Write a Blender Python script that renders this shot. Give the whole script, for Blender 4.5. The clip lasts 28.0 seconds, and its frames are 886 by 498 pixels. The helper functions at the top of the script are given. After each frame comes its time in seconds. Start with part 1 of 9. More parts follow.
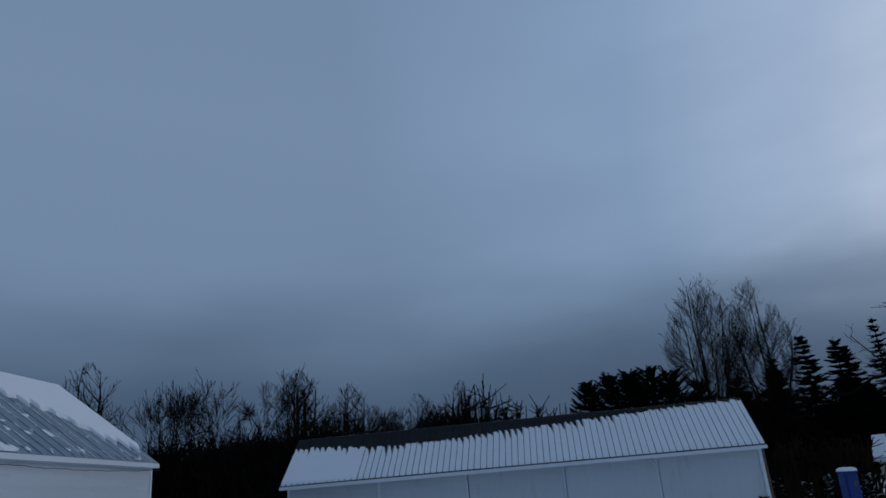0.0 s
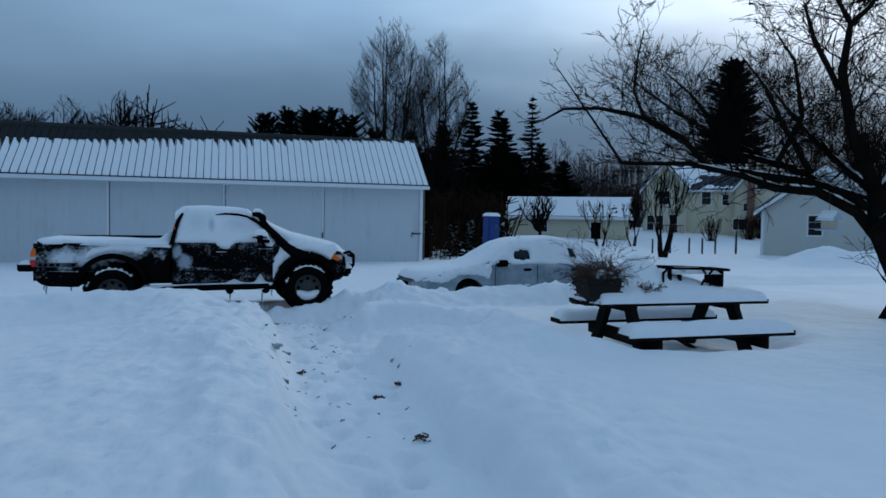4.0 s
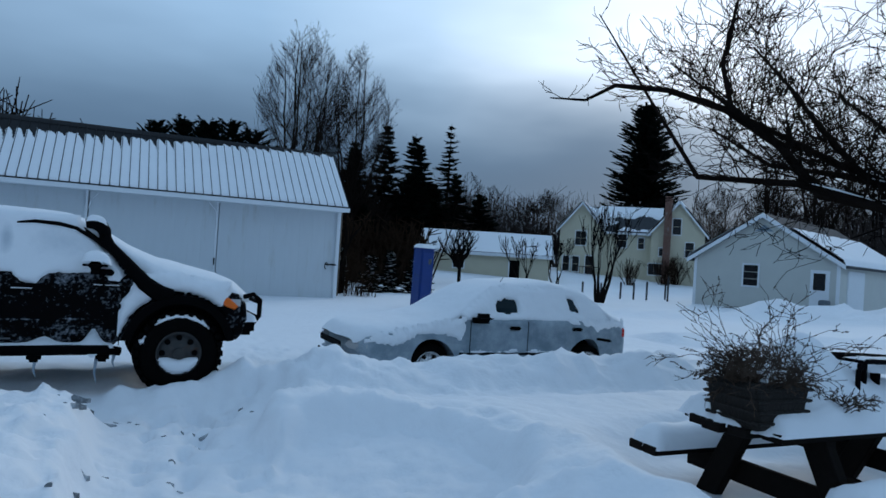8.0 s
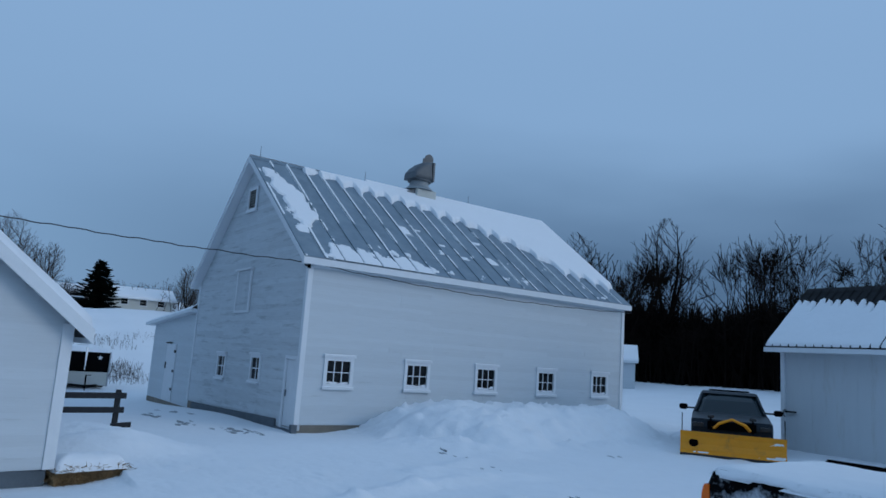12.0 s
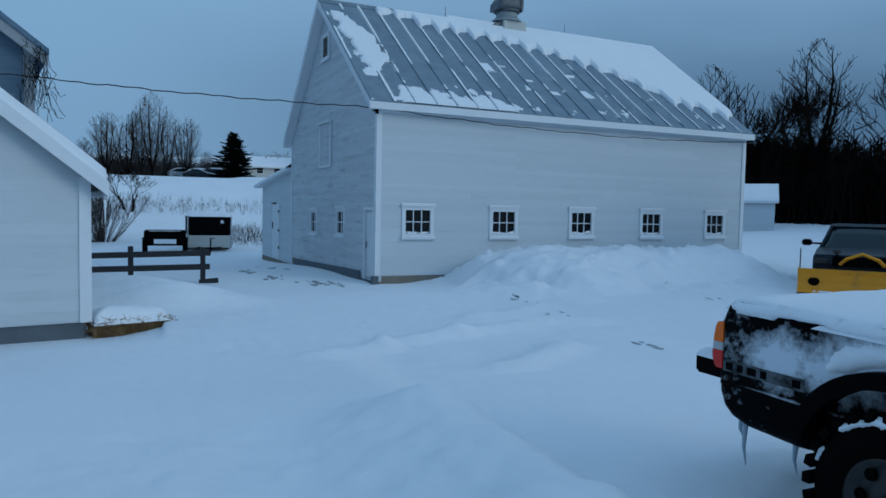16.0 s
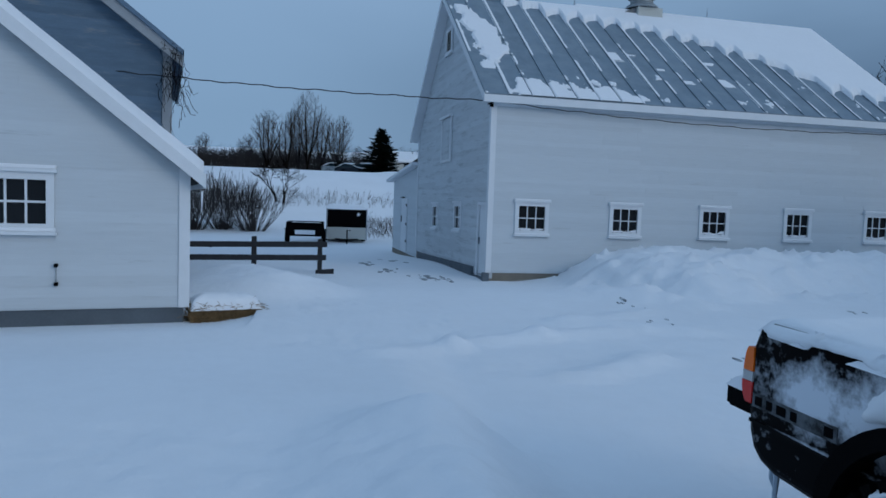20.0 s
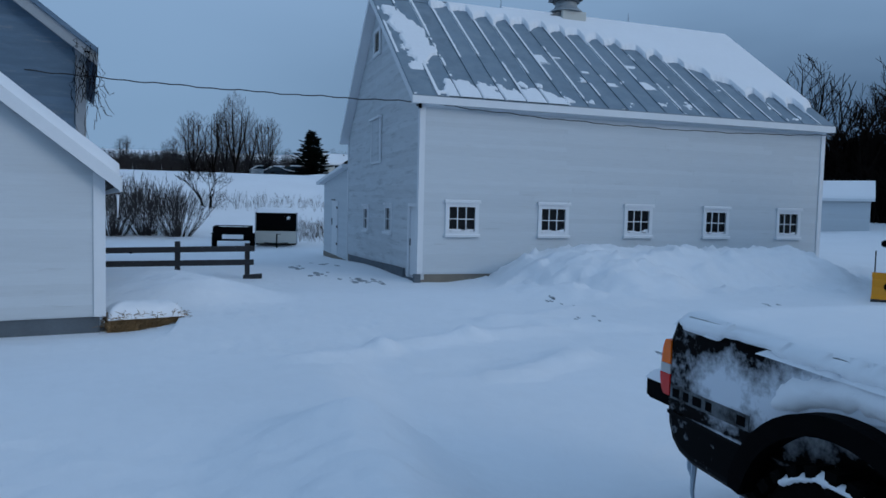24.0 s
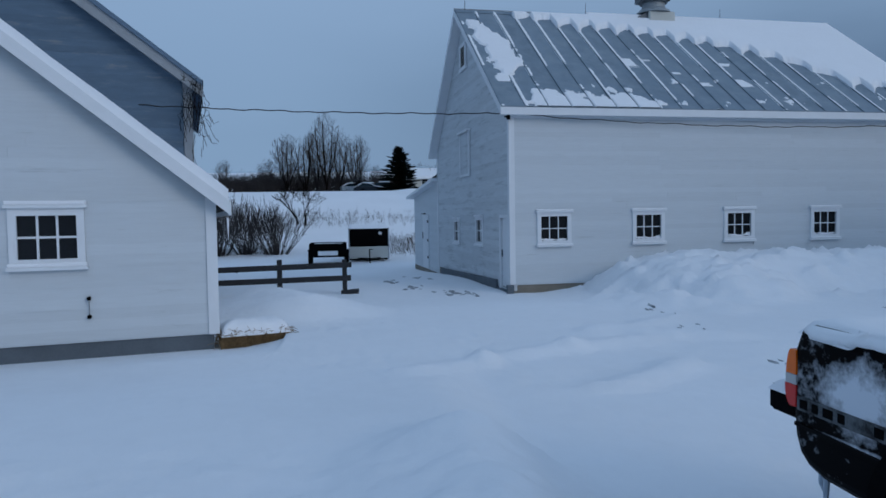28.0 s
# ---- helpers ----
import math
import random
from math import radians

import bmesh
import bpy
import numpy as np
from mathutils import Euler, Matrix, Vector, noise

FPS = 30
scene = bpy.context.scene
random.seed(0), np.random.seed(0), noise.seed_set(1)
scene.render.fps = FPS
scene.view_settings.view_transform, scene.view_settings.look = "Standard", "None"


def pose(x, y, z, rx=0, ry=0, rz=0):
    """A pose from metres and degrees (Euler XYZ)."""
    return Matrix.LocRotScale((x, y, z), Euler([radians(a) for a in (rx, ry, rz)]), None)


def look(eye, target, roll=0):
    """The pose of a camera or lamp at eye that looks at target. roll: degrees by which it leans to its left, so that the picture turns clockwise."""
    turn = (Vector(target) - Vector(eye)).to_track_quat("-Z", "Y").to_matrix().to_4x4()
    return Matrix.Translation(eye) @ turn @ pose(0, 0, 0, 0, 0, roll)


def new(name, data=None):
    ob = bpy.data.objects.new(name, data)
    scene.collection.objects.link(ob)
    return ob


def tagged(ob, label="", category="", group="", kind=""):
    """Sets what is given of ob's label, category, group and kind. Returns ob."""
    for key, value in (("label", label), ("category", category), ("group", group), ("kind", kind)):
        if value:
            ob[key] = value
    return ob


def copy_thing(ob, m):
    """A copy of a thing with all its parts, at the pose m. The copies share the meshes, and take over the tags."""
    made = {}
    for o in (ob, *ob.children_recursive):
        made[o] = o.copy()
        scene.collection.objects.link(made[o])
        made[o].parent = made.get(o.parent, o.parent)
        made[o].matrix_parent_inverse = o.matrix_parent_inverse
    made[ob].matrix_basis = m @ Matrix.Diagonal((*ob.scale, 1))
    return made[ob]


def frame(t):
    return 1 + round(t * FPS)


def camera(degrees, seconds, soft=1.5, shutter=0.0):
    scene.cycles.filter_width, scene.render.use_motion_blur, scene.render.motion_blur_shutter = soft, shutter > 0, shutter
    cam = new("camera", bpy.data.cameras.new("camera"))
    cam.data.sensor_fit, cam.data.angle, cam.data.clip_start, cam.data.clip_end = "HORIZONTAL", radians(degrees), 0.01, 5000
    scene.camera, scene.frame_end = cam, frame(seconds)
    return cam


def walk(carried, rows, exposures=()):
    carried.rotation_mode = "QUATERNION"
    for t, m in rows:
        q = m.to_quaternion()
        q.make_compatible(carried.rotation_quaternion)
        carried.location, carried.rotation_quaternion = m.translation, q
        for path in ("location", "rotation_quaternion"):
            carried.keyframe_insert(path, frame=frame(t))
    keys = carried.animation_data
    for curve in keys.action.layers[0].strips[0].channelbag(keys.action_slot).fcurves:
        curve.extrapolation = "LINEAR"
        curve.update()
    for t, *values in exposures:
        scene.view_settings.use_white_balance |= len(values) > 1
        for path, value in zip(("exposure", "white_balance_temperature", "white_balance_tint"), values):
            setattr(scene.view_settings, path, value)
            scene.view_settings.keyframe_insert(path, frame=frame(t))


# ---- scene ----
# ---- camera and walk ----
cam = camera(64.7, 28.0, 1.6)
PATH = [
    (0, (0.146, -6.088, 2.21), (-0.115, -4.22, 2.875), -4.8),
    (0.5, (0.364, -6.158, 2.217), (-0.092, -4.319, 2.857), -3.8),
    (1, (0.285, -6.147, 2.163), (-0.233, -4.325, 2.805), -2.6),
    (1.5, (0.274, -6.067, 2.142), (-0.144, -4.208, 2.749), -2.4),
    (2, (0.393, -5.895, 2.067), (0.217, -3.98, 2.617), -1.5),
    (2.5, (0.309, -5.717, 2.058), (0.462, -3.751, 2.39), 0.3),
    (3, (0.343, -5.276, 1.772), (0.706, -3.318, 1.963), 1.6),
    (3.5, (0.366, -4.333, 1.71), (0.948, -2.42, 1.745), 0.3),
    (5.5, (0.282, -2.162, 1.582), (0.728, -0.231, 1.31), 1.8),
    (6, (0.415, -1.67, 1.551), (0.742, 0.273, 1.209), 0.2),
    (6.5, (0.505, -1.028, 1.603), (0.991, 0.911, 1.554), 2.3),
    (7, (0.671, -0.413, 1.647), (1.289, 1.488, 1.714), 1.8),
    (7.5, (0.828, 0.226, 1.657), (1.48, 2.117, 1.677), 2.0),
    (8, (0.949, 0.834, 1.681), (1.793, 2.647, 1.707), 3.7),
    (8.5, (1.102, 1.397, 1.661), (1.942, 3.211, 1.714), 1.7),
    (9, (1.061, 1.807, 1.643), (1.605, 3.731, 1.654), 2.0),
    (9.5, (1.11, 2.217, 1.687), (1.567, 4.164, 1.712), -0.5),
    (10, (1.162, 2.684, 1.759), (1.573, 4.638, 1.88), -0.2),
    (10.2, (1.14, 2.812, 1.744), (1.409, 4.782, 1.952), -0.3),
    (10.5, (1.049, 3.132, 1.773), (0.816, 5.101, 2.033), -2.5),
    (10.8, (1.007, 3.228, 1.807), (0.238, 5.05, 2.103), -3.1),
    (11, (1.15, 3.063, 1.826), (-0.059, 4.619, 2.172), -0.8),
    (11.2, (1.155, 3.123, 1.916), (-0.294, 4.453, 2.276), 0.9),
    (11.5, (1.284, 3.11, 2.051), (-0.328, 4.241, 2.406), 3.8),
    (13.5, (1.064, 3.139, 1.867), (-0.677, 4.112, 2.022), 1.8),
    (14, (1.027, 3.423, 1.796), (-0.758, 4.325, 1.823), 0.3),
    (14.5, (0.943, 3.8, 1.831), (-0.904, 4.56, 1.732), 1.0),
    (15, (0.764, 4.149, 1.822), (-1.102, 4.86, 1.718), 1.3),
    (15.5, (0.692, 4.544, 1.813), (-1.154, 5.304, 1.691), -0.1),
    (16, (0.715, 5.024, 1.831), (-1.141, 5.761, 1.721), 1.1),
    (16.5, (0.621, 5.368, 1.827), (-1.3, 5.918, 1.742), 3.3),
    (17, (0.605, 5.626, 1.853), (-1.367, 5.95, 1.771), 1.4),
    (17.5, (0.601, 5.952, 1.853), (-1.372, 6.269, 1.766), 1.9),
    (18, (0.603, 6.014, 1.86), (-1.364, 6.359, 1.758), 1.3),
    (18.5, (0.596, 6.006, 1.86), (-1.37, 6.355, 1.749), 1.3),
    (19, (0.59, 5.994, 1.867), (-1.38, 6.325, 1.762), 1.3),
    (19.5, (0.578, 5.991, 1.856), (-1.395, 6.295, 1.735), 2.0),
    (20, (0.572, 5.994, 1.854), (-1.395, 6.328, 1.72), 2.0),
    (20.5, (0.57, 6.01, 1.853), (-1.389, 6.392, 1.722), 2.2),
    (21, (0.57, 6.035, 1.851), (-1.38, 6.454, 1.706), 2.2),
    (21.5, (0.581, 6.04, 1.855), (-1.356, 6.515, 1.704), 2.3),
    (22, (0.543, 6.064, 1.84), (-1.384, 6.571, 1.663), 2.3),
    (22.5, (0.557, 6.058, 1.852), (-1.368, 6.577, 1.694), 1.8),
    (24.5, (0.528, 6.07, 1.837), (-1.406, 6.567, 1.736), 1.1),
    (25, (0.561, 5.983, 1.853), (-1.399, 6.368, 1.749), 0.5),
    (25.5, (0.558, 5.964, 1.853), (-1.411, 6.299, 1.738), 0.4),
    (26, (0.557, 5.976, 1.851), (-1.41, 6.32, 1.745), 0.3),
    (26.5, (0.563, 5.972, 1.859), (-1.405, 6.314, 1.757), 0.2),
    (27, (0.567, 5.953, 1.859), (-1.403, 6.286, 1.769), 0.4),
    (27.5, (0.574, 5.951, 1.862), (-1.4, 6.263, 1.767), -0.1),
    (28, (0.576, 5.944, 1.867), (-1.403, 6.217, 1.774), -0.9),
]
EXPOSURES = [(0, -0.8, 6640, 12), (1, -0.76, 6755, 20), (2, -0.68, 6755, 18), (2.5, -0.56, 6755, 14), (3, -0.34, 6780, 13), (3.5, -0.2, 6600, 8), (5.5, -0.04, 6220, -1), (6, -0.04, 6200, -1), (7, 0.02, 6470, 0), (8, 0.02, 6515, 4), (9, 0.06, 6400, 1), (9.5, 0.12, 6300, -1.5), (10, 0.12, 6365, 0), (10.5, 0.05, 6290, 4), (11, -0.1, 6210, 6.7), (14, -0.16, 5886, 0), (17, -0.18, 5903, -3), (20, -0.18, 6370, 6), (22, -0.18, 6520, 9), (25, -0.18, 6210, 6), (27, -0.18, 6470, 9), (28, -0.18, 6510, 9.5)]
walk(cam, [(t, look(eye, target, roll)) for t, eye, target, roll in PATH], EXPOSURES)

# ---- world: an overcast winter sky, brighter round the low hidden sun ----
SUN_AZ, SUN_EL = radians(50), radians(18)      # to the right of +y, and up
SUN_DIR = Vector((math.sin(SUN_AZ) * math.cos(SUN_EL), math.cos(SUN_AZ) * math.cos(SUN_EL), math.sin(SUN_EL)))


def build_world():
    w = bpy.data.worlds.new("overcast_sky")
    scene.world = w
    w.use_nodes = True
    nt = w.node_tree
    nt.nodes.clear()
    N, L = nt.nodes.new, nt.links.new
    out, bg = N("ShaderNodeOutputWorld"), N("ShaderNodeBackground")
    tc, sep = N("ShaderNodeTexCoord"), N("ShaderNodeSeparateXYZ")
    nrm = N("ShaderNodeVectorMath"); nrm.operation = "NORMALIZE"
    L(tc.outputs["Generated"], nrm.inputs[0])
    L(nrm.outputs[0], sep.inputs[0])
    # the cloud deck's colour by height over the horizon
    ramp = N("ShaderNodeValToRGB")
    e = ramp.color_ramp.elements
    e[0].position, e[0].color = 0.0, (0.235, 0.375, 0.59, 1)
    e[1].position, e[1].color = 1.0, (0.27, 0.42, 0.66, 1)
    for p, c in ((0.12, (0.24, 0.38, 0.59, 1)), (0.30, (0.28, 0.43, 0.66, 1)), (0.5, (0.30, 0.455, 0.70, 1))):
        k = e.new(p); k.color = c
    # soft clouds
    mp = N("ShaderNodeMapping"); mp.inputs["Scale"].default_value = (1.5, 1.5, 5.0)
    L(nrm.outputs[0], mp.inputs[0])
    nz = N("ShaderNodeTexNoise"); nz.inputs["Scale"].default_value = 1.2; nz.inputs["Detail"].default_value = 4; nz.inputs["Roughness"].default_value = 0.45
    L(mp.outputs[0], nz.inputs["Vector"])
    bend = N("ShaderNodeMath"); bend.operation = "MULTIPLY_ADD"; bend.inputs[1].default_value = 0.16
    off = N("ShaderNodeMath"); off.operation = "SUBTRACT"; off.inputs[1].default_value = 0.08
    L(sep.outputs["Z"], off.inputs[0]); L(nz.outputs[0], bend.inputs[0]); L(off.outputs[0], bend.inputs[2])
    L(bend.outputs[0], ramp.inputs[0])
    # the bank sinks towards the sun's side
    east = N("ShaderNodeMapRange"); east.interpolation_type = "SMOOTHSTEP"
    east.inputs[1].default_value, east.inputs[2].default_value, east.inputs[4].default_value = 0.58, 0.80, 0.10
    L(sep.outputs["X"], east.inputs[0])
    lift = N("ShaderNodeMath"); lift.operation = "ADD"
    L(bend.outputs[0], lift.inputs[0]); L(east.outputs[0], lift.inputs[1])
    # a dark bank of cloud low down on the far side of the shed
    low = N("ShaderNodeMapRange"); low.interpolation_type = "SMOOTHSTEP"
    low.inputs[1].default_value, low.inputs[2].default_value, low.inputs[3].default_value, low.inputs[4].default_value = 0.34, 0.12, 0.0, 1.0
    L(lift.outputs[0], low.inputs[0])
    side = N("ShaderNodeMapRange"); side.interpolation_type = "SMOOTHSTEP"
    side.inputs[1].default_value, side.inputs[2].default_value = -0.15, 0.62
    L(sep.outputs["Y"], side.inputs[0])
    bank = N("ShaderNodeMath"); bank.operation = "MULTIPLY"
    L(low.outputs[0], bank.inputs[0]); L(side.outputs[0], bank.inputs[1])
    dark = N("ShaderNodeMix"); dark.data_type = "RGBA"
    L(bank.outputs[0], dark.inputs[0]); L(ramp.outputs[0], dark.inputs[6]); dark.inputs[7].default_value = (0.094, 0.165, 0.285, 1)
    # glow of the hidden sun
    dot = N("ShaderNodeVectorMath"); dot.operation = "DOT_PRODUCT"; dot.inputs[1].default_value = SUN_DIR
    L(nrm.outputs[0], dot.inputs[0])
    gr = N("ShaderNodeValToRGB")
    g = gr.color_ramp.elements
    g[0].position, g[0].color = 0.50, (0, 0, 0, 1)
    g[1].position, g[1].color = 1.0, (1.0, 0.95, 0.95, 1)
    for p, c in ((0.78, (0.11, 0.165, 0.235, 1)), (0.90, (0.37, 0.435, 0.525, 1)), (0.97, (0.80, 0.80, 0.84, 1))):
        k = g.new(p); k.color = c
    L(dot.outputs["Value"], gr.inputs[0])
    gm = N("ShaderNodeMix"); gm.data_type = "RGBA"; gm.blend_type = "MULTIPLY"; gm.inputs[0].default_value = 1.0
    cl = N("ShaderNodeValToRGB")
    cl.color_ramp.elements[0].position, cl.color_ramp.elements[0].color = 0.35, (0.55, 0.56, 0.58, 1)
    cl.color_ramp.elements[1].position = 0.65
    L(nz.outputs[0], cl.inputs[0])
    up = N("ShaderNodeMapRange"); up.interpolation_type = "SMOOTHSTEP"
    up.inputs[1].default_value, up.inputs[2].default_value, up.inputs[3].default_value = 0.16, 0.32, 0.0
    L(lift.outputs[0], up.inputs[0])
    rise = N("ShaderNodeVectorMath"); rise.operation = "SCALE"
    L(gr.outputs[0], rise.inputs[0]); L(up.outputs[0], rise.inputs["Scale"])
    L(rise.outputs[0], gm.inputs[6]); L(cl.outputs[0], gm.inputs[7])
    add = N("ShaderNodeMix"); add.data_type = "RGBA"; add.blend_type = "ADD"; add.inputs[0].default_value = 1.0
    L(dark.outputs[2], add.inputs[6]); L(gm.outputs[2], add.inputs[7])
    # a little of the clear sky above the clouds
    sky = N("ShaderNodeTexSky"); sky.sky_type = "NISHITA"; sky.sun_disc = False
    sky.sun_elevation, sky.sun_rotation = SUN_EL, SUN_AZ
    mix = N("ShaderNodeMix"); mix.data_type = "RGBA"; mix.blend_type = "ADD"; mix.inputs[0].default_value = 0.003
    L(add.outputs[2], mix.inputs[6]); L(sky.outputs[0], mix.inputs[7])
    L(mix.outputs[2], bg.inputs[0])
    bg.inputs[1].default_value = 0.95
    L(bg.outputs[0], out.inputs[0])


build_world()
sun_data = bpy.data.lights.new("sun", "SUN")
sun_data.energy, sun_data.angle, sun_data.color = 0.5, radians(22), (1.0, 0.93, 0.85)
sun = new("sun", sun_data)
sun.matrix_basis = look((0, 0, 60), Vector((0, 0, 60)) - SUN_DIR)

# ---- materials ----
def mat(name, color, rough=0.7, metal=0.0, var=0.15, scale=6.0, bump=0.0, bump_scale=60.0, fine=0.5, stretch=(1, 1, 1), spec=0.4, dirt=None, dirt_scale=2.0, dirt_lo=0.55, dirt_hi=0.7, random_value=0.0, dirt_rough=None):
    """A surface with two scales of colour variation, fine relief, and an optional second tone in patches."""
    m = bpy.data.materials.new(name)
    m.use_nodes = True
    nt = m.node_tree
    N, L = nt.nodes.new, nt.links.new
    b = nt.nodes["Principled BSDF"]
    b.inputs["Roughness"].default_value, b.inputs["Metallic"].default_value = rough, metal
    b.inputs["Specular IOR Level"].default_value = spec
    tc = N("ShaderNodeTexCoord")
    mp = N("ShaderNodeMapping"); mp.inputs["Scale"].default_value = stretch
    L(tc.outputs["Object"], mp.inputs[0])
    n1 = N("ShaderNodeTexNoise"); n1.inputs["Scale"].default_value = scale; n1.inputs["Detail"].default_value = 4
    n2 = N("ShaderNodeTexNoise"); n2.inputs["Scale"].default_value = scale * 11; n2.inputs["Detail"].default_value = 2
    for n in (n1, n2):
        L(mp.outputs[0], n.inputs["Vector"])
    av = N("ShaderNodeMath"); av.operation = "MULTIPLY_ADD"; av.inputs[1].default_value = fine
    L(n2.outputs[0], av.inputs[0]); L(n1.outputs[0], av.inputs[2])
    mr = N("ShaderNodeMapRange")
    mr.inputs[1].default_value, mr.inputs[2].default_value = 0.25 + 0.25 * fine, 0.75 + 0.75 * fine
    mr.inputs[3].default_value, mr.inputs[4].default_value = 1 - var, 1 + var
    L(av.outputs[0], mr.inputs[0])
    val = mr.outputs[0]
    if random_value:
        oi = N("ShaderNodeObjectInfo")
        r = N("ShaderNodeMapRange"); r.inputs[3].default_value, r.inputs[4].default_value = 1 - random_value, 1 + random_value
        L(oi.outputs["Random"], r.inputs[0])
        mu = N("ShaderNodeMath"); mu.operation = "MULTIPLY"
        L(val, mu.inputs[0]); L(r.outputs[0], mu.inputs[1])
        val = mu.outputs[0]
    hs = N("ShaderNodeVectorMath"); hs.operation = "SCALE"; hs.inputs[0].default_value = color[:3]
    L(val, hs.inputs["Scale"])
    col = hs.outputs[0]
    if dirt:
        n3 = N("ShaderNodeTexNoise"); n3.inputs["Scale"].default_value = dirt_scale; n3.inputs["Detail"].default_value = 9; n3.inputs["Roughness"].default_value = 0.72
        L(mp.outputs[0], n3.inputs["Vector"])
        mk = N("ShaderNodeMapRange"); mk.inputs[1].default_value, mk.inputs[2].default_value = dirt_lo, dirt_hi
        L(n3.outputs[0], mk.inputs[0])
        mx = N("ShaderNodeMix"); mx.data_type = "RGBA"
        L(mk.outputs[0], mx.inputs[0]); L(col, mx.inputs[6]); mx.inputs[7].default_value = (*dirt, 1)
        col = mx.outputs[2]
        if dirt_rough is not None:
            rr = N("ShaderNodeMapRange"); rr.inputs[3].default_value, rr.inputs[4].default_value = rough, dirt_rough
            L(mk.outputs[0], rr.inputs[0]); L(rr.outputs[0], b.inputs["Roughness"])
    L(col, b.inputs["Base Color"])
    if bump:
        n4 = N("ShaderNodeTexNoise"); n4.inputs["Scale"].default_value = bump_scale; n4.inputs["Detail"].default_value = 4
        L(mp.outputs[0], n4.inputs["Vector"])
        bp = N("ShaderNodeBump"); bp.inputs["Strength"].default_value = bump; bp.inputs["Distance"].default_value = 0.02
        L(n4.outputs[0], bp.inputs["Height"]); L(bp.outputs[0], b.inputs["Normal"])
    return m


def plain_glass(name, color=(0.01, 0.012, 0.015), rough=0.08):
    m = bpy.data.materials.new(name)
    m.use_nodes = True
    b = m.node_tree.nodes["Principled BSDF"]
    b.inputs["Base Color"].default_value = (*color, 1)
    b.inputs["Roughness"].default_value = rough
    b.inputs["Specular IOR Level"].default_value = 0.3
    return m


SNOW = mat("snow", (0.80, 0.82, 0.85), 0.75, var=0.03, scale=0.6, bump=0.5, bump_scale=9.0, spec=0.25)
SNOW_GROUND = mat("ground_snow", (0.80, 0.82, 0.85), 0.75, var=0.04, scale=0.35, bump=1.0, bump_scale=5.5, spec=0.15)
WHITE_BOARD = mat("white_painted_clapboard", (0.54, 0.585, 0.62), 0.6, var=0.05, scale=3.0, bump=0.15, bump_scale=30, stretch=(0.7, 0.7, 9), random_value=0.035, dirt=(0.36, 0.39, 0.40), dirt_scale=1.1, dirt_lo=0.60, dirt_hi=0.78)
WEATHERED_BOARD = mat("peeling_white_clapboard", (0.53, 0.57, 0.60), 0.7, var=0.08, scale=3.0, bump=0.2, bump_scale=30, stretch=(0.7, 0.7, 7), random_value=0.06, dirt=(0.25, 0.28, 0.30), dirt_scale=0.9, dirt_lo=0.53, dirt_hi=0.74)
WHITE_TRIM = mat("white_trim_paint", (0.68, 0.71, 0.74), 0.55, var=0.04, scale=4)
SHED_BOARD = mat("white_door_boards", (0.55, 0.59, 0.62), 0.6, var=0.025, scale=2.0, stretch=(4, 1, 0.6), random_value=0.008, dirt=(0.48, 0.50, 0.50), dirt_scale=0.8)
GREY_METAL = mat("galvanised_roofing", (0.185, 0.240, 0.290), 0.5, 0.3, var=0.16, scale=2.0, dirt=(0.25, 0.305, 0.35), dirt_scale=1.8, dirt_lo=0.45, random_value=0.06)
DARK_TIN = mat("weathered_dark_tin", (0.10, 0.115, 0.13), 0.55, 0.3, var=0.2, scale=3.0)
DARK_METAL = mat("dark_metal_roofing", (0.022, 0.023, 0.025), 0.7, 0.0, spec=0.12, var=0.2, scale=2.0, random_value=0.1)
CONCRETE = mat("grey_foundation", (0.10, 0.12, 0.14), 0.85, var=0.2, scale=2.5, bump=0.3)
TAN_FOOTING = mat("weathered_stone_footing", (0.20, 0.18, 0.15), 0.9, var=0.25, scale=3, bump=0.3)
VENT_TIN = mat("pale_galvanised_tin", (0.26, 0.29, 0.31), 0.6, 0.2, var=0.12, scale=4)
BLUE_BOARD = mat("weathered_blue_grey_clapboard", (0.095, 0.150, 0.215), 0.75, var=0.15, scale=2.0, bump=0.2, stretch=(1, 1, 5), random_value=0.1, dirt=(0.2, 0.22, 0.24), dirt_scale=1.0)
BLUE_TRIM = mat("weathered_grey_trim", (0.27, 0.30, 0.33), 0.7, var=0.12, scale=3)
GLASS = plain_glass("dark_window_glass", (0.006, 0.007, 0.009), 0.2)
BLACK_PAINT = mat("black_car_paint", (0.0015, 0.0015, 0.002), 0.3, spec=0.04, var=0.1, scale=3)
RUBBER = mat("tyre_rubber", (0.003, 0.003, 0.003), 0.9, spec=0.03, var=0.2, scale=8, bump=0.3)
DARK_WOOD = mat("dark_wet_timber", (0.009, 0.007, 0.006), 0.8, spec=0.06, var=0.3, scale=3, stretch=(1, 8, 8), bump=0.2)
FENCE_WOOD = mat("weathered_fence_rail", (0.022, 0.024, 0.028), 0.85, var=0.25, scale=4, bump=0.3)
BARK = mat("dark_bark", (0.010, 0.008, 0.007), 0.95, spec=0.0, var=0.35, scale=5, bump=0.5, bump_scale=25)
# brown-grey twigs for far growth: haze of distance is mixed into both colours
HAZED_FAR_TWIG = mat("haze_paled_far_twigs", (0.036, 0.030, 0.029), 0.95, spec=0.0, var=0.35, scale=0.4)
HAZED_HILL_TWIG = mat("haze_paled_hill_twigs", (0.055, 0.050, 0.050), 0.95, spec=0.0, var=0.35, scale=0.4)
TWIG = mat("dark_twigs", (0.010, 0.008, 0.007), 0.95, spec=0.0, var=0.3, scale=1.5)
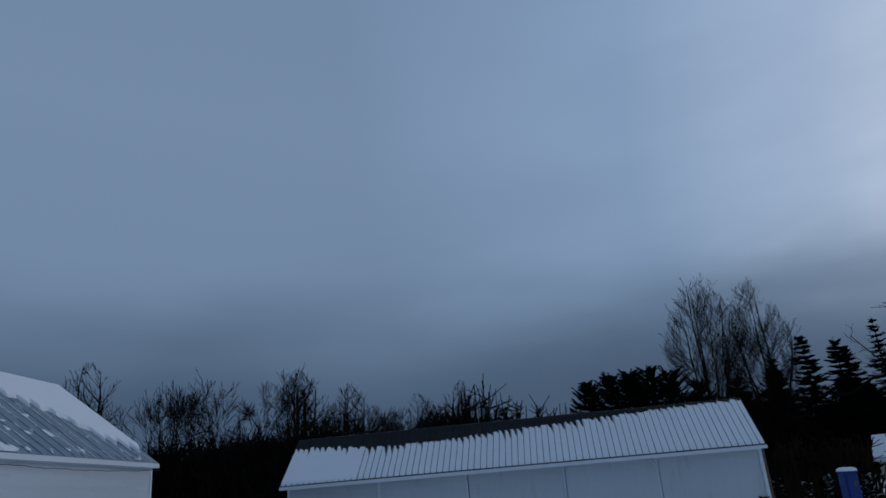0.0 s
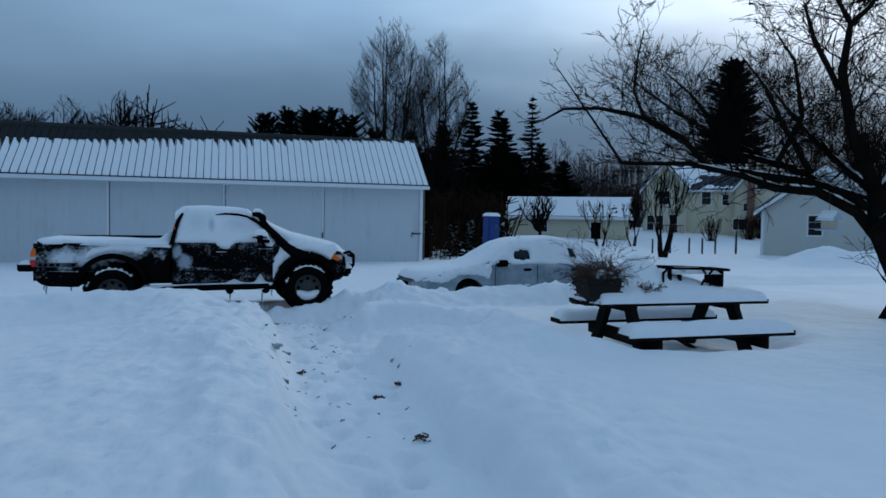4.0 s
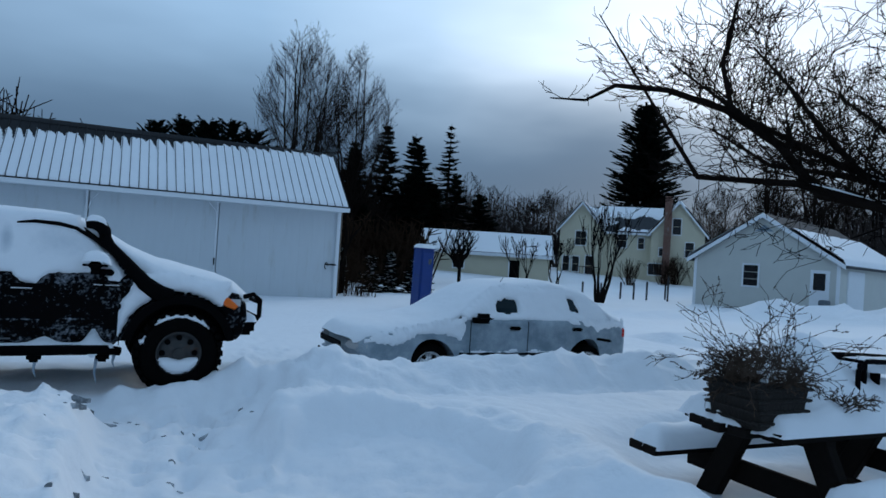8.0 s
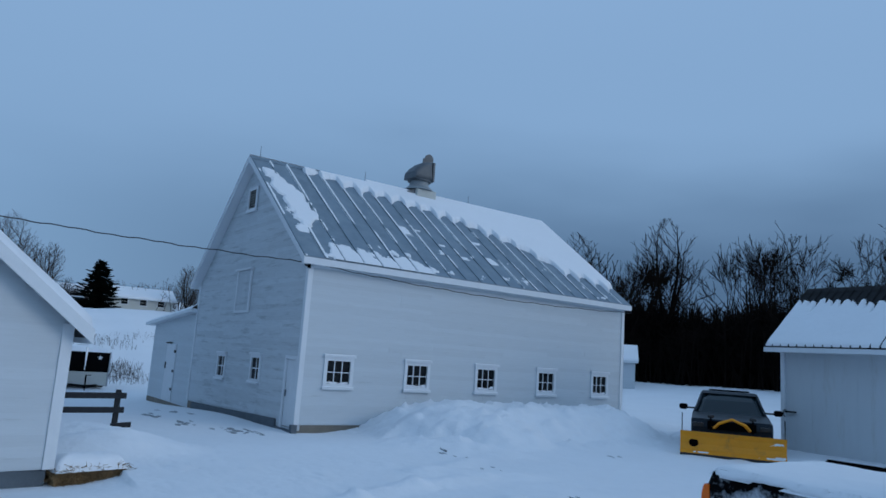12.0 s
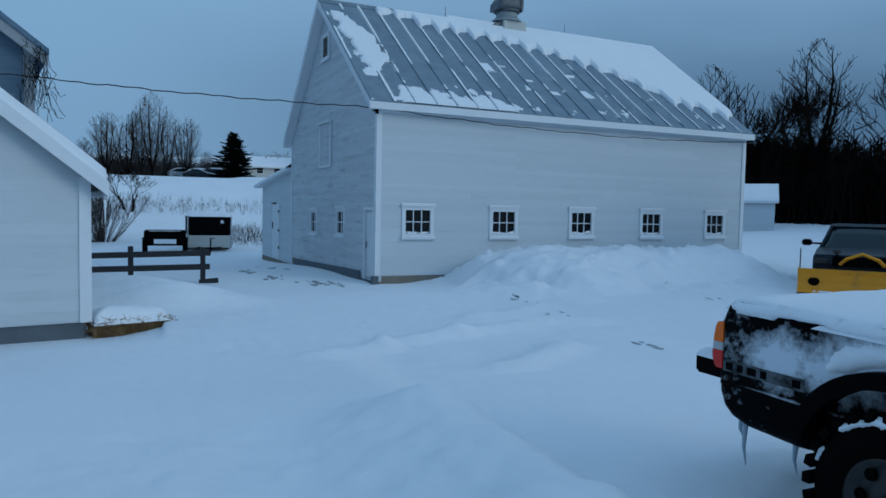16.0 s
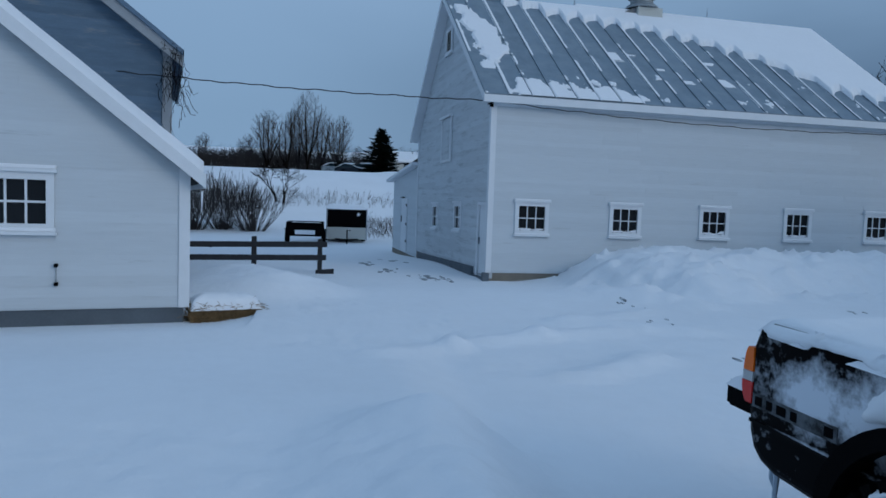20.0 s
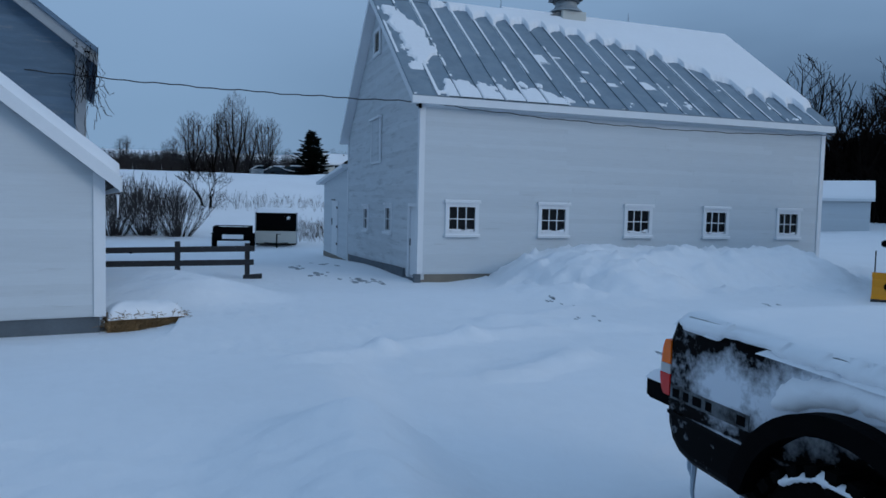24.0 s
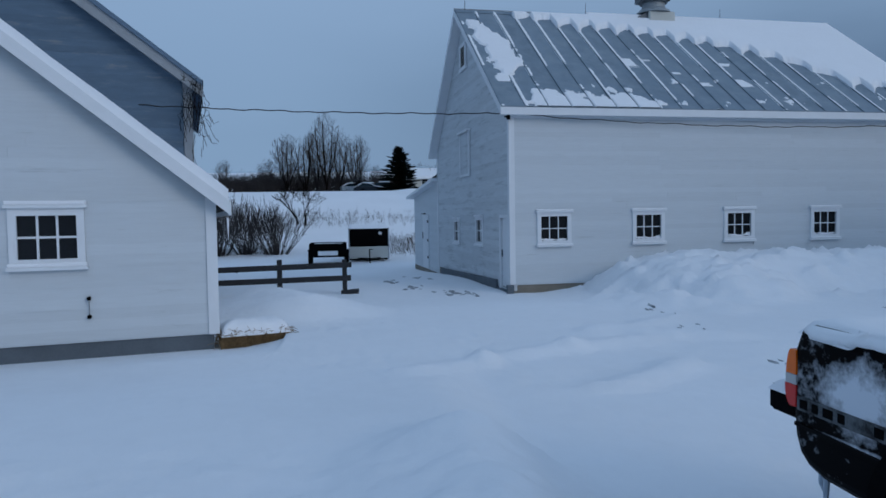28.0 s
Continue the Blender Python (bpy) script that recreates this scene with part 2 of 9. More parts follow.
NEEDLE = mat("dark_conifer_needles", (0.004, 0.0065, 0.005), 0.95, spec=0.0, var=0.4, scale=1.5)
BRUSH = mat("brown_brush", (0.024, 0.015, 0.010), 0.95, spec=0.0, var=0.35, scale=2)
CREAM = mat("cream_siding", (0.52, 0.48, 0.36), 0.7, var=0.05, scale=1.5)
GREY_SIDING = mat("pale_grey_siding", (0.50, 0.51, 0.48), 0.7, var=0.05, scale=1.5)
YELLOW = mat("yellow_plow_paint", (0.75, 0.30, 0.01), 0.45, var=0.08, scale=3, dirt=(0.5, 0.22, 0.03), dirt_scale=2.5)


# ---- mesh helpers ----
def mesh_from(name, verts, faces, smooth=False):
    me = bpy.data.meshes.new(name)
    me.from_pydata(verts, [], faces)
    if smooth:
        me.polygons.foreach_set("use_smooth", [True] * len(me.polygons))
    me.update()
    return me


def part(name, bm, material, parent, label="", smooth=False):
    """Links a bmesh, or a ready mesh, as one object under parent."""
    if isinstance(bm, bmesh.types.BMesh):
        me = bpy.data.meshes.new(name)
        bmesh.ops.recalc_face_normals(bm, faces=bm.faces)
        bm.to_mesh(me)
        bm.free()
    else:
        me = bm
    if smooth:
        me.polygons.foreach_set("use_smooth", [True] * len(me.polygons))
    if material and not me.materials:
        me.materials.append(material)
    ob = new(name, me)
    ob.parent = parent
    if label:
        ob["label"] = label
    return ob


def thing(name, m, label="", category="", group="", kind=""):
    ob = new(name)
    ob.empty_display_size = 0.2
    ob.matrix_basis = m
    return tagged(ob, label, category, group, kind)


def put_mesh(name, bm, material, m=None, label="", category="", group="", kind="", smooth=False):
    ob = part(name, bm, material, None, label, smooth)
    if m is not None:
        ob.matrix_basis = m
    return tagged(ob, label, category, group, kind)


def box(bm, lo, hi, m=None):
    """A box between two corners."""
    vs = [bm.verts.new((x, y, z)) for x in (lo[0], hi[0]) for y in (lo[1], hi[1]) for z in (lo[2], hi[2])]
    if m is not None:
        for v in vs:
            v.co = m @ v.co
    for q in ((0, 1, 3, 2), (4, 6, 7, 5), (0, 4, 5, 1), (2, 3, 7, 6), (0, 2, 6, 4), (1, 5, 7, 3)):
        bm.faces.new([vs[i] for i in q])
    return vs


def bev(bm, w=0.01, seg=1):
    bmesh.ops.bevel(bm, geom=list(bm.edges), offset=w, segments=seg, affect="EDGES", clamp_overlap=True)
    return bm


def boxbm(lo, hi, bevel=0.0, m=None):
    bm = bmesh.new()
    box(bm, lo, hi, m)
    if bevel:
        bev(bm, bevel)
    return bm


def prism(bm, pts, axis, a, b):
    """The outline pts (two coordinates) drawn out along an axis from a to b."""
    def at(p, d):
        return {"x": (d, p[0], p[1]), "y": (p[0], d, p[1]), "z": (p[0], p[1], d)}[axis]
    v0, v1 = [bm.verts.new(at(p, a)) for p in pts], [bm.verts.new(at(p, b)) for p in pts]
    n = len(pts)
    bm.faces.new(v0)
    bm.faces.new(v1[::-1])
    for i in range(n):
        bm.faces.new((v0[i], v1[i], v1[(i + 1) % n], v0[(i + 1) % n]))


def prismbm(pts, axis, a, b, bevel=0.0):
    bm = bmesh.new()
    prism(bm, pts, axis, a, b)
    if bevel:
        bev(bm, bevel)
    return bm


def cyl(bm, p0, p1, r0, r1=None, n=12, caps=True):
    p0, p1 = Vector(p0), Vector(p1)
    r1 = r0 if r1 is None else r1
    d = (p1 - p0).normalized()
    u = d.orthogonal().normalized()
    w = d.cross(u)
    rings = []
    for p, r in ((p0, r0), (p1, r1)):
        rings.append([bm.verts.new(p + r * (math.cos(a) * u + math.sin(a) * w)) for a in (2 * math.pi * i / n for i in range(n))])
    for i in range(n):
        bm.faces.new((rings[0][i], rings[0][(i + 1) % n], rings[1][(i + 1) % n], rings[1][i]))
    if caps:
        bm.faces.new(rings[0][::-1])
        bm.faces.new(rings[1])


def cylbm(p0, p1, r0, r1=None, n=12):
    bm = bmesh.new()
    cyl(bm, p0, p1, r0, r1, n)
    return bm


def pipe(bm, pts, r, n=8):
    """A bent tube through pts; r is one radius or one a point."""
    pts = [Vector(p) for p in pts]
    rs = r if isinstance(r, (list, tuple)) else [r] * len(pts)
    rings, u = [], None
    for i, p in enumerate(pts):
        d = (pts[min(i + 1, len(pts) - 1)] - pts[max(i - 1, 0)]).normalized()
        u = d.orthogonal().normalized() if u is None else (u - d * u.dot(d)).normalized()
        w = d.cross(u)
        rings.append([bm.verts.new(p + rs[i] * (math.cos(a) * u + math.sin(a) * w)) for a in (2 * math.pi * k / n for k in range(n))])
    for a, b in zip(rings, rings[1:]):
        for k in range(n):
            bm.faces.new((a[k], a[(k + 1) % n], b[(k + 1) % n], b[k]))
    bm.faces.new(rings[0][::-1])
    bm.faces.new(rings[-1])


def pipebm(pts, r, n=8):
    bm = bmesh.new()
    pipe(bm, pts, r, n)
    return bm


def grid_mesh(name, nu, nv, fn, keep=None, smooth=True):
    """A sheet of nu x nv cells; fn(u, v) gives its points, keep(u, v) which cells stay."""
    vs = [fn(i / nu, j / nv) for j in range(nv + 1) for i in range(nu + 1)]
    fs = []
    for j in range(nv):
        for i in range(nu):
            if keep is None or keep((i + 0.5) / nu, (j + 0.5) / nv):
                a = j * (nu + 1) + i
                fs.append((a, a + 1, a + nu + 2, a + nu + 1))
    return mesh_from(name, vs, fs, smooth)


def fbm(x, y, z=0.0, oct=4):
    return noise.fractal(Vector((x, y, z)), 0.9, 2.0, oct)


def smooth01(a, b, x):
    t = min(1.0, max(0.0, (x - a) / (b - a)))
    return t * t * (3 - 2 * t)


def offset(pts, d):
    """A closed outline moved inwards by d (pts run counterclockwise)."""
    out, n = [], len(pts)
    for i in range(n):
        p, q, s = Vector(pts[i - 1]), Vector(pts[i]), Vector(pts[(i + 1) % n])
        a, b = (q - p).normalized(), (s - q).normalized()
        na, nb = Vector((-a.y, a.x)), Vector((-b.y, b.x))
        k = (na + nb)
        k = k / max(0.35, k.length_squared) * 2 if k.length > 1e-6 else na
        out.append((q.x + k.x * d, q.y + k.y * d))
    return out


def arc(cx, cz, r, a0, a1, n):
    return [(cx + r * math.cos(radians(a0 + (a1 - a0) * i / n)), cz + r * math.sin(radians(a0 + (a1 - a0) * i / n))) for i in range(n + 1)]


def ccw(pts):
    s = sum(a[0] * b[1] - b[0] * a[1] for a, b in zip(pts, pts[1:] + pts[:1]))
    return pts if s > 0 else pts[::-1]


def loft_sides(outline, hw, rnd=0.06, seg=4, hold=None):
    """A body whose side view is outline, its long edges rounded: sections across y."""
    outline = ccw(outline)
    secs = [(-hw + rnd * (1 - math.cos(radians(90 * i / seg))), rnd * (1 - math.sin(radians(90 * i / seg)))) for i in range(seg + 1)]
    secs = secs + [(-y, d) for y, d in secs[::-1]]
    bm = bmesh.new()
    rings = []
    for y, d in secs:
        inner = offset(outline, d)
        keep = [hold(*p) if hold else 0.0 for p in outline]
        rings.append([bm.verts.new((p[0] + (q[0] - p[0]) * k, y, p[1] + (q[1] - p[1]) * k)) for p, q, k in zip(inner, outline, keep)])
    n = len(outline)
    for a, b in zip(rings, rings[1:]):
        for i in range(n):
            bm.faces.new((a[i], a[(i + 1) % n], b[(i + 1) % n], b[i]))
    for f in (bm.faces.new(rings[0]), bm.faces.new(rings[-1][::-1])):
        bmesh.ops.triangulate(bm, faces=[f])
    return bm


def cabin(low, high, hw0, hw1, rnd=0.05):
    """A glasshouse: its side outline low (at the belt) and high (at the roof), narrower above."""
    bm = bmesh.new()
    rows = []
    for (x0, x1, z, hw) in [(low[0], low[1], low[2], hw0), (low[0] * 0.35 + high[0] * 0.65, low[1] * 0.35 + high[1] * 0.65, low[2] * 0.35 + high[2] * 0.65, hw0 * 0.35 + hw1 * 0.65),
                            (high[0], high[1], high[2] - 0.05, hw1), (high[0] + 0.10, high[1] - 0.12, high[2], hw1 - 0.12)]:
        c = 0.10
        rows.append([bm.verts.new(v) for v in ((x0 + c * 0.5, -hw, z), (x1 - c, -hw, z), (x1, -hw + c * 1.4, z), (x1 + 0.02, 0, z), (x1, hw - c * 1.4, z), (x1 - c, hw, z), (x0 + c * 0.5, hw, z), (x0, hw - c, z), (x0, -hw + c, z))])
    for a, b in zip(rows, rows[1:]):
        n = len(a)
        for i in range(n):
            bm.faces.new((a[i], a[(i + 1) % n], b[(i + 1) % n], b[i]))
    bm.faces.new(rows[-1])
    return bm


def inside_depth(pts, x, y):
    """The way in from an outline; negative outside."""
    inside, d = False, 1e9
    for (ax, ay), (bx, by) in zip(pts, pts[1:] + pts[:1]):
        if (ay > y) != (by > y) and x < (bx - ax) * (y - ay) / (by - ay) + ax:
            inside = not inside
        d = min(d, seg_dist(x, y, (ax, ay), (bx, by))[0])
    return d if inside else -d


def snow_patch(parent, outline, place, t=0.06, r=0.08, step=0.04, ragged=0.03, seed=0, rough=0.15, name="snow_cap", label="", material=None, holes=()):
    """Snow on a face: outline in two coordinates; place(a, b, h) lays a point h off the face."""
    xs, ys = [p[0] for p in outline], [p[1] for p in outline]
    x0, x1, y0, y1 = min(xs) - ragged, max(xs) + ragged, min(ys) - ragged, max(ys) + ragged
    nu, nv = max(2, int((x1 - x0) / step)), max(2, int((y1 - y0) / step))
    hs = {}

    def h(a, b):
        k = (round(a * nu), round(b * nv))
        if k not in hs:
            x, y = x0 + (x1 - x0) * k[0] / nu, y0 + (y1 - y0) * k[1] / nv
            d = min([inside_depth(outline, x, y)] + [-inside_depth(q, x, y) for q in holes]) + ragged * (fbm(x * 5 + seed, y * 5, seed) + 0.5 * fbm(x * 17, y * 17, seed + 2))
            hs[k] = -0.02 if d < 0 else t * math.sqrt(max(0.0, 1 - (1 - min(1.0, d / r)) ** 2)) * (1 + rough * fbm(x * 2.5, y * 2.5, seed + 5))
        return hs[k]

    def fn(a, b):
        return tuple(place(x0 + (x1 - x0) * a, y0 + (y1 - y0) * b, max(-0.02, h(a, b))))

    def keep(a, b):
        return max(h(a + s / nu / 2, b + q / nv / 2) for s in (-1, 1) for q in (-1, 1)) > 0.0
    return part(name, grid_mesh(name, nu, nv, fn, keep), material or SNOW, parent, label)


# ---- the ground: one snow sheet with piles, drifts and a trodden path ----
PATH_LINE = [(1.0, -9.0), (1.15, -4.0), (1.28, 0.5), (1.36, 2.6), (1.42, 4.6), (1.45, 6.6), (1.8, 7.6), (3.4, 11.0)]


def seg_dist(px, py, a, b):
    ax, ay, bx, by = *a, *b
    dx, dy = bx - ax, by - ay
    t = min(1.0, max(0.0, ((px - ax) * dx + (py - ay) * dy) / (dx * dx + dy * dy)))
    return math.hypot(px - ax - t * dx, py - ay - t * dy), t


def line_dist(px, py, line):
    return min(seg_dist(px, py, a, b)[0] for a, b in zip(line, line[1:]))


def ridge(px, py, a, b, width, height, lump=0.35):
    """A heaped bank along a line."""
    d, t = seg_dist(px, py, a, b)
    if d > width:
        return 0.0
    s = 1 - d / width
    return height * (s * s * (3 - 2 * s)) * (1 + lump * fbm(px * 0.9, py * 0.9, 3.0))


def berm(px, py, a, b, width, height):
    """A low soft line of snow left by the plow."""
    d, t = seg_dist(px, py, a, b)
    d += 0.10 * fbm(px * 1.5, py * 1.5, 6.0)
    return height * smooth01(width, 0.0, d) * (0.85 + 0.25 * fbm(px * 3.0, py * 3.0, 9.0))


rng = random.Random(7)
FOOTPRINTS = []
for k in range(110):
    t = k / 109
    n = len(PATH_LINE) - 2
    i = min(n - 1, int(t * n))
    f = t * n - i
    a, b = PATH_LINE[i], PATH_LINE[i + 1]
    FOOTPRINTS.append((a[0] + (b[0] - a[0]) * f + rng.uniform(-0.42, 0.42), a[1] + (b[1] - a[1]) * f + rng.uniform(-0.2, 0.2), rng.uniform(0.04, 0.10)))


# lumps of shovelled snow: centre, radius, height, kept by the cell they touch
CLODS = {}
for k in range(760):
    u = rng.random()
    if u < 0.12:
        c = (rng.uniform(-4.2, -0.6), 6.7 + rng.gauss(0, 0.4))
    elif u < 0.46:
        c = (0.62 - abs(rng.gauss(0, 0.75)), rng.uniform(-1.5, 6.8))
    elif u < 0.62:
        c = (1.45 + rng.uniform(-0.75, 0.95), rng.uniform(-1.5, 7.2))
    elif u < 0.80:
        c = (2.2 + abs(rng.gauss(0, 0.6)), rng.uniform(0.0, 5.0))
    else:
        c = (rng.uniform(2.4, 9.0), 7.5 + rng.gauss(0, 0.35))
    r = rng.uniform(0.05, 0.13) if u < 0.46 or u >= 0.62 else rng.uniform(0.03, 0.07)
    clod_row = (c[0], c[1], r, r * rng.uniform(0.08, 0.24))
    for i in range(int(math.floor((c[0] - r) * 2.5)), int(math.floor((c[0] + r) * 2.5)) + 1):
        for j in range(int(math.floor((c[1] - r) * 2.5)), int(math.floor((c[1] + r) * 2.5)) + 1):
            CLODS.setdefault((i, j), []).append(clod_row)


def ground_z(x, y):
    z = 0.12
    # field that climbs away beyond the fence, and low wooded rises all round
    z -= 0.45 * smooth01(-20, -32, x) * smooth01(30, 16, y)
    z -= 0.20 * smooth01(-12.5, -16, x) * smooth01(13, 10.6, y)
    z += 5.2 * smooth01(-42, -74, x) * smooth01(60, 20, y)
    z += 9.0 * smooth01(-80, -190, x)
    z += 1.3 * smooth01(36, 62, y) + 10 * smooth01(90, 260, y)
    z += 5 * smooth01(70, 200, x) + 2 * smooth01(-30, -200, y)
    near = -9 < x < 13 and -12 < y < 13
    if near:
        # deep untrodden snow on both sides of the shovelled path
        deep = 0.27 * smooth01(13, 10, abs(x)) * smooth01(7.4, 6.6, y) * smooth01(-8.5, -4.0, x)
        deep *= 1 - 0.85 * smooth01(1.7, 0.9, math.hypot((x - 5.6) / 1.2, y - 4.2))
        z += ridge(x, y, (3.35, 3.9), (3.8, 3.0), 0.8, 0.17, 0.4)
        d = line_dist(x, y, PATH_LINE) + 0.12 * fbm(x * 1.4, y * 1.4, 1.0)
        d = min(d, 0.25 + 0.75 * max(0.0, math.hypot((x - 2.7) / 1.0, (y - 5.2) / 1.4) - 0.3))
        z += deep * smooth01(0.54, 0.72, d)
        # clods thrown up beside the path
        left = smooth01(-1.9, -0.5, x) * smooth01(1.05, 0.75, x) * smooth01(7.3, 6.7, y) * smooth01(-7, -4, y)
        right = smooth01(2.0, 2.3, x) * smooth01(3.6, 2.8, x) * smooth01(5.5, 4.2, y) * smooth01(-6, -3, y)
        if left > 0.01 or right > 0.01:
            clod = max(0.0, fbm(x * 2.6, y * 2.6, 12.0)) + 0.7 * max(0.0, fbm(x * 5, y * 5, 13.0)) + 0.35 * fbm(x * 10, y * 10, 14.0)
            z += left * (0.10 + 0.05 * clod) + right * (0.03 + 0.05 * clod)
        z += 0.06 * smooth01(0.75, 0.95, d) * smooth01(1.5, 1.0, d) * smooth01(7, 6, y) * (1 + fbm(x * 3, y * 3, 9))
        # heap thrown up between path and truck, and the bank along the car
        z += ridge(x, y, (-3.4, 6.75), (-0.7, 6.75), 1.15, 0.27, 0.35)
        z += ridge(x, y, (-0.3, 6.6), (0.0, 3.5), 0.8, 0.10, 0.6)
        z += ridge(x, y, (2.9, 7.7), (8.8, 8.1), 1.05, 0.46, 0.45)
        z += ridge(x, y, (2.5, 6.9), (3.6, 4.6), 0.9, 0.14, 0.6)
        # wheel ruts and drifts about the truck
        z += ridge(x, y, (1.15, 7.92), (2.15, 7.95), 0.32, 0.11, 0.9)
        z += ridge(x, y, (2.2, 8.3), (3.0, 8.6), 0.7, 0.14, 0.9)
        z += 0.08 * smooth01(3.4, 2.8, abs(x)) * smooth01(1.5, 1.1, abs(y - 8.86))
        z += 0.05 * smooth01(2.8, 2.2, abs(x)) * smooth01(0.55, 0.3, abs(y - 8.9)) * (1 + fbm(x * 2, y * 2, 3))
        if d < 0.9:
            for fx, fy, fd in FOOTPRINTS:
                if abs(fx - x) < 0.2 and abs(fy - y) < 0.2:
                    r = math.hypot((fx - x) / 0.10, (fy - y) / 0.16)
                    z -= fd * smooth01(1.0, 0.3, r)
            z += 0.035 * fbm(x * 4.5, y * 4.5, 2.0) + 0.016 * fbm(x * 12, y * 12, 3.0)
        if -4 < x < 10:
            z += 0.018 * fbm(x * 2.2, y * 2.2, 5.0) + 0.008 * fbm(x * 6, y * 6, 8.0, 2)
            bank = smooth01(6.6, 7.2, y) * smooth01(9.0, 8.4, y) * smooth01(2.0, 2.8, x)
            if bank > 0:
                z += bank * 0.07 * (max(0.0, fbm(x * 2.8, y * 2.8, 21)) + 0.5 * fbm(x * 7, y * 7, 22))
        if -4.6 < x < 9.6:
            best = 0.0
            for cx, cy, cr, ch in CLODS.get((int(math.floor(x * 2.5)), int(math.floor(y * 2.5))), ()):
                q = ((x - cx) ** 2 + (y - cy) ** 2) / (cr * cr)
                if q < 1:
                    best = max(best, ch * (1 - q) * (1.6 - 0.6 * (1 - q)))
            z += best
    # plowed heaps before the barn
    if -19 < x < -6 and 5 < y < 26:
        heap = ridge(x, y, (-15.1, 13.9), (-14.9, 19.0), 2.5, 1.5, 0.22) + ridge(x, y, (-14.0, 13.6), (-12.8, 14.0), 1.5, 0.5, 0.4)
        z += 0.82 * (1 - math.exp(-heap / 0.62)) * (1 + 0.10 * fbm(x * 0.8, y * 0.8, 11))
        z += ridge(x, y, (-12.6, 11.2), (-11.2, 12.6), 0.9, 0.16, 1.0)
        z += berm(x, y, (-6.9, 6.5), (-7.6, 7.5), 0.34, 0.07) + berm(x, y, (-7.6, 7.5), (-8.2, 8.8), 0.38, 0.10) + berm(x, y, (-8.2, 8.8), (-8.5, 10.0), 0.42, 0.10)
        z += berm(x, y, (-5.5, 7.5), (-5.9, 8.3), 0.30, 0.07) + berm(x, y, (-5.9, 8.3), (-6.9, 9.8), 0.38, 0.10) + berm(x, y, (-5.6, 8.2), (-5.6, 10.2), 0.26, 0.06)
        z += berm(x, y, (-9.3, 9.6), (-8.6, 11.2), 0.5, 0.10) + berm(x, y, (-9.3, 9.6), (-10.4, 11.4), 0.4, 0.07)
        z += 0.015 * fbm(x * 1.6, y * 1.6, 5.0)
        if x < -11:
            z += (0.16 * max(0.0, fbm(x * 1.9, y * 1.9, 4.0)) + 0.12 * max(0.0, fbm(x * 4.4, y * 4.4, 14.0)) + 0.04 * fbm(x * 9, y * 9, 15.0)) * smooth01(-11, -12.8, x) * smooth01(11, 12, y)
        elif y > 5.5:
            z += 0.03 * fbm(x * 4, y * 4, 24.0) * smooth01(0.05, 0.25, fbm(x * 0.7, y * 0.7, 25.0))
    # bare strip along the small shed's footing
    if -11.5 < x < -7 and -5 < y < 5:
        z -= 0.15 * smooth01(1.6, 0.25, seg_dist(x, y, (-8.34, -3.79), (-10.0, 4.04))[0])
    # drift by the fence
    if -22 < x < -10 and 2 < y < 8:
        z += ridge(x, y, (-15.8, 4.2), (-12.6, 5.0), 1.9, 0.36, 0.25)
    # plowed bank before the garage and along the lane
    if x > 12 and 12 < y < 34:
        z += ridge(x, y, (17.5, 20.0), (24.0, 19.6), 1.6, 0.20, 0.9)
        z += ridge(x, y, (24.0, 20.0), (38.0, 19.4), 2.2, 0.55, 0.7)
        z += ridge(x, y, (12.5, 13.0), (24.0, 13.2), 1.4, 0.18, 0.6)
    # the right part of the yard, where the hidden bank rises to the garage
    if x > 6 and y < 14:
        z += 0.05 * fbm(x * 0.5, y * 0.5, 6.0)
    return z


def axis_steps(lo, hi, fine_lo, fine_hi, step, grow=1.12, biggest=25):
    mid = [fine_lo + step * i for i in range(int(round((fine_hi - fine_lo) / step)) + 1)]
    left, right, s, p = [], [], step, mid[0]
    while p > lo:
        s = min(biggest, s * grow); p -= s; left.append(p)
    s, p = step, mid[-1]
    while p < hi:
        s = min(biggest, s * grow); p += s; right.append(p)
    return left[::-1] + mid + right


def span_steps(*marks):
    """Positions from mark to mark, each stretch with its own step."""
    out = []
    for a, b, s in marks:
        n = int(round((b - a) / s))
        out += [a + (b - a) * i / n for i in range(n)]
    return out


def build_ground():
    xs = [v for v in axis_steps(-1500, 1500, -16.5, 9.5, 0.1, 1.06, 120) if v < -16.5 or v > 9.5] + span_steps((-16.5, -11.0, 0.085), (-11.0, -4.2, 0.13), (-4.2, -1.6, 0.06), (-1.6, 3.4, 0.04), (3.4, 9.5, 0.085))
    xs.sort()
    ys = [v for v in axis_steps(-1200, 1500, -1.5, 21.0, 0.1, 1.06, 120) if v < -1.5 or v > 21.0] + span_steps((-1.5, 7.9, 0.042), (7.9, 12.0, 0.085), (12.0, 21.0, 0.11))
    ys.sort()
    vs = [(x, y, ground_z(x, y)) for y in ys for x in xs]
    n = len(xs)
    fs = [(j * n + i, j * n + i + 1, (j + 1) * n + i + 1, (j + 1) * n + i) for j in range(len(ys) - 1) for i in range(n - 1)]
    me = mesh_from("ground", vs, fs, True)
    put_mesh("ground", me, SNOW_GROUND, label="deep trodden and plowed snow over the yard", category="snow", kind="structure")


build_ground()

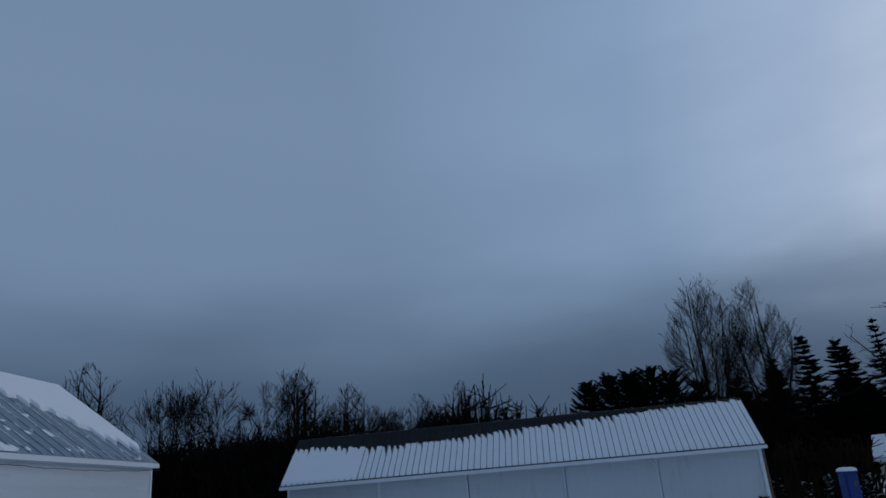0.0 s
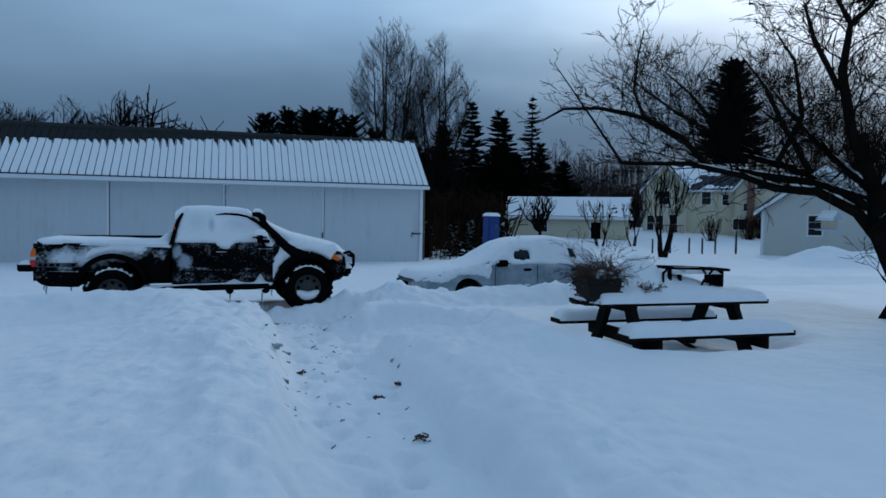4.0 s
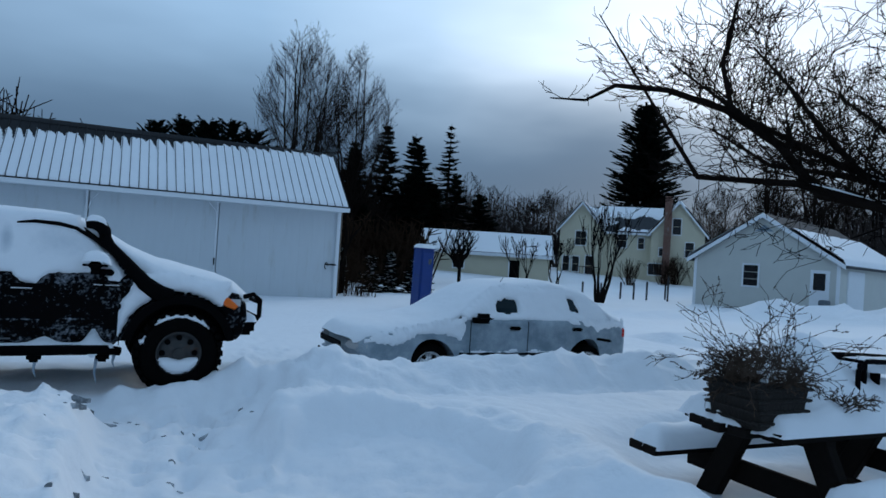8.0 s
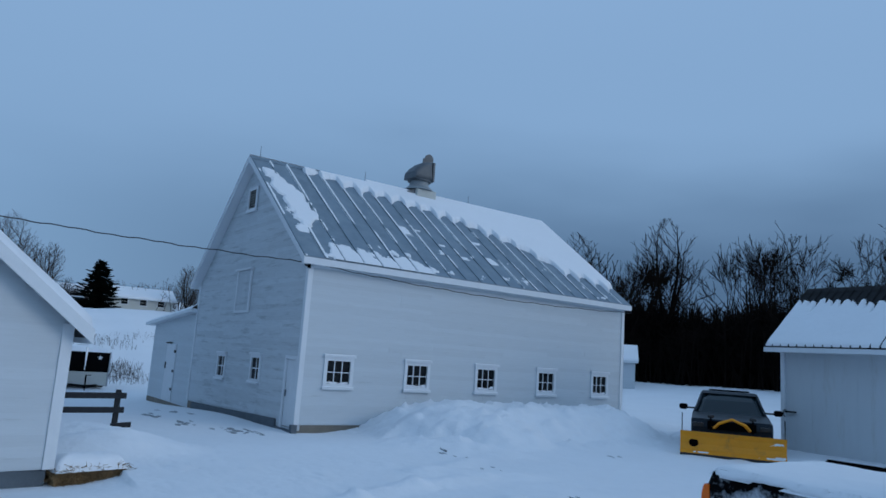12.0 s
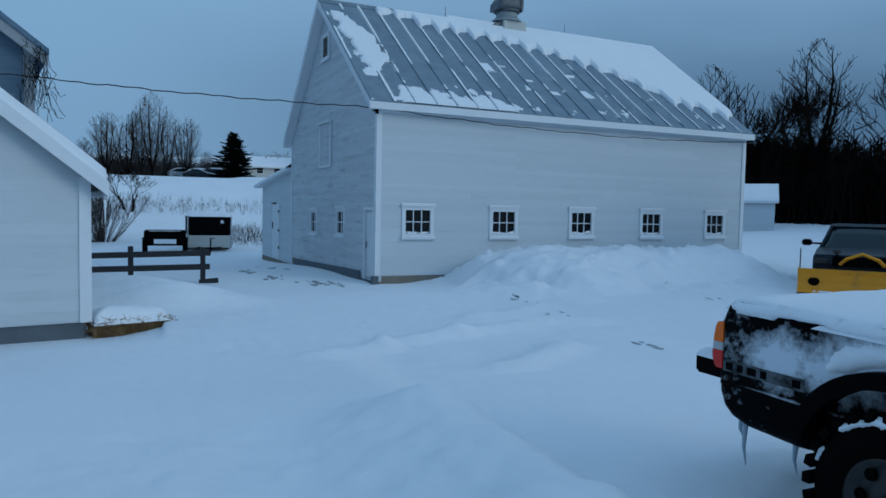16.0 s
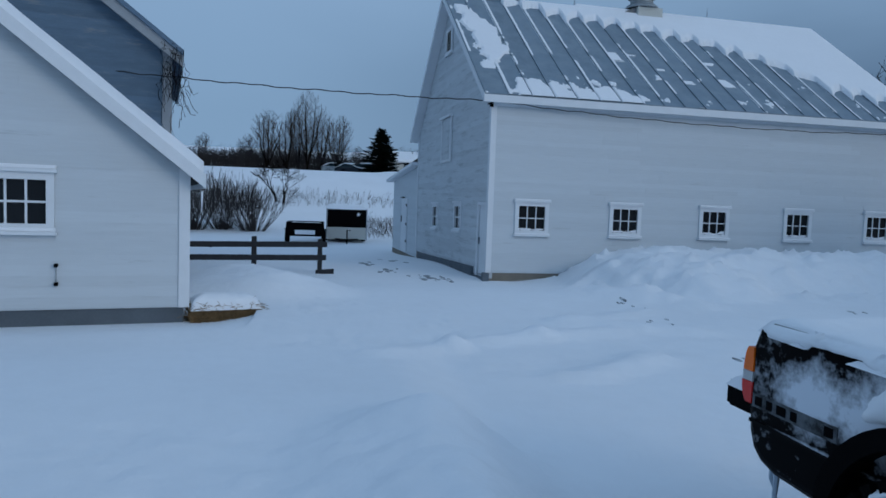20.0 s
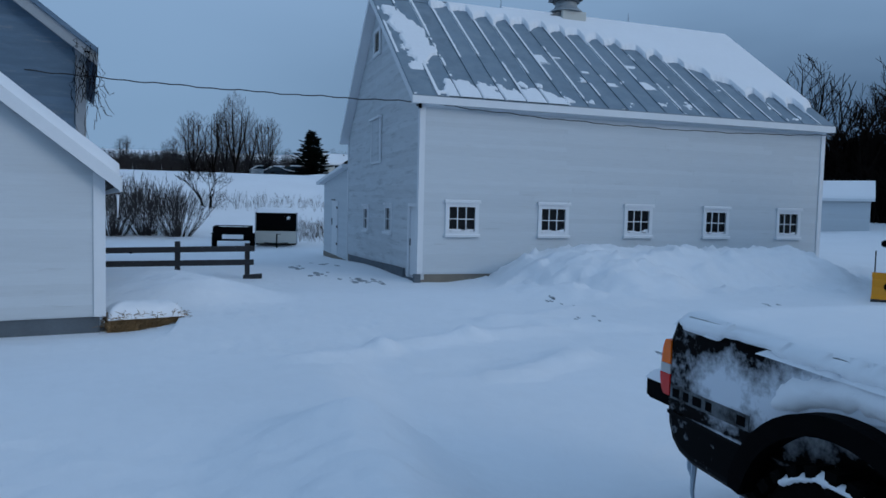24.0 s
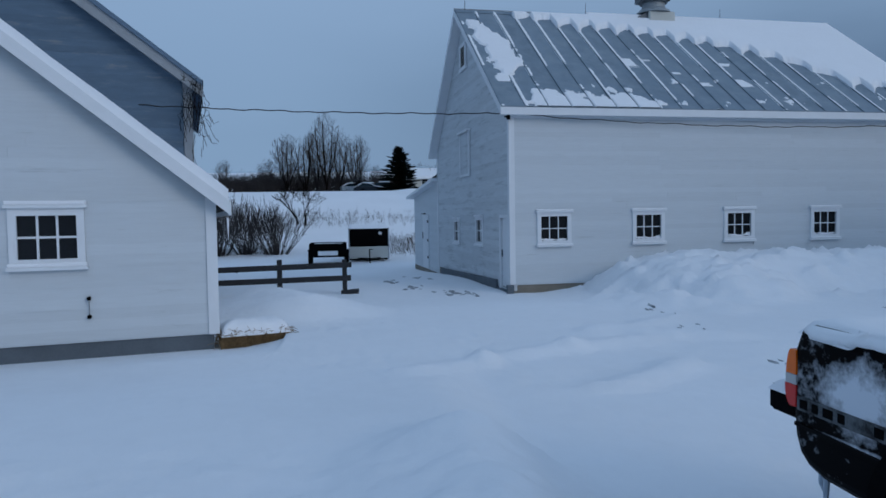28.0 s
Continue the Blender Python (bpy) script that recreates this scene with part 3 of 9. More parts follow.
# ---- buildings ----
def wall_cells(bm, L, z0, z1, thick, holes):
    """A wall along x, its outer face at y = 0, with openings right through."""
    xs = sorted({0.0, L, *[h[0] for h in holes], *[h[1] for h in holes]})
    zs = sorted({z0, z1, *[h[2] for h in holes], *[h[3] for h in holes]})
    for a, b in zip(xs, xs[1:]):
        for c, d in zip(zs, zs[1:]):
            if not any(h[0] <= a and b <= h[1] and h[2] <= c and d <= h[3] for h in holes):
                box(bm, (a, 0, c), (b, thick, d))
    bmesh.ops.remove_doubles(bm, verts=bm.verts, dist=1e-5)


def clapboards(parent, material, m, z0, z1, exposure, span, holes=(), seed=1, longest=4.2, name="clapboard"):
    """Lapped boards on the face y = 0 of the frame m; span(z) gives their ends."""
    r = random.Random(seed)
    rows = int((z1 - z0) / exposure)
    for k in range(rows):
        za = z0 + k * exposure
        zb = min(z1, za + exposure * 1.12)
        a, b = span(0.5 * (za + zb))
        if b - a < 0.1:
            continue
        runs = [(a, b)]
        for h in holes:
            if h[3] > za + 0.02 and h[2] < zb - 0.02:
                runs = [q for p in runs for q in ((p[0], min(p[1], h[0])), (max(p[0], h[1]), p[1])) if q[1] - q[0] > 0.02]
        for p in runs:
            cuts, x = [p[0]], p[0]
            while p[1] - x > longest:
                x += r.uniform(longest * 0.55, longest)
                cuts.append(x)
            if len(cuts) > 1 and p[1] - cuts[-1] < 0.5:
                cuts.pop()
            cuts.append(p[1])
            for c, d in zip(cuts, cuts[1:]):
                t = r.uniform(-0.002, 0.004)
                vs = [(c + 0.002, -0.011 - t, za), (d - 0.002, -0.011 - t, za), (d - 0.002, -0.006, zb), (c + 0.002, -0.006, zb),
                      (c + 0.002, 0.0, za), (d - 0.002, 0.0, za), (d - 0.002, 0.0, zb), (c + 0.002, 0.0, zb)]
                vs = [tuple(m @ Vector(v)) for v in vs]
                me = mesh_from(name, vs, [(0, 1, 2, 3), (4, 7, 6, 5), (0, 4, 5, 1), (3, 2, 6, 7), (0, 3, 7, 4), (1, 5, 6, 2)])
                part(name, me, material, parent)


def window(parent, m, w, h, cols, rows, casing=0.10, sill=True, head=True, frame_mat=None, pane_gap=0.03, snow=0.03, depth=0.10, missing=()):
    """A window in the face y = 0 of the frame m; x and z run from its middle. Casing, head, sill, bars and panes."""
    fm = frame_mat or WHITE_TRIM
    bm = bmesh.new()
    o = casing
    for lo, hi in (((-w / 2 - o, -0.045, -h / 2 - o), (-w / 2, depth, h / 2 + o)), ((w / 2, -0.045, -h / 2 - o), (w / 2 + o, depth, h / 2 + o)),
                   ((-w / 2, -0.045, h / 2), (w / 2, depth, h / 2 + o)), ((-w / 2, -0.045, -h / 2 - o), (w / 2, depth, -h / 2))):
        box(bm, lo, hi, m)
    win = part("window", bm, fm, parent, "white framed small-paned window")
    if head:
        part("window_head", boxbm((-w / 2 - o - 0.04, -0.09, h / 2 + o), (w / 2 + o + 0.04, 0.0, h / 2 + o + 0.05), 0, m), fm, win)
    if sill:
        part("window_sill", boxbm((-w / 2 - o - 0.03, -0.10, -h / 2 - o - 0.05), (w / 2 + o + 0.03, 0.0, -h / 2 - o), 0, m), fm, win)
        if snow:
            part("sill_snow", bev(boxbm((-w / 2 - o - 0.02, -0.095, -h / 2 - o), (w / 2 + o + 0.02, -0.046, -h / 2 - o + snow), 0, m), 0.008), SNOW, win)
    if head and snow:
        part("head_snow", bev(boxbm((-w / 2 - o - 0.03, -0.085, h / 2 + o + 0.05), (w / 2 + o + 0.03, 0.0, h / 2 + o + 0.05 + snow), 0, m), 0.008), SNOW, win)
    for i in range(1, cols):
        x = -w / 2 + w * i / cols
        part("glazing_bar", boxbm((x - pane_gap / 2, 0.0, -h / 2), (x + pane_gap / 2, 0.045, h / 2), 0, m), fm, win)
    for j in range(1, rows):
        z = -h / 2 + h * j / rows
        part("glazing_bar", boxbm((-w / 2, 0.002, z - pane_gap / 2), (w / 2, 0.043, z + pane_gap / 2), 0, m), fm, win)
    for i in range(cols):
        for j in range(rows):
            if (i, j) in missing:
                continue
            a, c = -w / 2 + w * i / cols, -h / 2 + h * j / rows
            part("pane", boxbm((a, 0.02, c), (a + w / cols, 0.026, c + h / rows), 0, m), GLASS, win)
    return win


def snow_sheet(name, parent, o, u, v, lu, lv, nu, nv, thick, label="settled snow", jitter=0.0):
    """Snow lying on a slope: o + a u + b v, raised by thick(a, b) along its normal; where thick is nought there is none."""
    o, u, v = Vector(o), Vector(u).normalized(), Vector(v).normalized()
    n = u.cross(v).normalized()
    if n.z < 0:
        n = -n
    hs = {}

    def h(a, b):
        k = (round(a * nu), round(b * nv))
        if k not in hs:
            hs[k] = thick(a * lu, b * lv)
        return hs[k]

    def fn(a, b):
        return tuple(o + u * (a * lu) + v * (b * lv) + n * max(-0.015, h(a, b)))

    def keep(a, b):
        return max(h(a + s / nu / 2, b + t / nv / 2) for s in (-1, 1) for t in (-1, 1)) > 0.0
    return part(name, grid_mesh(name, nu, nv, fn, keep), SNOW, parent, label)


def edge_round(a, l, r=0.08):
    """Rises from nought at both ends of a length."""
    d = min(a, l - a)
    return math.sqrt(max(0.0, 1 - (1 - min(1.0, d / r)) ** 2))


def roof_panels(parent, material, o, u, v, n, lu, lv, pitch, rib=0.028, name="roof_panel"):
    """Sheets of ribbed roofing, side by side."""
    o, u, v, n = Vector(o), Vector(u), Vector(v), Vector(n)
    count = int(round(lu / pitch))
    w = lu / count
    prof = [(0, 0), (0.0, rib), (0.018, rib), (0.028, 0.006), (w - 0.003, 0.006), (w - 0.003, 0)]
    for i in range(count):
        vs = [tuple(o + u * (i * w + a) + n * b + v * c) for c in (0.0, lv) for a, b in prof]
        k = len(prof)
        fs = [(j, j + 1, k + j + 1, k + j) for j in range(k - 1)] + [tuple(range(k))[::-1], tuple(range(k, 2 * k))]
        part(name, mesh_from(name, vs, fs), material, parent)


# ---- the long white shed with its five sliding doors ----
def build_long_shed():
    x0, x1, yw, ye, yr, ze, zr = -11.36, 7.62, 23.42, 22.62, 24.95, 3.11, 5.04
    yb = 2 * yr - yw
    s = thing("long_shed", pose(0, 0, 0), "long white shed with snowy ribbed roof and five sliding doors", "shed")
    slope = (zr - ze) / (yr - ye)
    zt = ze + slope * (yw - ye) - 0.12
    ends = prismbm([(yw + 0.02, -0.3), (yb, -0.3), (yb, zt), (yr, zr - 0.12), (yw + 0.02, zt)], "x", x0, x0 + 0.16)
    part("wall", ends, SHED_BOARD, s)
    part("wall", prismbm([(yw + 0.02, -0.3), (yb, -0.3), (yb, zt), (yr, zr - 0.12), (yw + 0.02, zt)], "x", x1 - 0.16, x1), SHED_BOARD, s)
    part("wall", boxbm((x0 + 0.16, yb - 0.16, -0.3), (x1 - 0.16, yb, zt)), SHED_BOARD, s)
    part("header", boxbm((x0, yw - 0.03, 2.95), (x1, yw + 0.16, zt + 0.02)), SHED_BOARD, s)
    seams = [x0, -7.40, -3.79, 0.10, 3.71, x1]
    r = random.Random(3)
    for k, (a, b) in enumerate(zip(seams, seams[1:])):
        d = -0.02 if k % 2 else 0.03
        door = part("sliding_door", boxbm((a + 0.05, yw + d + 0.02, 0.02), (b - 0.05, yw + d + 0.07, 2.96)), SHED_BOARD, s)
        n = 9
        w = (b - a - 0.1) / n
        for i in range(n):
            q = r.uniform(0, 0.003)
            part("door_board", boxbm((a + 0.05 + i * w + 0.0008, yw + d - q, 0.03), (a + 0.05 + (i + 1) * w - 0.0008, yw + d + 0.019, 2.95)), SHED_BOARD, door)
    for k, x in enumerate(seams[1:-1]):
        wid = 0.11 if k == 0 else 0.05
        part("door_post", boxbm((x - wid, yw - 0.045, 0.0), (x + wid * 0.4, yw + 0.15, 2.97), 0.006), WHITE_TRIM, s)
        if k in (0, 2):
            part("corner_brace", pipebm([(x + 0.03, yw - 0.05, 2.45), (x + 0.10, yw - 0.05, 2.7), (x + 0.28, yw - 0.05, 2.92)], 0.02, 6), WHITE_TRIM, s)
        if k == 3:
            part("corner_brace", pipebm([(x - 0.03, yw - 0.05, 2.5), (x - 0.10, yw - 0.05, 2.72), (x - 0.28, yw - 0.05, 2.92)], 0.02, 6), WHITE_TRIM, s)
    for x in (x0 + 0.04, x1 - 0.04):
        part("corner_board", boxbm((x - 0.06, yw - 0.05, -0.2), (x + 0.06, yw + 0.16, 2.97), 0.006), WHITE_TRIM, s)
    for x, d in ((x1 - 0.42, 1), (x0 + 0.12, 1)):
        bar = part("door_latch", boxbm((x, yw - 0.08, 1.20), (x + 0.36, yw - 0.05, 1.25), 0.005), BLACK_PAINT, s, "black iron sliding bolt")
        part("latch_ring", pipebm([(x + 0.05 * math.cos(a) + 0.02, yw - 0.09, 1.18 + 0.11 * math.sin(a)) for a in (0.6 * i for i in range(9))], 0.014, 6), BLACK_PAINT, bar)
    part("door_handle", boxbm((3.66, yw - 0.07, 1.02), (3.70, yw - 0.045, 1.24), 0.005), BLACK_PAINT, s, "black pull handle")
    # roof
    OX = 0.06
    lu, lv = x1 - x0 + 2 * OX, math.hypot(yr - ye, zr - ze)
    v = Vector((0, (yr - ye) / lv, (zr - ze) / lv))
    n = Vector((0, -v.z, v.y))
    o = Vector((x0 - OX, ye, ze))
    bm = bmesh.new()
    th = 0.07
    prism(bm, [(ye, ze - th), (ye, ze - 0.002), (yr, zr - 0.002), (2 * yr - ye, ze - 0.002), (2 * yr - ye, ze - th), (yr, zr - th * 1.5)], "x", x0 - OX, x1 + OX)
    roof = part("roof", bm, DARK_METAL, s)
    part("fascia", boxbm((x0 - OX - 0.01, ye - 0.02, ze - 0.16), (x1 + OX + 0.01, ye + 0.03, ze - 0.03)), WHITE_TRIM, s)
    part("soffit", boxbm((x0 - OX + 0.01, ye + 0.03, ze - 0.14), (x1 + OX - 0.01, yw, ze - 0.11)), WHITE_TRIM, s)
    roof_panels(roof, DARK_METAL, o, (1, 0, 0), v, n, lu, lv, lu / 76, 0.052)
    part("ridge_cap", prismbm([(yr - 0.16, zr - 0.10), (yr, zr + 0.055), (yr + 0.16, zr - 0.10)], "x", x0 - OX - 0.01, x1 + OX + 0.01), DARK_METAL, roof)
    rr = random.Random(11)
    tops = [rr.uniform(-0.5, 0.25) for _ in range(64)]

    def thick(a, b):
        i = int(a / (lu / 76))
        f = (a / (lu / 76)) % 1.0
        e = a / lu
        top = lv * (0.79 + 0.19 * smooth01(0.42, 0.98, e) - 0.10 * smooth01(0.25, 0.05, abs(e - 0.26)))
        spike = (0.5 + tops[i % 64]) * (1 - 0.7 * smooth01(0.6, 0.95, e))
        top -= 1.15 * max(0.0, spike) * f ** 1.8 + 0.10 * fbm(a * 9, 1.0, 2) + 0.12 * (tops[(i * 7) % 64] + 0.2)
        h = 0.036 if e > 0.17 else 0.080 - 0.03 * smooth01(0.12, 0.17, e)
        h = h * (0.7 + 0.3 * smooth01(0, 0.25, b)) + 0.006 * fbm(a * 1.5, b * 1.5, 7)
        return h if b < top and 0.05 < a < lu - 0.04 and b > 0.02 + 0.03 * abs(fbm(a * 6, 0.5, 3)) else -0.02
    snow_sheet("roof_snow", s, o + n * 0.008, (1, 0, 0), v, lu, lv, 608, 50, thick, "ragged snow sheet slipping down between roof ribs")
    # back slope lies under plain snow
    v2 = Vector((0, -v.y, v.z))
    snow_sheet("roof_snow", s, Vector((x0 - OX, 2 * yr - ye, ze)), (1, 0, 0), v2, lu, lv, 30, 6, lambda a, b: 0.08)


build_long_shed()


# ---- the white barn ----
BARN = pose(-16.45, 10.0, 0, 0, 0, 93.6)


def build_barn():
    # front wall along x; gable at x = 0; the ridge stands nearer the front, the back eave lower
    L, W, ze, zr, oh = 12.83, 9.3, 4.52, 8.24, 0.25
    yr, zb, ohb = 4.75, 4.20, 0.22
    s = thing("barn", BARN, "large white clapboard barn with snowy grey metal roof", "barn")
    slope, back = (zr - ze) / (yr + oh), (zr - zb) / (W + ohb - yr)
    zt, ztb = ze + slope * oh - 0.14, zb + back * ohb - 0.14
    wins = [(1.14, 1.52), (3.72, 1.52), (6.34, 1.53), (8.96, 1.53), (11.61, 1.53)]
    ww, wh = 0.70, 0.61
    front_holes = [(x - ww / 2, x + ww / 2, z - wh / 2, z + wh / 2) for x, z in wins]
    bm = bmesh.new()
    wall_cells(bm, L, 0.12, zt, 0.16, front_holes)
    fw = part("wall", bm, WHITE_BOARD, s, "white clapboard wall with five small windows")
    I = Matrix.Identity(4)
    big = [(x - ww / 2 - 0.09, x + ww / 2 + 0.09, z - wh / 2 - 0.14, z + wh / 2 + 0.14) for x, z in wins]
    clapboards(fw, WHITE_BOARD, I, 0.16, zt - 0.05, 0.118, lambda z: (0.11, L - 0.11), big, 5, 4.6)
    for k, (x, z) in enumerate(wins):
        win = window(s, Matrix.Translation((x, 0, z)), ww, wh, 3, 2, 0.10, pane_gap=0.024)
        # snow lodged behind the lower panes
        edge = [(-ww / 2, -wh / 2), (ww / 2, -wh / 2), (ww / 2, -wh / 2 + 0.05 + 0.03 * (k % 3)), (0.1, -wh / 2 + 0.03), (-ww / 2, -wh / 2 + 0.06)]
        snow_patch(win, edge, lambda a, b, h, x=x, z=z: (x + a, 0.016 - h, z + b), 0.012, 0.02, 0.02, 0.02, k, name="pane_snow")
    # gable: frame with x towards the front corner, seen from outside
    G = Matrix(((0, 1, 0, 0), (-1, 0, 0, W), (0, 0, 1, 0), (0, 0, 0, 1)))
    gw = [(W - 3.03, 1.43, 0.62, 0.62), (W - 6.03, 1.37, 0.62, 0.62)]
    holes = [(x - a / 2, x + a / 2, z - b / 2, z + b / 2) for x, z, a, b in gw] + [(W - 0.80, W - 0.17, 0.02, 1.80)]
    bm = bmesh.new()
    wall_cells(bm, W, -0.02, ztb, 0.16, holes)
    prism(bm, [(0, ztb), (W, ztb), (W, zt), (W - yr, zr - 0.16)], "y", 0, 0.16)
    bm.transform(G)
    gab = part("wall", bm, WEATHERED_BOARD, s, "weathered white clapboard gable wall")
    bigg = [(x - a / 2 - 0.08, x + a / 2 + 0.08, z - b / 2 - 0.1, z + b / 2 + 0.12) for x, z, a, b in gw] + [(W - 0.89, W - 0.08, -0.1, 1.89)]

    def span(z):
        a = 0.10 if z < ztb else (z - ztb) / (zr - 0.16 - ztb) * (W - yr) + 0.03
        b = W - 0.10 if z < zt else W - (z - zt) / (zr - 0.16 - zt) * yr - 0.03
        return (a, b)
    clapboards(gab, WEATHERED_BOARD, G, 0.02, zr - 0.25, 0.118, span, bigg, 9, 4.0)
    for x, z, a, b in gw:
        window(s, G @ Matrix.Translation((x, 0, z)), a, b, 2, 2, 0.09, snow=0.02, pane_gap=0.035)
    door = part("door", boxbm((W - 0.80, 0.03, 0.02), (W - 0.17, 0.09, 1.80), 0, G), WHITE_TRIM, s, "white plank door")
    for i in range(4):
        a = W - 0.80 + 0.1575 * i
        part("plank", boxbm((a + 0.004, 0.012, 0.04), (a + 0.153, 0.029, 1.78), 0, G), WHITE_TRIM, door)
    part("door_handle", boxbm((W - 0.76, -0.02, 0.80), (W - 0.73, 0.011, 0.98), 0, G), CONCRETE, door, "small grey latch")
    for lo, hi in (((W - 0.89, -0.04, -0.02), (W - 0.80, 0.03, 1.89)), ((W - 0.17, -0.04, -0.02), (W - 0.11, 0.03, 1.89)), ((W - 0.80, -0.04, 1.80), (W - 0.17, 0.03, 1.89))):
        part("door_casing", boxbm(lo, hi, 0, G), WHITE_TRIM, s)
    hx = W - 4.66
    hay = part("hay_door", boxbm((hx - 0.55, -0.05, 3.16), (hx + 0.55, -0.025, 4.42), 0, G), WEATHERED_BOARD, s, "closed boarded hay loft door")
    for lo, hi in (((hx - 0.62, -0.075, 3.10), (hx - 0.54, -0.02, 4.46)), ((hx + 0.54, -0.075, 3.10), (hx + 0.62, -0.02, 4.46)), ((hx - 0.72, -0.14, 4.46), (hx + 0.72, -0.02, 4.52)), ((hx - 0.54, -0.075, 3.10), (hx + 0.54, -0.02, 3.17))):
        part("door_casing", boxbm(lo, hi, 0, G), WHITE_TRIM, hay)
    for k in range(7):
        a = hx - 0.54 + 0.154 * k
        part("plank", boxbm((a + 0.004, -0.062, 3.18), (a + 0.15, -0.05, 4.45), 0, G), WEATHERED_BOARD, hay)
    lx = W - 4.72
    lou = part("louvre", boxbm((lx - 0.31, -0.03, 6.50), (lx + 0.31, -0.027, 7.14), 0, G), BLACK_PAINT, s, "dark gable louvre in white frame")
    for lo, hi in (((lx - 0.39, -0.07, 6.42), (lx - 0.30, -0.02, 7.22)), ((lx + 0.30, -0.07, 6.42), (lx + 0.39, -0.02, 7.22)), ((lx - 0.30, -0.07, 7.13), (lx + 0.30, -0.02, 7.22)), ((lx - 0.42, -0.09, 6.40), (lx + 0.42, -0.02, 6.50))):
        part("louvre_frame", boxbm(lo, hi, 0, G), WHITE_TRIM, lou)
    for i in range(7):
        z = 6.55 + 0.088 * i
        part("slat", boxbm((lx - 0.30, -0.035, -0.006), (lx + 0.30, 0.02, 0.006), 0, G @ Matrix.Translation((0, -0.03, z)) @ Matrix.Rotation(radians(35), 4, "X")), GREY_SIDING, lou)
    # other two walls and the footing
    bm = bmesh.new()
    box(bm, (0.16, W - 0.16, 0.05), (L - 0.16, W, ztb))
    part("wall", bm, WHITE_BOARD, s)
    bm = bmesh.new()
    prism(bm, [(0.16, 0.05), (W, 0.05), (W, ztb), (yr, zr - 0.16), (0.16, zt + 0.1)], "x", L - 0.16, L)
    part("wall", bm, WHITE_BOARD, s)
    part("foundation", boxbm((0.02, 0.03, -0.9), (L - 0.02, W - 0.02, 0.13)), TAN_FOOTING, s, "pale stone footing")
    part("skirt", prismbm([(1.15, -0.75), (1.15, 0.17), (8.62, -0.03), (8.62, -0.95)], "x", -0.07, 0.0), CONCRETE, s, "dark grey base board")
    part("skirt", prismbm([(0.0, -0.75), (0.0, -0.02), (1.15, -0.02), (1.15, -0.75)], "x", -0.045, 0.0), CONCRETE, s)
    part("corner_post", boxbm((-0.12, -0.10, -0.75), (0.05, 0.03, 0.13), 0.01), CONCRETE, s, "grey corner stone")
    for x in (0.0, L):
        part("corner_board", boxbm((x - 0.11 if x else -0.035, -0.04, 0.13), (x + 0.035 if x else 0.11, 0.0, zt)), WHITE_TRIM, s)
    part("corner_board", boxbm((-0.035, 0.0, -0.02), (0.0, 0.11, zt)), WHITE_TRIM, s)
    part("corner_board", boxbm((-0.035, W - 0.11, -0.02), (0.0, W + 0.03, ztb)), WHITE_TRIM, s)
    # roof
    ex, exr = 0.28, 0.12
    lu, lv = L + ex + exr, math.hypot(yr + oh, zr - ze)
    v = Vector((0, (yr + oh) / lv, (zr - ze) / lv))
    n = Vector((0, -v.z, v.y))
    o = Vector((-ex, -oh, ze))
    th = 0.10
    bm = bmesh.new()
    prism(bm, [(-oh, ze - th), (-oh, ze - 0.002), (yr, zr - 0.002), (W + ohb, zb - 0.002), (W + ohb, zb - th), (yr, zr - th * 1.35)], "x", -ex, L + exr)
    roof = part("roof", bm, GREY_METAL, s)
    pitch = lu / 22
    roof_panels(roof, GREY_METAL, o, (1, 0, 0), v, n, lu, lv, pitch, 0.032)
    part("ridge_cap", prismbm([(yr - 0.15, zr - 0.09), (yr, zr + 0.045), (yr + 0.15, zr - 0.10)], "x", -ex - 0.01, L + exr + 0.01), GREY_METAL, roof)
    part("fascia", boxbm((-ex - 0.02, -oh - 0.03, ze - 0.20), (L + exr + 0.02, -oh + 0.02, ze - 0.02)), WHITE_TRIM, s)
    part("frieze_board", boxbm((0.11, -0.045, zt - 0.30), (L - 0.11, -0.018, zt - 0.04)), WHITE_TRIM, s)
    part("soffit", boxbm((-ex, -oh + 0.02, ze - 0.19), (L + exr, 0.0, ze - 0.14)), WHITE_TRIM, s)
    for x in (-ex - 0.03, L + exr - 0.01):
        part("rake_board", prismbm([(-oh, ze - 0.16), (-oh, ze - 0.01), (yr, zr - 0.01), (yr, zr - 0.19)], "x", x, x + 0.04), WHITE_TRIM, s)
        part("rake_board", prismbm([(W + ohb, zb - 0.16), (W + ohb, zb - 0.01), (yr, zr - 0.01), (yr, zr - 0.19)], "x", x, x + 0.04), WHITE_TRIM, s)
    part("rake_soffit", prismbm([(-oh, ze - 0.15), (yr, zr - 0.16), (yr, zr - 0.14), (-oh, ze - 0.11)], "x", -ex + 0.01, 0.0), WHITE_TRIM, s)
    part("rake_soffit", prismbm([(W + ohb, zb - 0.15), (yr, zr - 0.16), (yr, zr - 0.14), (W + ohb, zb - 0.11)], "x", -ex + 0.01, 0.0), WHITE_TRIM, s)

    rr = random.Random(21)
    jag = [rr.uniform(0, 1) for _ in range(60)]
    runs = [rr.uniform(0.0, 1.0) for _ in range(60)]

    edge_u = (0.0, 1.5, 2.2, 3.3, 4.0, 6.1, 7.8, 8.6, 9.4, 10.3, 11.0, 12.0, 13.3)
    edge_v = (1.03, 1.00, 0.92, 0.86, 0.83, 0.76, 0.67, 0.60, 0.54, 0.40, 0.27, 0.20, 0.12)

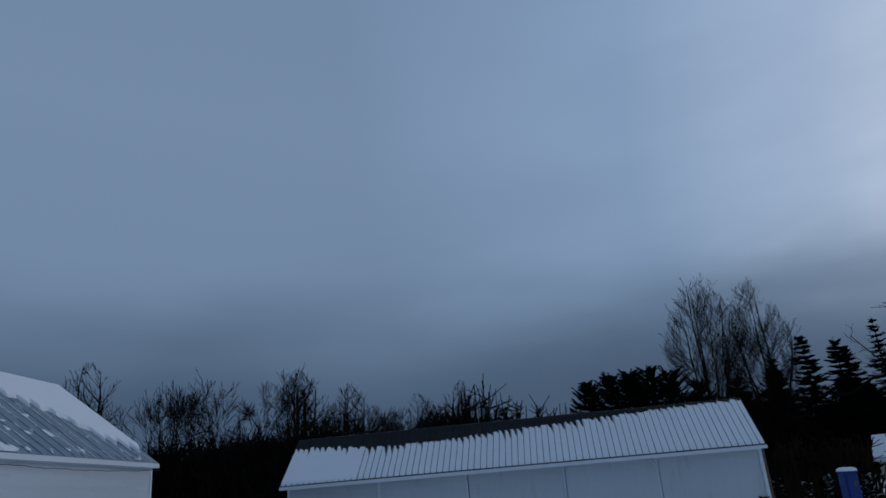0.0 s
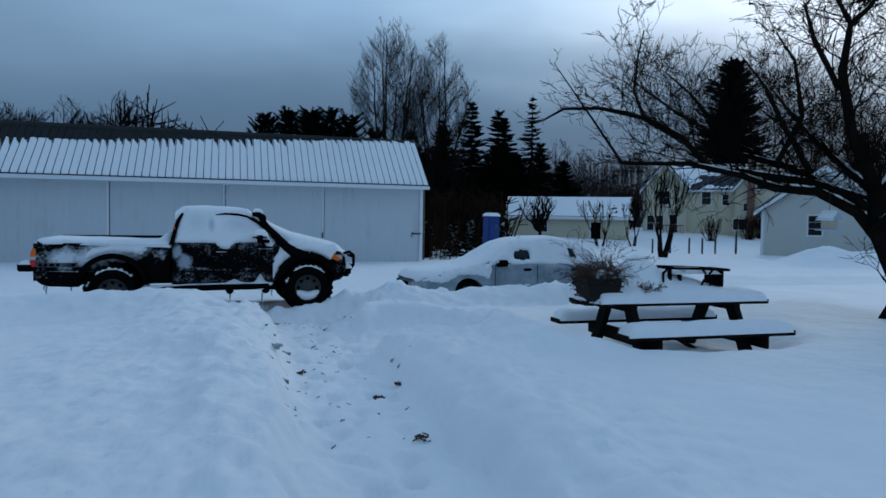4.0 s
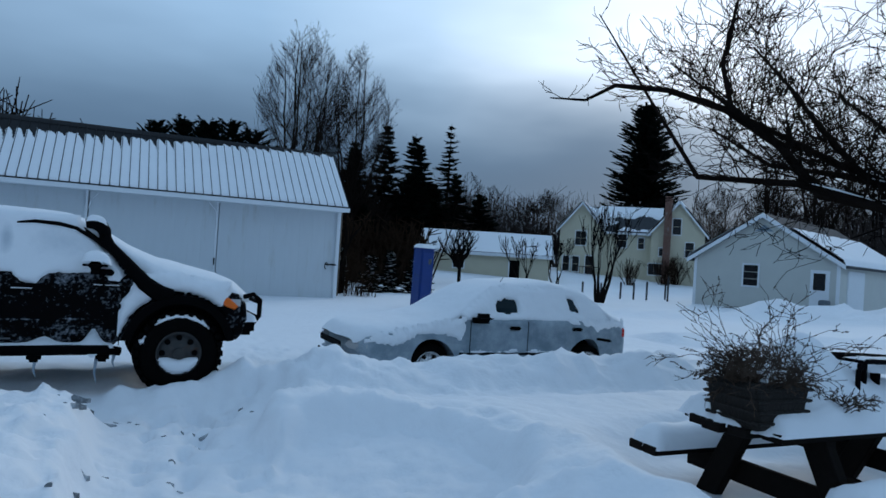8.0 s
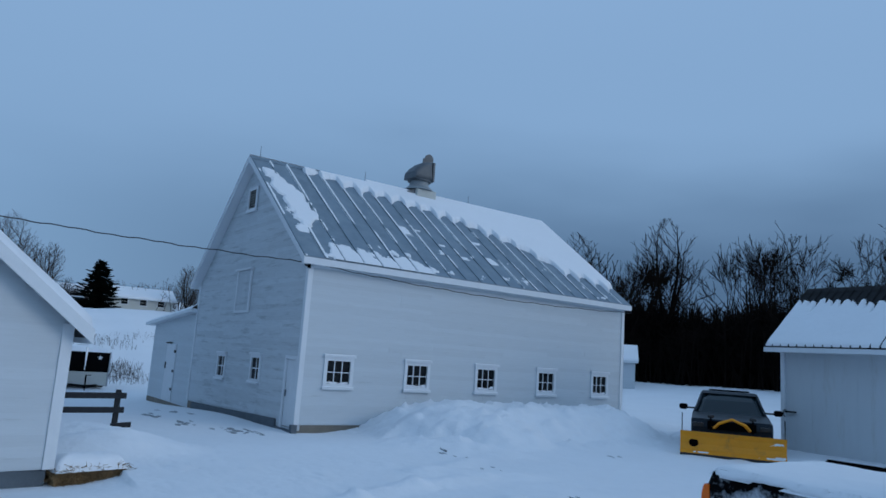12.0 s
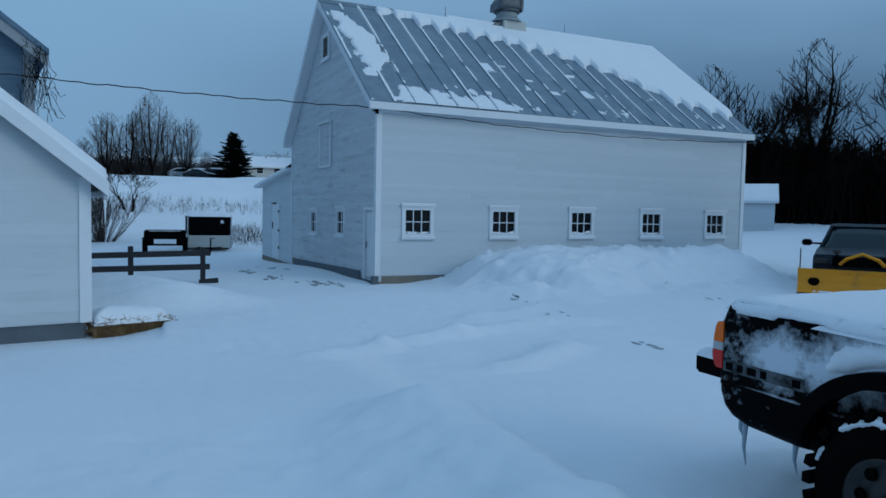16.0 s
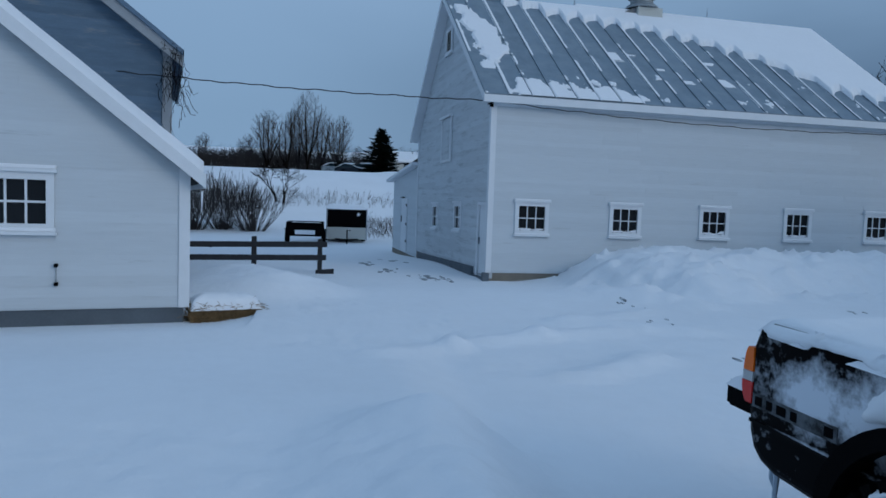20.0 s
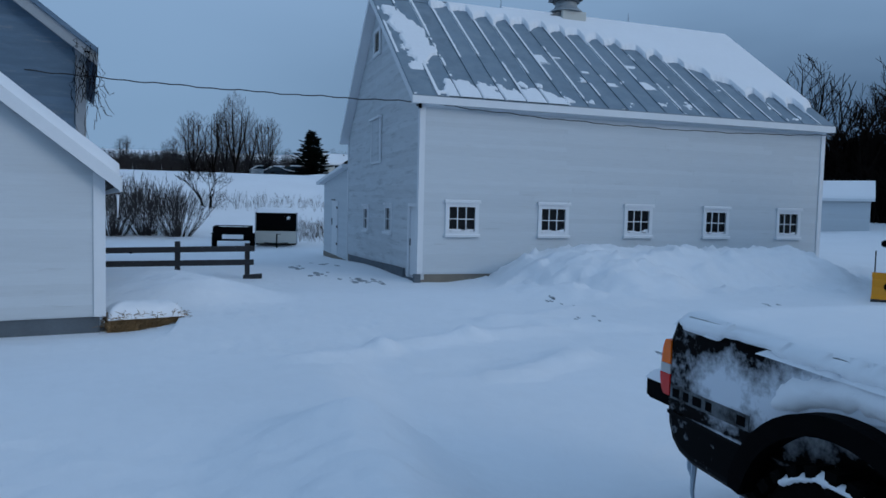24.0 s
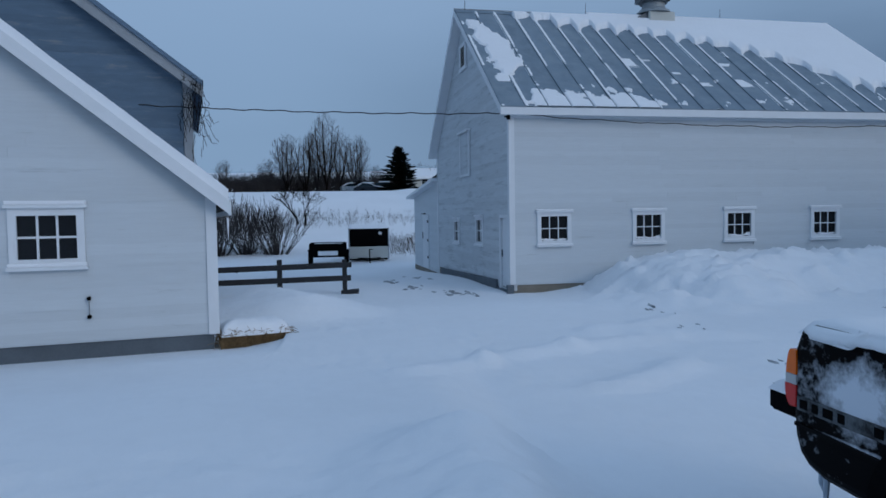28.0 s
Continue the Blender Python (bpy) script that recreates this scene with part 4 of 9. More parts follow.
    def thick(a, b):
        i, g = int(a / pitch), (a / pitch) % 1.0
        low = lv * float(np.interp(a, edge_u, edge_v))      # lower edge of the snow field
        # the field ends in tongues that point down each rib
        low += 0.30 - 0.62 * (1 - g) ** 1.6 * (0.5 + 0.7 * jag[i % 60]) + 0.12 * fbm(a * 1.3, 2.0, 4) - 0.15 * runs[(i * 5) % 60] * (1 - g) + 0.06 * fbm(a * 4, b * 1.5, 5)
        h = 0.13 * math.sqrt(smooth01(low, low + 0.28, b))
        if b > lv - 0.16 and a < 4.3:
            h = 0.0
        # left-over patch along the gable edge
        c = b / lv
        mid = 0.42 + 0.34 * smooth01(0.9, 0.55, c) * smooth01(0.20, 0.42, c)
        wid = 0.16 + 0.24 * smooth01(0.28, 0.42, c) * smooth01(0.85, 0.62, c)
        pg = smooth01(wid + 0.06, wid - 0.04, abs(a - mid) + 0.14 * fbm(a * 3, b * 2.2, 1) + 0.05 * fbm(a * 9, b * 9, 2)) * smooth01(lv * 0.20, lv * 0.30, b) * smooth01(lv * 0.90, lv * 0.84, b)
        h = max(h, 0.05 * pg)
        # broken sheet at the foot of the slope, thinning out along the eave
        e = 0.55 * fbm(a * 0.9 + 3, b * 1.6, 6) + 0.5 * fbm(a * 3.1, b * 3.1, 16) + 1.0 * smooth01(2.1, 1.2, abs(a - 2.4)) * smooth01(1.35, 0.35, b + 0.25 * g) + 0.22 * smooth01(1.6, 0.3, b) * smooth01(9, 6, a) - 0.10
        h = max(h, 0.03 * smooth01(0.44, 0.54, e) * smooth01(2.0, 1.4, b) * smooth01(0.05, 0.09, g))
        # thin lines lodged against the ribs, long ones from the field and short ones near the eave
        r = fbm(i * 7.3, b * 0.45 + i * 3.1, 2) + 0.25 * fbm(i * 3.3, b * 3.0, 8)
        tail = smooth01(low - 4.2 * runs[i % 60] - 0.3, low, b)
        r = max(r, 0.35 * tail * (1 if runs[i % 60] > 0.25 else 0))
        h = max(h, 0.020 * smooth01(0.02, 0.14, r) * smooth01(0.10 + 0.08 * max(0.0, r) + 0.03 * fbm(a, b * 5, 7), 0.045, abs(g - 0.08)))
        # thin frosted pieces between ribs
        wide = smooth01(0.40, 0.47, fbm(i * 5.1, b * 1.1 + i, 12)) * smooth01(0.40, 0.28, abs(g - 0.30) + 0.32 * fbm(a * 5, b * 3, 3))
        h = max(h, 0.012 * wide * smooth01(0.60, 0.48, c) * smooth01(2.0, 4.0, a) * smooth01(9.0, 7.0, a))
        h *= edge_round(a, lu, 0.06)
        return h if h > 0.004 else -0.02
    snow_sheet("roof_snow", s, o + n * 0.008, (1, 0, 0), v, lu, lv, 560, 150, thick, "thick snow field sliding down the barn roof")
    v2 = Vector((0, -(W + ohb - yr), zr - zb))
    snow_sheet("roof_snow", s, Vector((-ex, W + ohb, zb)), (1, 0, 0), v2, lu, v2.length, 24, 8, lambda a, b: 0.12)
    # lightning rods
    for x in (0.05, 4.05, 8.85):
        part("lightning_rod", cylbm((x, yr, zr - 0.02), (x, yr, zr + 0.42), 0.012, 0.006, 6), CONCRETE, s)
    # lean-to at the back
    lw, ly0, ly1, lz0, lz1 = 5.4, W, 15.25, 2.86, 3.30
    bm = bmesh.new()
    prism(bm, [(ly0, -0.32), (ly1, -0.32), (ly1, lz0 - 0.12), (ly0, lz1 - 0.12)], "x", 0.05, 0.2)
    box(bm, (0.2, ly1 - 0.15, -0.32), (lw, ly1, lz0 - 0.12))
    lean = part("lean_to_wall", bm, WHITE_BOARD, s, "white boarded lean-to")
    LG = Matrix(((0, 1, 0, 0.05), (-1, 0, 0, ly1), (0, 0, 1, 0), (0, 0, 0, 1)))
    clapboards(lean, WHITE_BOARD, LG, -0.30, lz1 - 0.2, 0.13, lambda z: (0.02 + max(0.0, (z - lz0 + 0.14) / (lz1 - lz0) * 5.95), 5.92), [(2.30, 3.75, -0.32, 2.02)], 4, 4.0)
    ld = part("lean_to_door", boxbm((2.36, -0.03, -0.28), (3.70, 0.0, 1.95), 0, LG), WHITE_TRIM, s, "white plank door with black hinges")
    for k in range(8):
        a = 2.37 + 0.166 * k
        part("plank", boxbm((a + 0.004, -0.044, -0.26), (a + 0.160, -0.03, 1.93), 0, LG), WHITE_TRIM, ld)
    for z in (0.15, 0.85, 1.62):
        part("hinge", boxbm((3.50, -0.06, z), (3.72, -0.044, z + 0.10), 0, LG), BLACK_PAINT, ld)
    part("door_handle", boxbm((2.44, -0.07, 0.95), (2.52, -0.044, 1.22), 0, LG), BLACK_PAINT, ld)
    part("door_head", boxbm((2.25, -0.07, 1.97), (2.95, -0.01, 2.01), 0, LG), BLACK_PAINT, ld)
    part("lean_to_roof", prismbm([(ly0, lz1 - 0.1), (ly1 + 0.55, lz0 - 0.17), (ly1 + 0.55, lz0 - 0.05), (ly0, lz1 + 0.02)], "x", -0.25, lw + 0.2), WHITE_TRIM, s)
    d = Vector((0, -(ly1 + 0.55 - ly0), lz1 - lz0 + 0.07))
    snow_sheet("roof_snow", s, (-0.25, ly1 + 0.55, lz0 - 0.05), (1, 0, 0), d, lw + 0.45, d.length, 24, 24, lambda a, b: 0.17 * edge_round(a, lw + 0.45, 0.2) * edge_round(b, 99, 0.2))
    part("lean_to_footing", boxbm((0.03, ly0, -1.0), (lw, ly1 - 0.05, -0.31)), TAN_FOOTING, s)
    # ventilator on the ridge: square base, round neck, cowl turned down the wind with its vane
    vent = part("ventilator", boxbm((6.08, yr - 0.43, zr - 0.42), (6.96, yr + 0.43, zr + 0.15), 0.02), GREY_SIDING, s, "grey sheet metal roof ventilator with wind vane")
    bm = bmesh.new()
    for (z0, r0), (z1, r1) in zip([(0.15, 0.56), (0.20, 0.54), (0.33, 0.38)], [(0.20, 0.54), (0.33, 0.38), (0.60, 0.34)]):
        cyl(bm, (6.42, yr, zr + z0), (6.42, yr, zr + z1), r0, r1, 20)
    part("ventilator_neck", bm, VENT_TIN, vent, "pale round neck")
    part("flashing", prismbm([(5.66, zr - 0.10), (5.72, zr - 0.02), (6.08, zr + 0.14), (6.08, zr - 0.30)], "y", yr - 0.30, yr + 0.30), DARK_TIN, vent, "dark flared flashing")
    cowl = [(5.90, zr + 0.53), (5.92, zr + 0.80), (6.10, zr + 1.02), (6.34, zr + 1.22), (6.50, zr + 1.27), (6.78, zr + 1.30), (6.82, zr + 0.55), (6.40, zr + 0.50)]
    bm = loft_sides([(p[0], p[1]) for p in cowl], 0.42, 0.17, seg=4)
    bmesh.ops.translate(bm, verts=bm.verts, vec=(0, yr, 0))
    hood = part("ventilator_hood", bm, DARK_TIN, vent, "weathered dark metal cowl")
    part("ventilator_mouth", boxbm((6.80, yr - 0.33, zr + 0.58), (6.825, yr + 0.33, zr + 1.24), 0.01), BLACK_PAINT, hood)
    for lo, hi in (((6.76, yr - 0.40, zr + 0.54), (6.85, yr - 0.33, zr + 1.29)), ((6.76, yr + 0.33, zr + 0.54), (6.85, yr + 0.40, zr + 1.29)), ((6.76, yr - 0.33, zr + 1.24), (6.85, yr + 0.33, zr + 1.30)), ((6.76, yr - 0.33, zr + 0.52), (6.85, yr + 0.33, zr + 0.58))):
        part("mouth_rim", boxbm(lo, hi, 0.006), DARK_TIN, hood)
    part("hood_band", cylbm((6.42, yr, zr + 0.50), (6.42, yr, zr + 0.56), 0.45, 0.45, 20), DARK_TIN, vent)
    part("vane_arm", boxbm((6.52, yr - 0.02, zr + 1.26), (6.66, yr + 0.02, zr + 1.50), 0.005, Matrix.Translation((0.0, 0, 0))), DARK_TIN, vent)
    part("wind_vane", cylbm((6.80, yr - 0.02, zr + 1.50), (6.80, yr + 0.02, zr + 1.50), 0.20, 0.20, 20), DARK_TIN, vent, "round grey vane disc")
    for x, y, z in ((-0.06, -0.12, 4.22), (0.22, -0.09, 4.36), (-0.05, 0.10, 4.30)):
        ins = part("insulator", cylbm((x, y, z), (x, y, z + 0.14), 0.05, 0.04, 8), BLACK_PAINT, s, "black wire insulator")
        part("bracket", boxbm((x - 0.015, y, z + 0.05), (x + 0.015, y + 0.12, z + 0.09)), BLACK_PAINT, ins)
    return s


build_barn()


# ---- the small white shed, its gable to the yard ----
def build_small_shed():
    # frame: x runs along the gable wall to its right end, seen from the yard
    W, D = 8.0, 9.0
    turn = 102.0
    m = pose(-10.0 + W * math.sin(radians(turn - 90)), 4.04 - W * math.cos(radians(turn - 90)), 0, 0, 0, turn)
    s = thing("small_shed", m, "white clapboard shed with steep snow-covered roof", "shed")
    slope, ze = 0.80, 2.19
    zr = ze + slope * W / 2
    hole = (W - 2.515, W - 1.795, 1.37, 1.965)
    bm = bmesh.new()
    wall_cells(bm, W, 0.20, ze, 0.16, [hole])
    prism(bm, [(0, ze), (W, ze), (W / 2, zr)], "y", 0, 0.16)
    gw = part("wall", bm, WHITE_BOARD, s, "white clapboard gable wall")
    clapboards(gw, WHITE_BOARD, Matrix.Identity(4), 0.22, zr - 0.1, 0.148, lambda z: ((0.12, W - 0.12) if z < ze - 0.06 else ((z - ze) / slope + 0.06, W - (z - ze) / slope - 0.06)), [(hole[0] - 0.1, hole[1] + 0.1, hole[2] - 0.14, hole[3] + 0.12)], 12, 5.0)
    window(s, Matrix.Translation(((hole[0] + hole[1]) / 2, 0, (hole[2] + hole[3]) / 2)), 0.72, 0.59, 3, 2, 0.10, snow=0.05)
    bm = bmesh.new()
    box(bm, (0, 0.16, 0.2), (0.16, D, ze))
    box(bm, (W - 0.16, 0.16, 0.2), (W, D, ze))
    box(bm, (0.16, D - 0.16, 0.2), (W - 0.16, D, ze))
    prism(bm, [(0, ze), (W, ze), (W / 2, zr)], "y", D - 0.16, D)
    part("wall", bm, WHITE_BOARD, s)
    part("foundation", boxbm((0.03, 0.04, -0.4), (W - 0.05, D - 0.03, 0.20)), CONCRETE, s, "grey painted footing")
    for x in (0.0, W):
        part("corner_board", boxbm((x - 0.12 if x else -0.03, -0.035, 0.2), (x + 0.03 if x else 0.12, 0.0, ze)), WHITE_TRIM, s)
    part("corner_board", boxbm((W, 0.0, 0.2), (W + 0.03, 0.12, ze)), WHITE_TRIM, s)
    # roof
    oh, ex = 0.20, 0.26
    for side in (0, 1):
        pts = [(W + oh, ze - slope * oh - 0.02), (W + oh, ze - slope * oh + 0.10), (W / 2, zr + 0.12), (W / 2, zr)]
        if side:
            pts = [(W - p, q) for p, q in pts]
        part("roof", prismbm(pts, "y", -ex, D + ex), DARK_METAL, s)
        pts2 = [(W + oh + 0.02, ze - slope * oh - 0.10), (W + oh + 0.02, ze - slope * oh + 0.10), (W / 2, zr + 0.13), (W / 2, zr - 0.08)]
        if side:
            pts2 = [(W - p, q) for p, q in pts2]
        part("rake_board", prismbm(pts2, "y", -ex - 0.04, -ex + 0.0), WHITE_TRIM, s)
        sg = -1 if side else 1
        v = Vector((-sg * 1.0, 0, slope)).normalized()
        o = Vector((W + oh if not side else -oh, -ex - 0.02, ze - slope * oh + 0.10))
        lv, lu = math.hypot(W / 2 + oh, zr - ze + slope * oh), D + 2 * ex
        snow_sheet("roof_snow", s, o, (0, 1, 0), v, lu, lv, 60, 50, lambda a, b: 0.145 * edge_round(a, lu, 0.07) * edge_round(b, 99, 0.14) + 0.012 * fbm(a * 1.2, b * 1.2, 3))
    part("eave_fascia", boxbm((W + oh, -ex, ze - slope * oh - 0.10), (W + oh + 0.03, D + ex, ze - slope * oh + 0.09)), WHITE_TRIM, s)
    part("icicle", cylbm((W + oh - 0.02, -ex + 0.05, ze - 0.30), (W + oh - 0.02, -ex + 0.05, ze - 0.62), 0.018, 0.003, 6), SNOW, s, "thin icicle")
    # two black hooks on the wall
    for z in (0.56, 0.815):
        part("wall_hook", bev(boxbm((W - 1.70, -0.09, z - 0.025), (W - 1.65, -0.02, z + 0.025)), 0.008), BLACK_PAINT, s, "black iron wall hook")
    part("cable", cylbm((W - 1.675, -0.05, 0.56), (W - 1.675, -0.05, 0.815), 0.005, 0.005, 5), CONCRETE, s)


build_small_shed()


# ---- the tall weathered barn behind it ----
def build_grey_barn():
    W, D = 9.0, 9.0
    s = thing("grey_barn", pose(-16.9 + W * math.sin(radians(12)), 2.35 - W * math.cos(radians(12)), 0, 0, 0, 102), "tall weathered blue-grey clapboard barn with vines", "barn")
    ze, slope = 5.22, 0.75
    zr = ze + slope * W / 2
    bm = bmesh.new()
    prism(bm, [(0, -0.2), (W, -0.2), (W, ze), (W / 2, zr), (0, ze)], "y", 0, 0.2)
    w = part("wall", bm, BLUE_BOARD, s, "blue-grey clapboard gable")
    clapboards(w, BLUE_BOARD, Matrix.Identity(4), 2.4, zr - 0.1, 0.15, lambda z: ((4.0, W - 0.16) if z < ze - 0.1 else (max(4.0, (z - ze) / slope + 0.1), W - (z - ze) / slope - 0.12)), (), 6, 5.0)
    part("wall", boxbm((W - 0.2, 0.2, -0.2), (W, D, ze)), BLUE_BOARD, s)
    part("wall", boxbm((0, 0.2, -0.2), (0.2, D, ze)), BLUE_BOARD, s)
    part("corner_board", boxbm((W - 0.18, -0.04, 0), (W + 0.03, 0.0, ze)), BLUE_TRIM, s)
    oh = 0.28
    for side in (0, 1):
        f = (lambda p: p) if not side else (lambda p: W - p)
        part("roof", prismbm([(f(p), q) for p, q in [(W + oh, ze - slope * oh), (W + oh, ze - slope * oh + 0.12), (W / 2, zr + 0.13), (W / 2, zr + 0.01)]], "y", -0.4, D + 0.3), BLUE_BOARD, s)
        part("rake_board", prismbm([(f(p), q) for p, q in [(W + oh - 0.02, ze - slope * oh - 0.25), (W + oh, ze - slope * oh + 0.02), (W / 2, zr + 0.02), (W / 2, zr - 0.28)]], "y", -0.34, -0.28), BLUE_TRIM, s)
        part("soffit", prismbm([(f(p), q) for p, q in [(W + oh - 0.05, ze - slope * oh - 0.12), (W + oh - 0.02, ze - slope * oh - 0.02), (W / 2, zr - 0.02), (W / 2, zr - 0.12)]], "y", -0.28, 0.0), BLUE_TRIM, s)
    r = random.Random(5)
    bm = bmesh.new()
    for k in range(34):
        x, z = W + oh - r.uniform(0.0, 0.5), ze - r.uniform(0.0, 0.6)
        pts = [Vector((x, -0.3 - r.uniform(0, 0.2), z))]
        for i in range(r.randint(5, 12)):
            pts.append(pts[-1] + Vector((r.uniform(-0.09, 0.10), r.uniform(-0.06, 0.06), r.uniform(-0.26, 0.05))))
        pipe(bm, pts, 0.006, 4)
    for k in range(6):
        pts = [Vector((W + 0.2, -0.3, ze - r.uniform(0.0, 2.0)))]
        for i in range(5):
            pts.append(pts[-1] + Vector((r.uniform(0.0, 0.12), 0, r.uniform(-0.22, 0.10))))
        pipe(bm, pts, 0.006, 4)
    part("vine", bm, TWIG, s, "bare hanging vines")


build_grey_barn()

# ---- vehicles ----
SNOWY_BLACK = mat("black_paint_with_blown_snow", (0.0015, 0.0015, 0.002), 0.35, var=0.2, scale=3, spec=0.03, dirt=(0.20, 0.23, 0.28), dirt_scale=7.0, dirt_lo=0.55, dirt_hi=0.74, dirt_rough=0.9, stretch=(0.6, 1, 1.1))
BLACK_PLASTIC = mat("black_plastic", (0.002, 0.002, 0.0025), 0.7, spec=0.03, var=0.2, scale=6, bump=0.1)
SILVER_PAINT = mat("frosted_silver_paint", (0.19, 0.245, 0.285), 0.42, 0.15, var=0.06, scale=2, dirt=(0.46, 0.52, 0.57), dirt_scale=2.4, dirt_lo=0.42, dirt_hi=0.75, dirt_rough=0.85)
STEEL = mat("worn_wheel_steel", (0.045, 0.045, 0.045), 0.45, 0.6, var=0.3, scale=12, dirt=(0.10, 0.05, 0.03), dirt_scale=9)
CHROME = mat("dull_chrome", (0.5, 0.5, 0.5), 0.25, 0.9, var=0.1, scale=8)
RED_LENS = mat("red_lens", (0.55, 0.018, 0.014), 0.25, var=0.1, scale=8)
ORANGE_LENS = mat("amber_lens", (0.78, 0.14, 0.006), 0.25, var=0.1, scale=8)
CLEAR_LENS = plain_glass("clear_lamp_lens", (0.45, 0.45, 0.45), 0.15)
CAR_GLASS = plain_glass("tinted_car_glass", (0.010, 0.020, 0.025), 0.08)
DECAL = mat("pale_decal", (0.09, 0.10, 0.11), 0.7, var=0.5, scale=20, dirt=(0.003, 0.003, 0.004), dirt_scale=9, dirt_lo=0.45, dirt_hi=0.6)
BLUE_BLACK = mat("dark_blue_paint", (0.010, 0.016, 0.024), 0.35, spec=0.2, var=0.15, scale=3)
ICE = mat("ice", (0.35, 0.42, 0.50), 0.15, var=0.1, scale=10)


def blown(name, base, snow, blobs, rough=0.35, spec=0.03, lo=0.02, hi=0.22, wild=1.1, scale=7.0, most=0.9):
    """Paint with wind-blown snow stuck to it in ragged patches: blobs of (x, z, half length, half height, weight)."""
    m = bpy.data.materials.new(name)
    m.use_nodes = True
    nt = m.node_tree
    N, L = nt.nodes.new, nt.links.new
    b = nt.nodes["Principled BSDF"]
    b.inputs["Specular IOR Level"].default_value = spec

    def math_node(op, a, c):
        n = N("ShaderNodeMath"); n.operation = op
        for i, v in enumerate((a, c)):
            if isinstance(v, (int, float)):
                n.inputs[i].default_value = v
            else:
                L(v, n.inputs[i])
        return n.outputs[0]
    tc = N("ShaderNodeTexCoord")
    sp = N("ShaderNodeSeparateXYZ"); L(tc.outputs["Object"], sp.inputs[0])
    best = None
    for cx, cz, rx, rz, w in blobs:
        u = math_node("MULTIPLY", math_node("SUBTRACT", sp.outputs[0], cx), 1 / rx)
        v = math_node("MULTIPLY", math_node("SUBTRACT", sp.outputs[2], cz), 1 / rz)
        d = math_node("SQRT", math_node("ADD", math_node("MULTIPLY", u, u), math_node("MULTIPLY", v, v)), 0)
        e = math_node("MAXIMUM", math_node("MULTIPLY", math_node("SUBTRACT", 1, d), w), -0.5)
        best = e if best is None else math_node("MAXIMUM", best, e)
    val = best
    for k, (sc, rg) in enumerate(((scale, 0.7), (scale * 4.5, 0.6))):
        n = N("ShaderNodeTexNoise"); n.inputs["Scale"].default_value = sc; n.inputs["Detail"].default_value = 6; n.inputs["Roughness"].default_value = rg
        L(tc.outputs["Object"], n.inputs["Vector"])
        val = math_node("ADD", val, math_node("MULTIPLY", math_node("SUBTRACT", n.outputs[0], 0.5), wild * (1.3, 1.0)[k]))
    mk = N("ShaderNodeMapRange"); mk.inputs[1].default_value, mk.inputs[2].default_value = lo, hi
    mk.inputs[4].default_value = most
    L(val, mk.inputs[0])
    mx = N("ShaderNodeMix"); mx.data_type = "RGBA"
    mx.inputs[6].default_value, mx.inputs[7].default_value = (*base, 1), (*snow, 1)
    L(mk.outputs[0], mx.inputs[0]); L(mx.outputs[2], b.inputs["Base Color"])
    rr = N("ShaderNodeMapRange"); rr.inputs[3].default_value, rr.inputs[4].default_value = rough, 0.85
    L(mk.outputs[0], rr.inputs[0]); L(rr.outputs[0], b.inputs["Roughness"])
    bp = N("ShaderNodeBump"); bp.inputs["Strength"].default_value = 0.6; bp.inputs["Distance"].default_value = 0.01
    L(mk.outputs[0], bp.inputs["Height"]); L(bp.outputs[0], b.inputs["Normal"])
    return m


BED_BLACK = blown("black_bed_paint_with_blown_snow", (0.0015, 0.0015, 0.002), (0.66, 0.70, 0.76), [(-1.36, 1.03, 0.54, 0.18, 1.5), (-2.06, 0.92, 0.30, 0.19, 1.1), (-1.74, 0.92, 0.34, 0.16, 1.0), (-2.34, 0.95, 0.14, 0.18, 0.12), (-2.02, 0.722, 0.42, 0.016, 0.6), (-0.75, 1.0, 0.14, 0.10, 0.3)], lo=0.05, hi=0.70, wild=0.95, scale=5.5, most=0.97)
CAB_BLACK = blown("black_door_paint_with_blown_snow", (0.0015, 0.0015, 0.002), (0.42, 0.46, 0.52), [(-0.50, 1.03, 0.10, 0.16, 0.8), (-0.38, 0.87, 0.15, 0.16, 0.8), (0.15, 0.85, 0.95, 0.10, -0.05), (-0.1, 0.735, 0.75, 0.014, 0.25), (-0.13, 0.755, 0.18, 0.035, 0.4), (0.6, 0.745, 0.45, 0.012, 0.2)], lo=0.08, hi=0.5, wild=0.85, most=0.8)
GLAZED_SNOW = blown("snow_thin_over_glass", (0.80, 0.82, 0.85), (0.40, 0.46, 0.52), [(0.01, 1.46, 0.06, 0.14, 0.8), (-0.22, 1.50, 0.22, 0.14, 0.25), (0.45, 1.47, 0.22, 0.12, 0.30)], rough=0.75, spec=0.25, lo=-0.1, hi=0.6, wild=0.35, scale=3, most=0.7)


def ring_mesh(name, profile, n=36, axis_y=True):
    """Turns a profile of (radius, y) about the y axis."""
    vs = [(r * math.cos(2 * math.pi * i / n), y, r * math.sin(2 * math.pi * i / n)) for i in range(n) for r, y in profile]
    k = len(profile)
    fs = [(i * k + j, i * k + (j + 1) % k, ((i + 1) % n) * k + (j + 1) % k, ((i + 1) % n) * k + j) for i in range(n) for j in range(k)]
    return mesh_from(name, vs, fs, True)


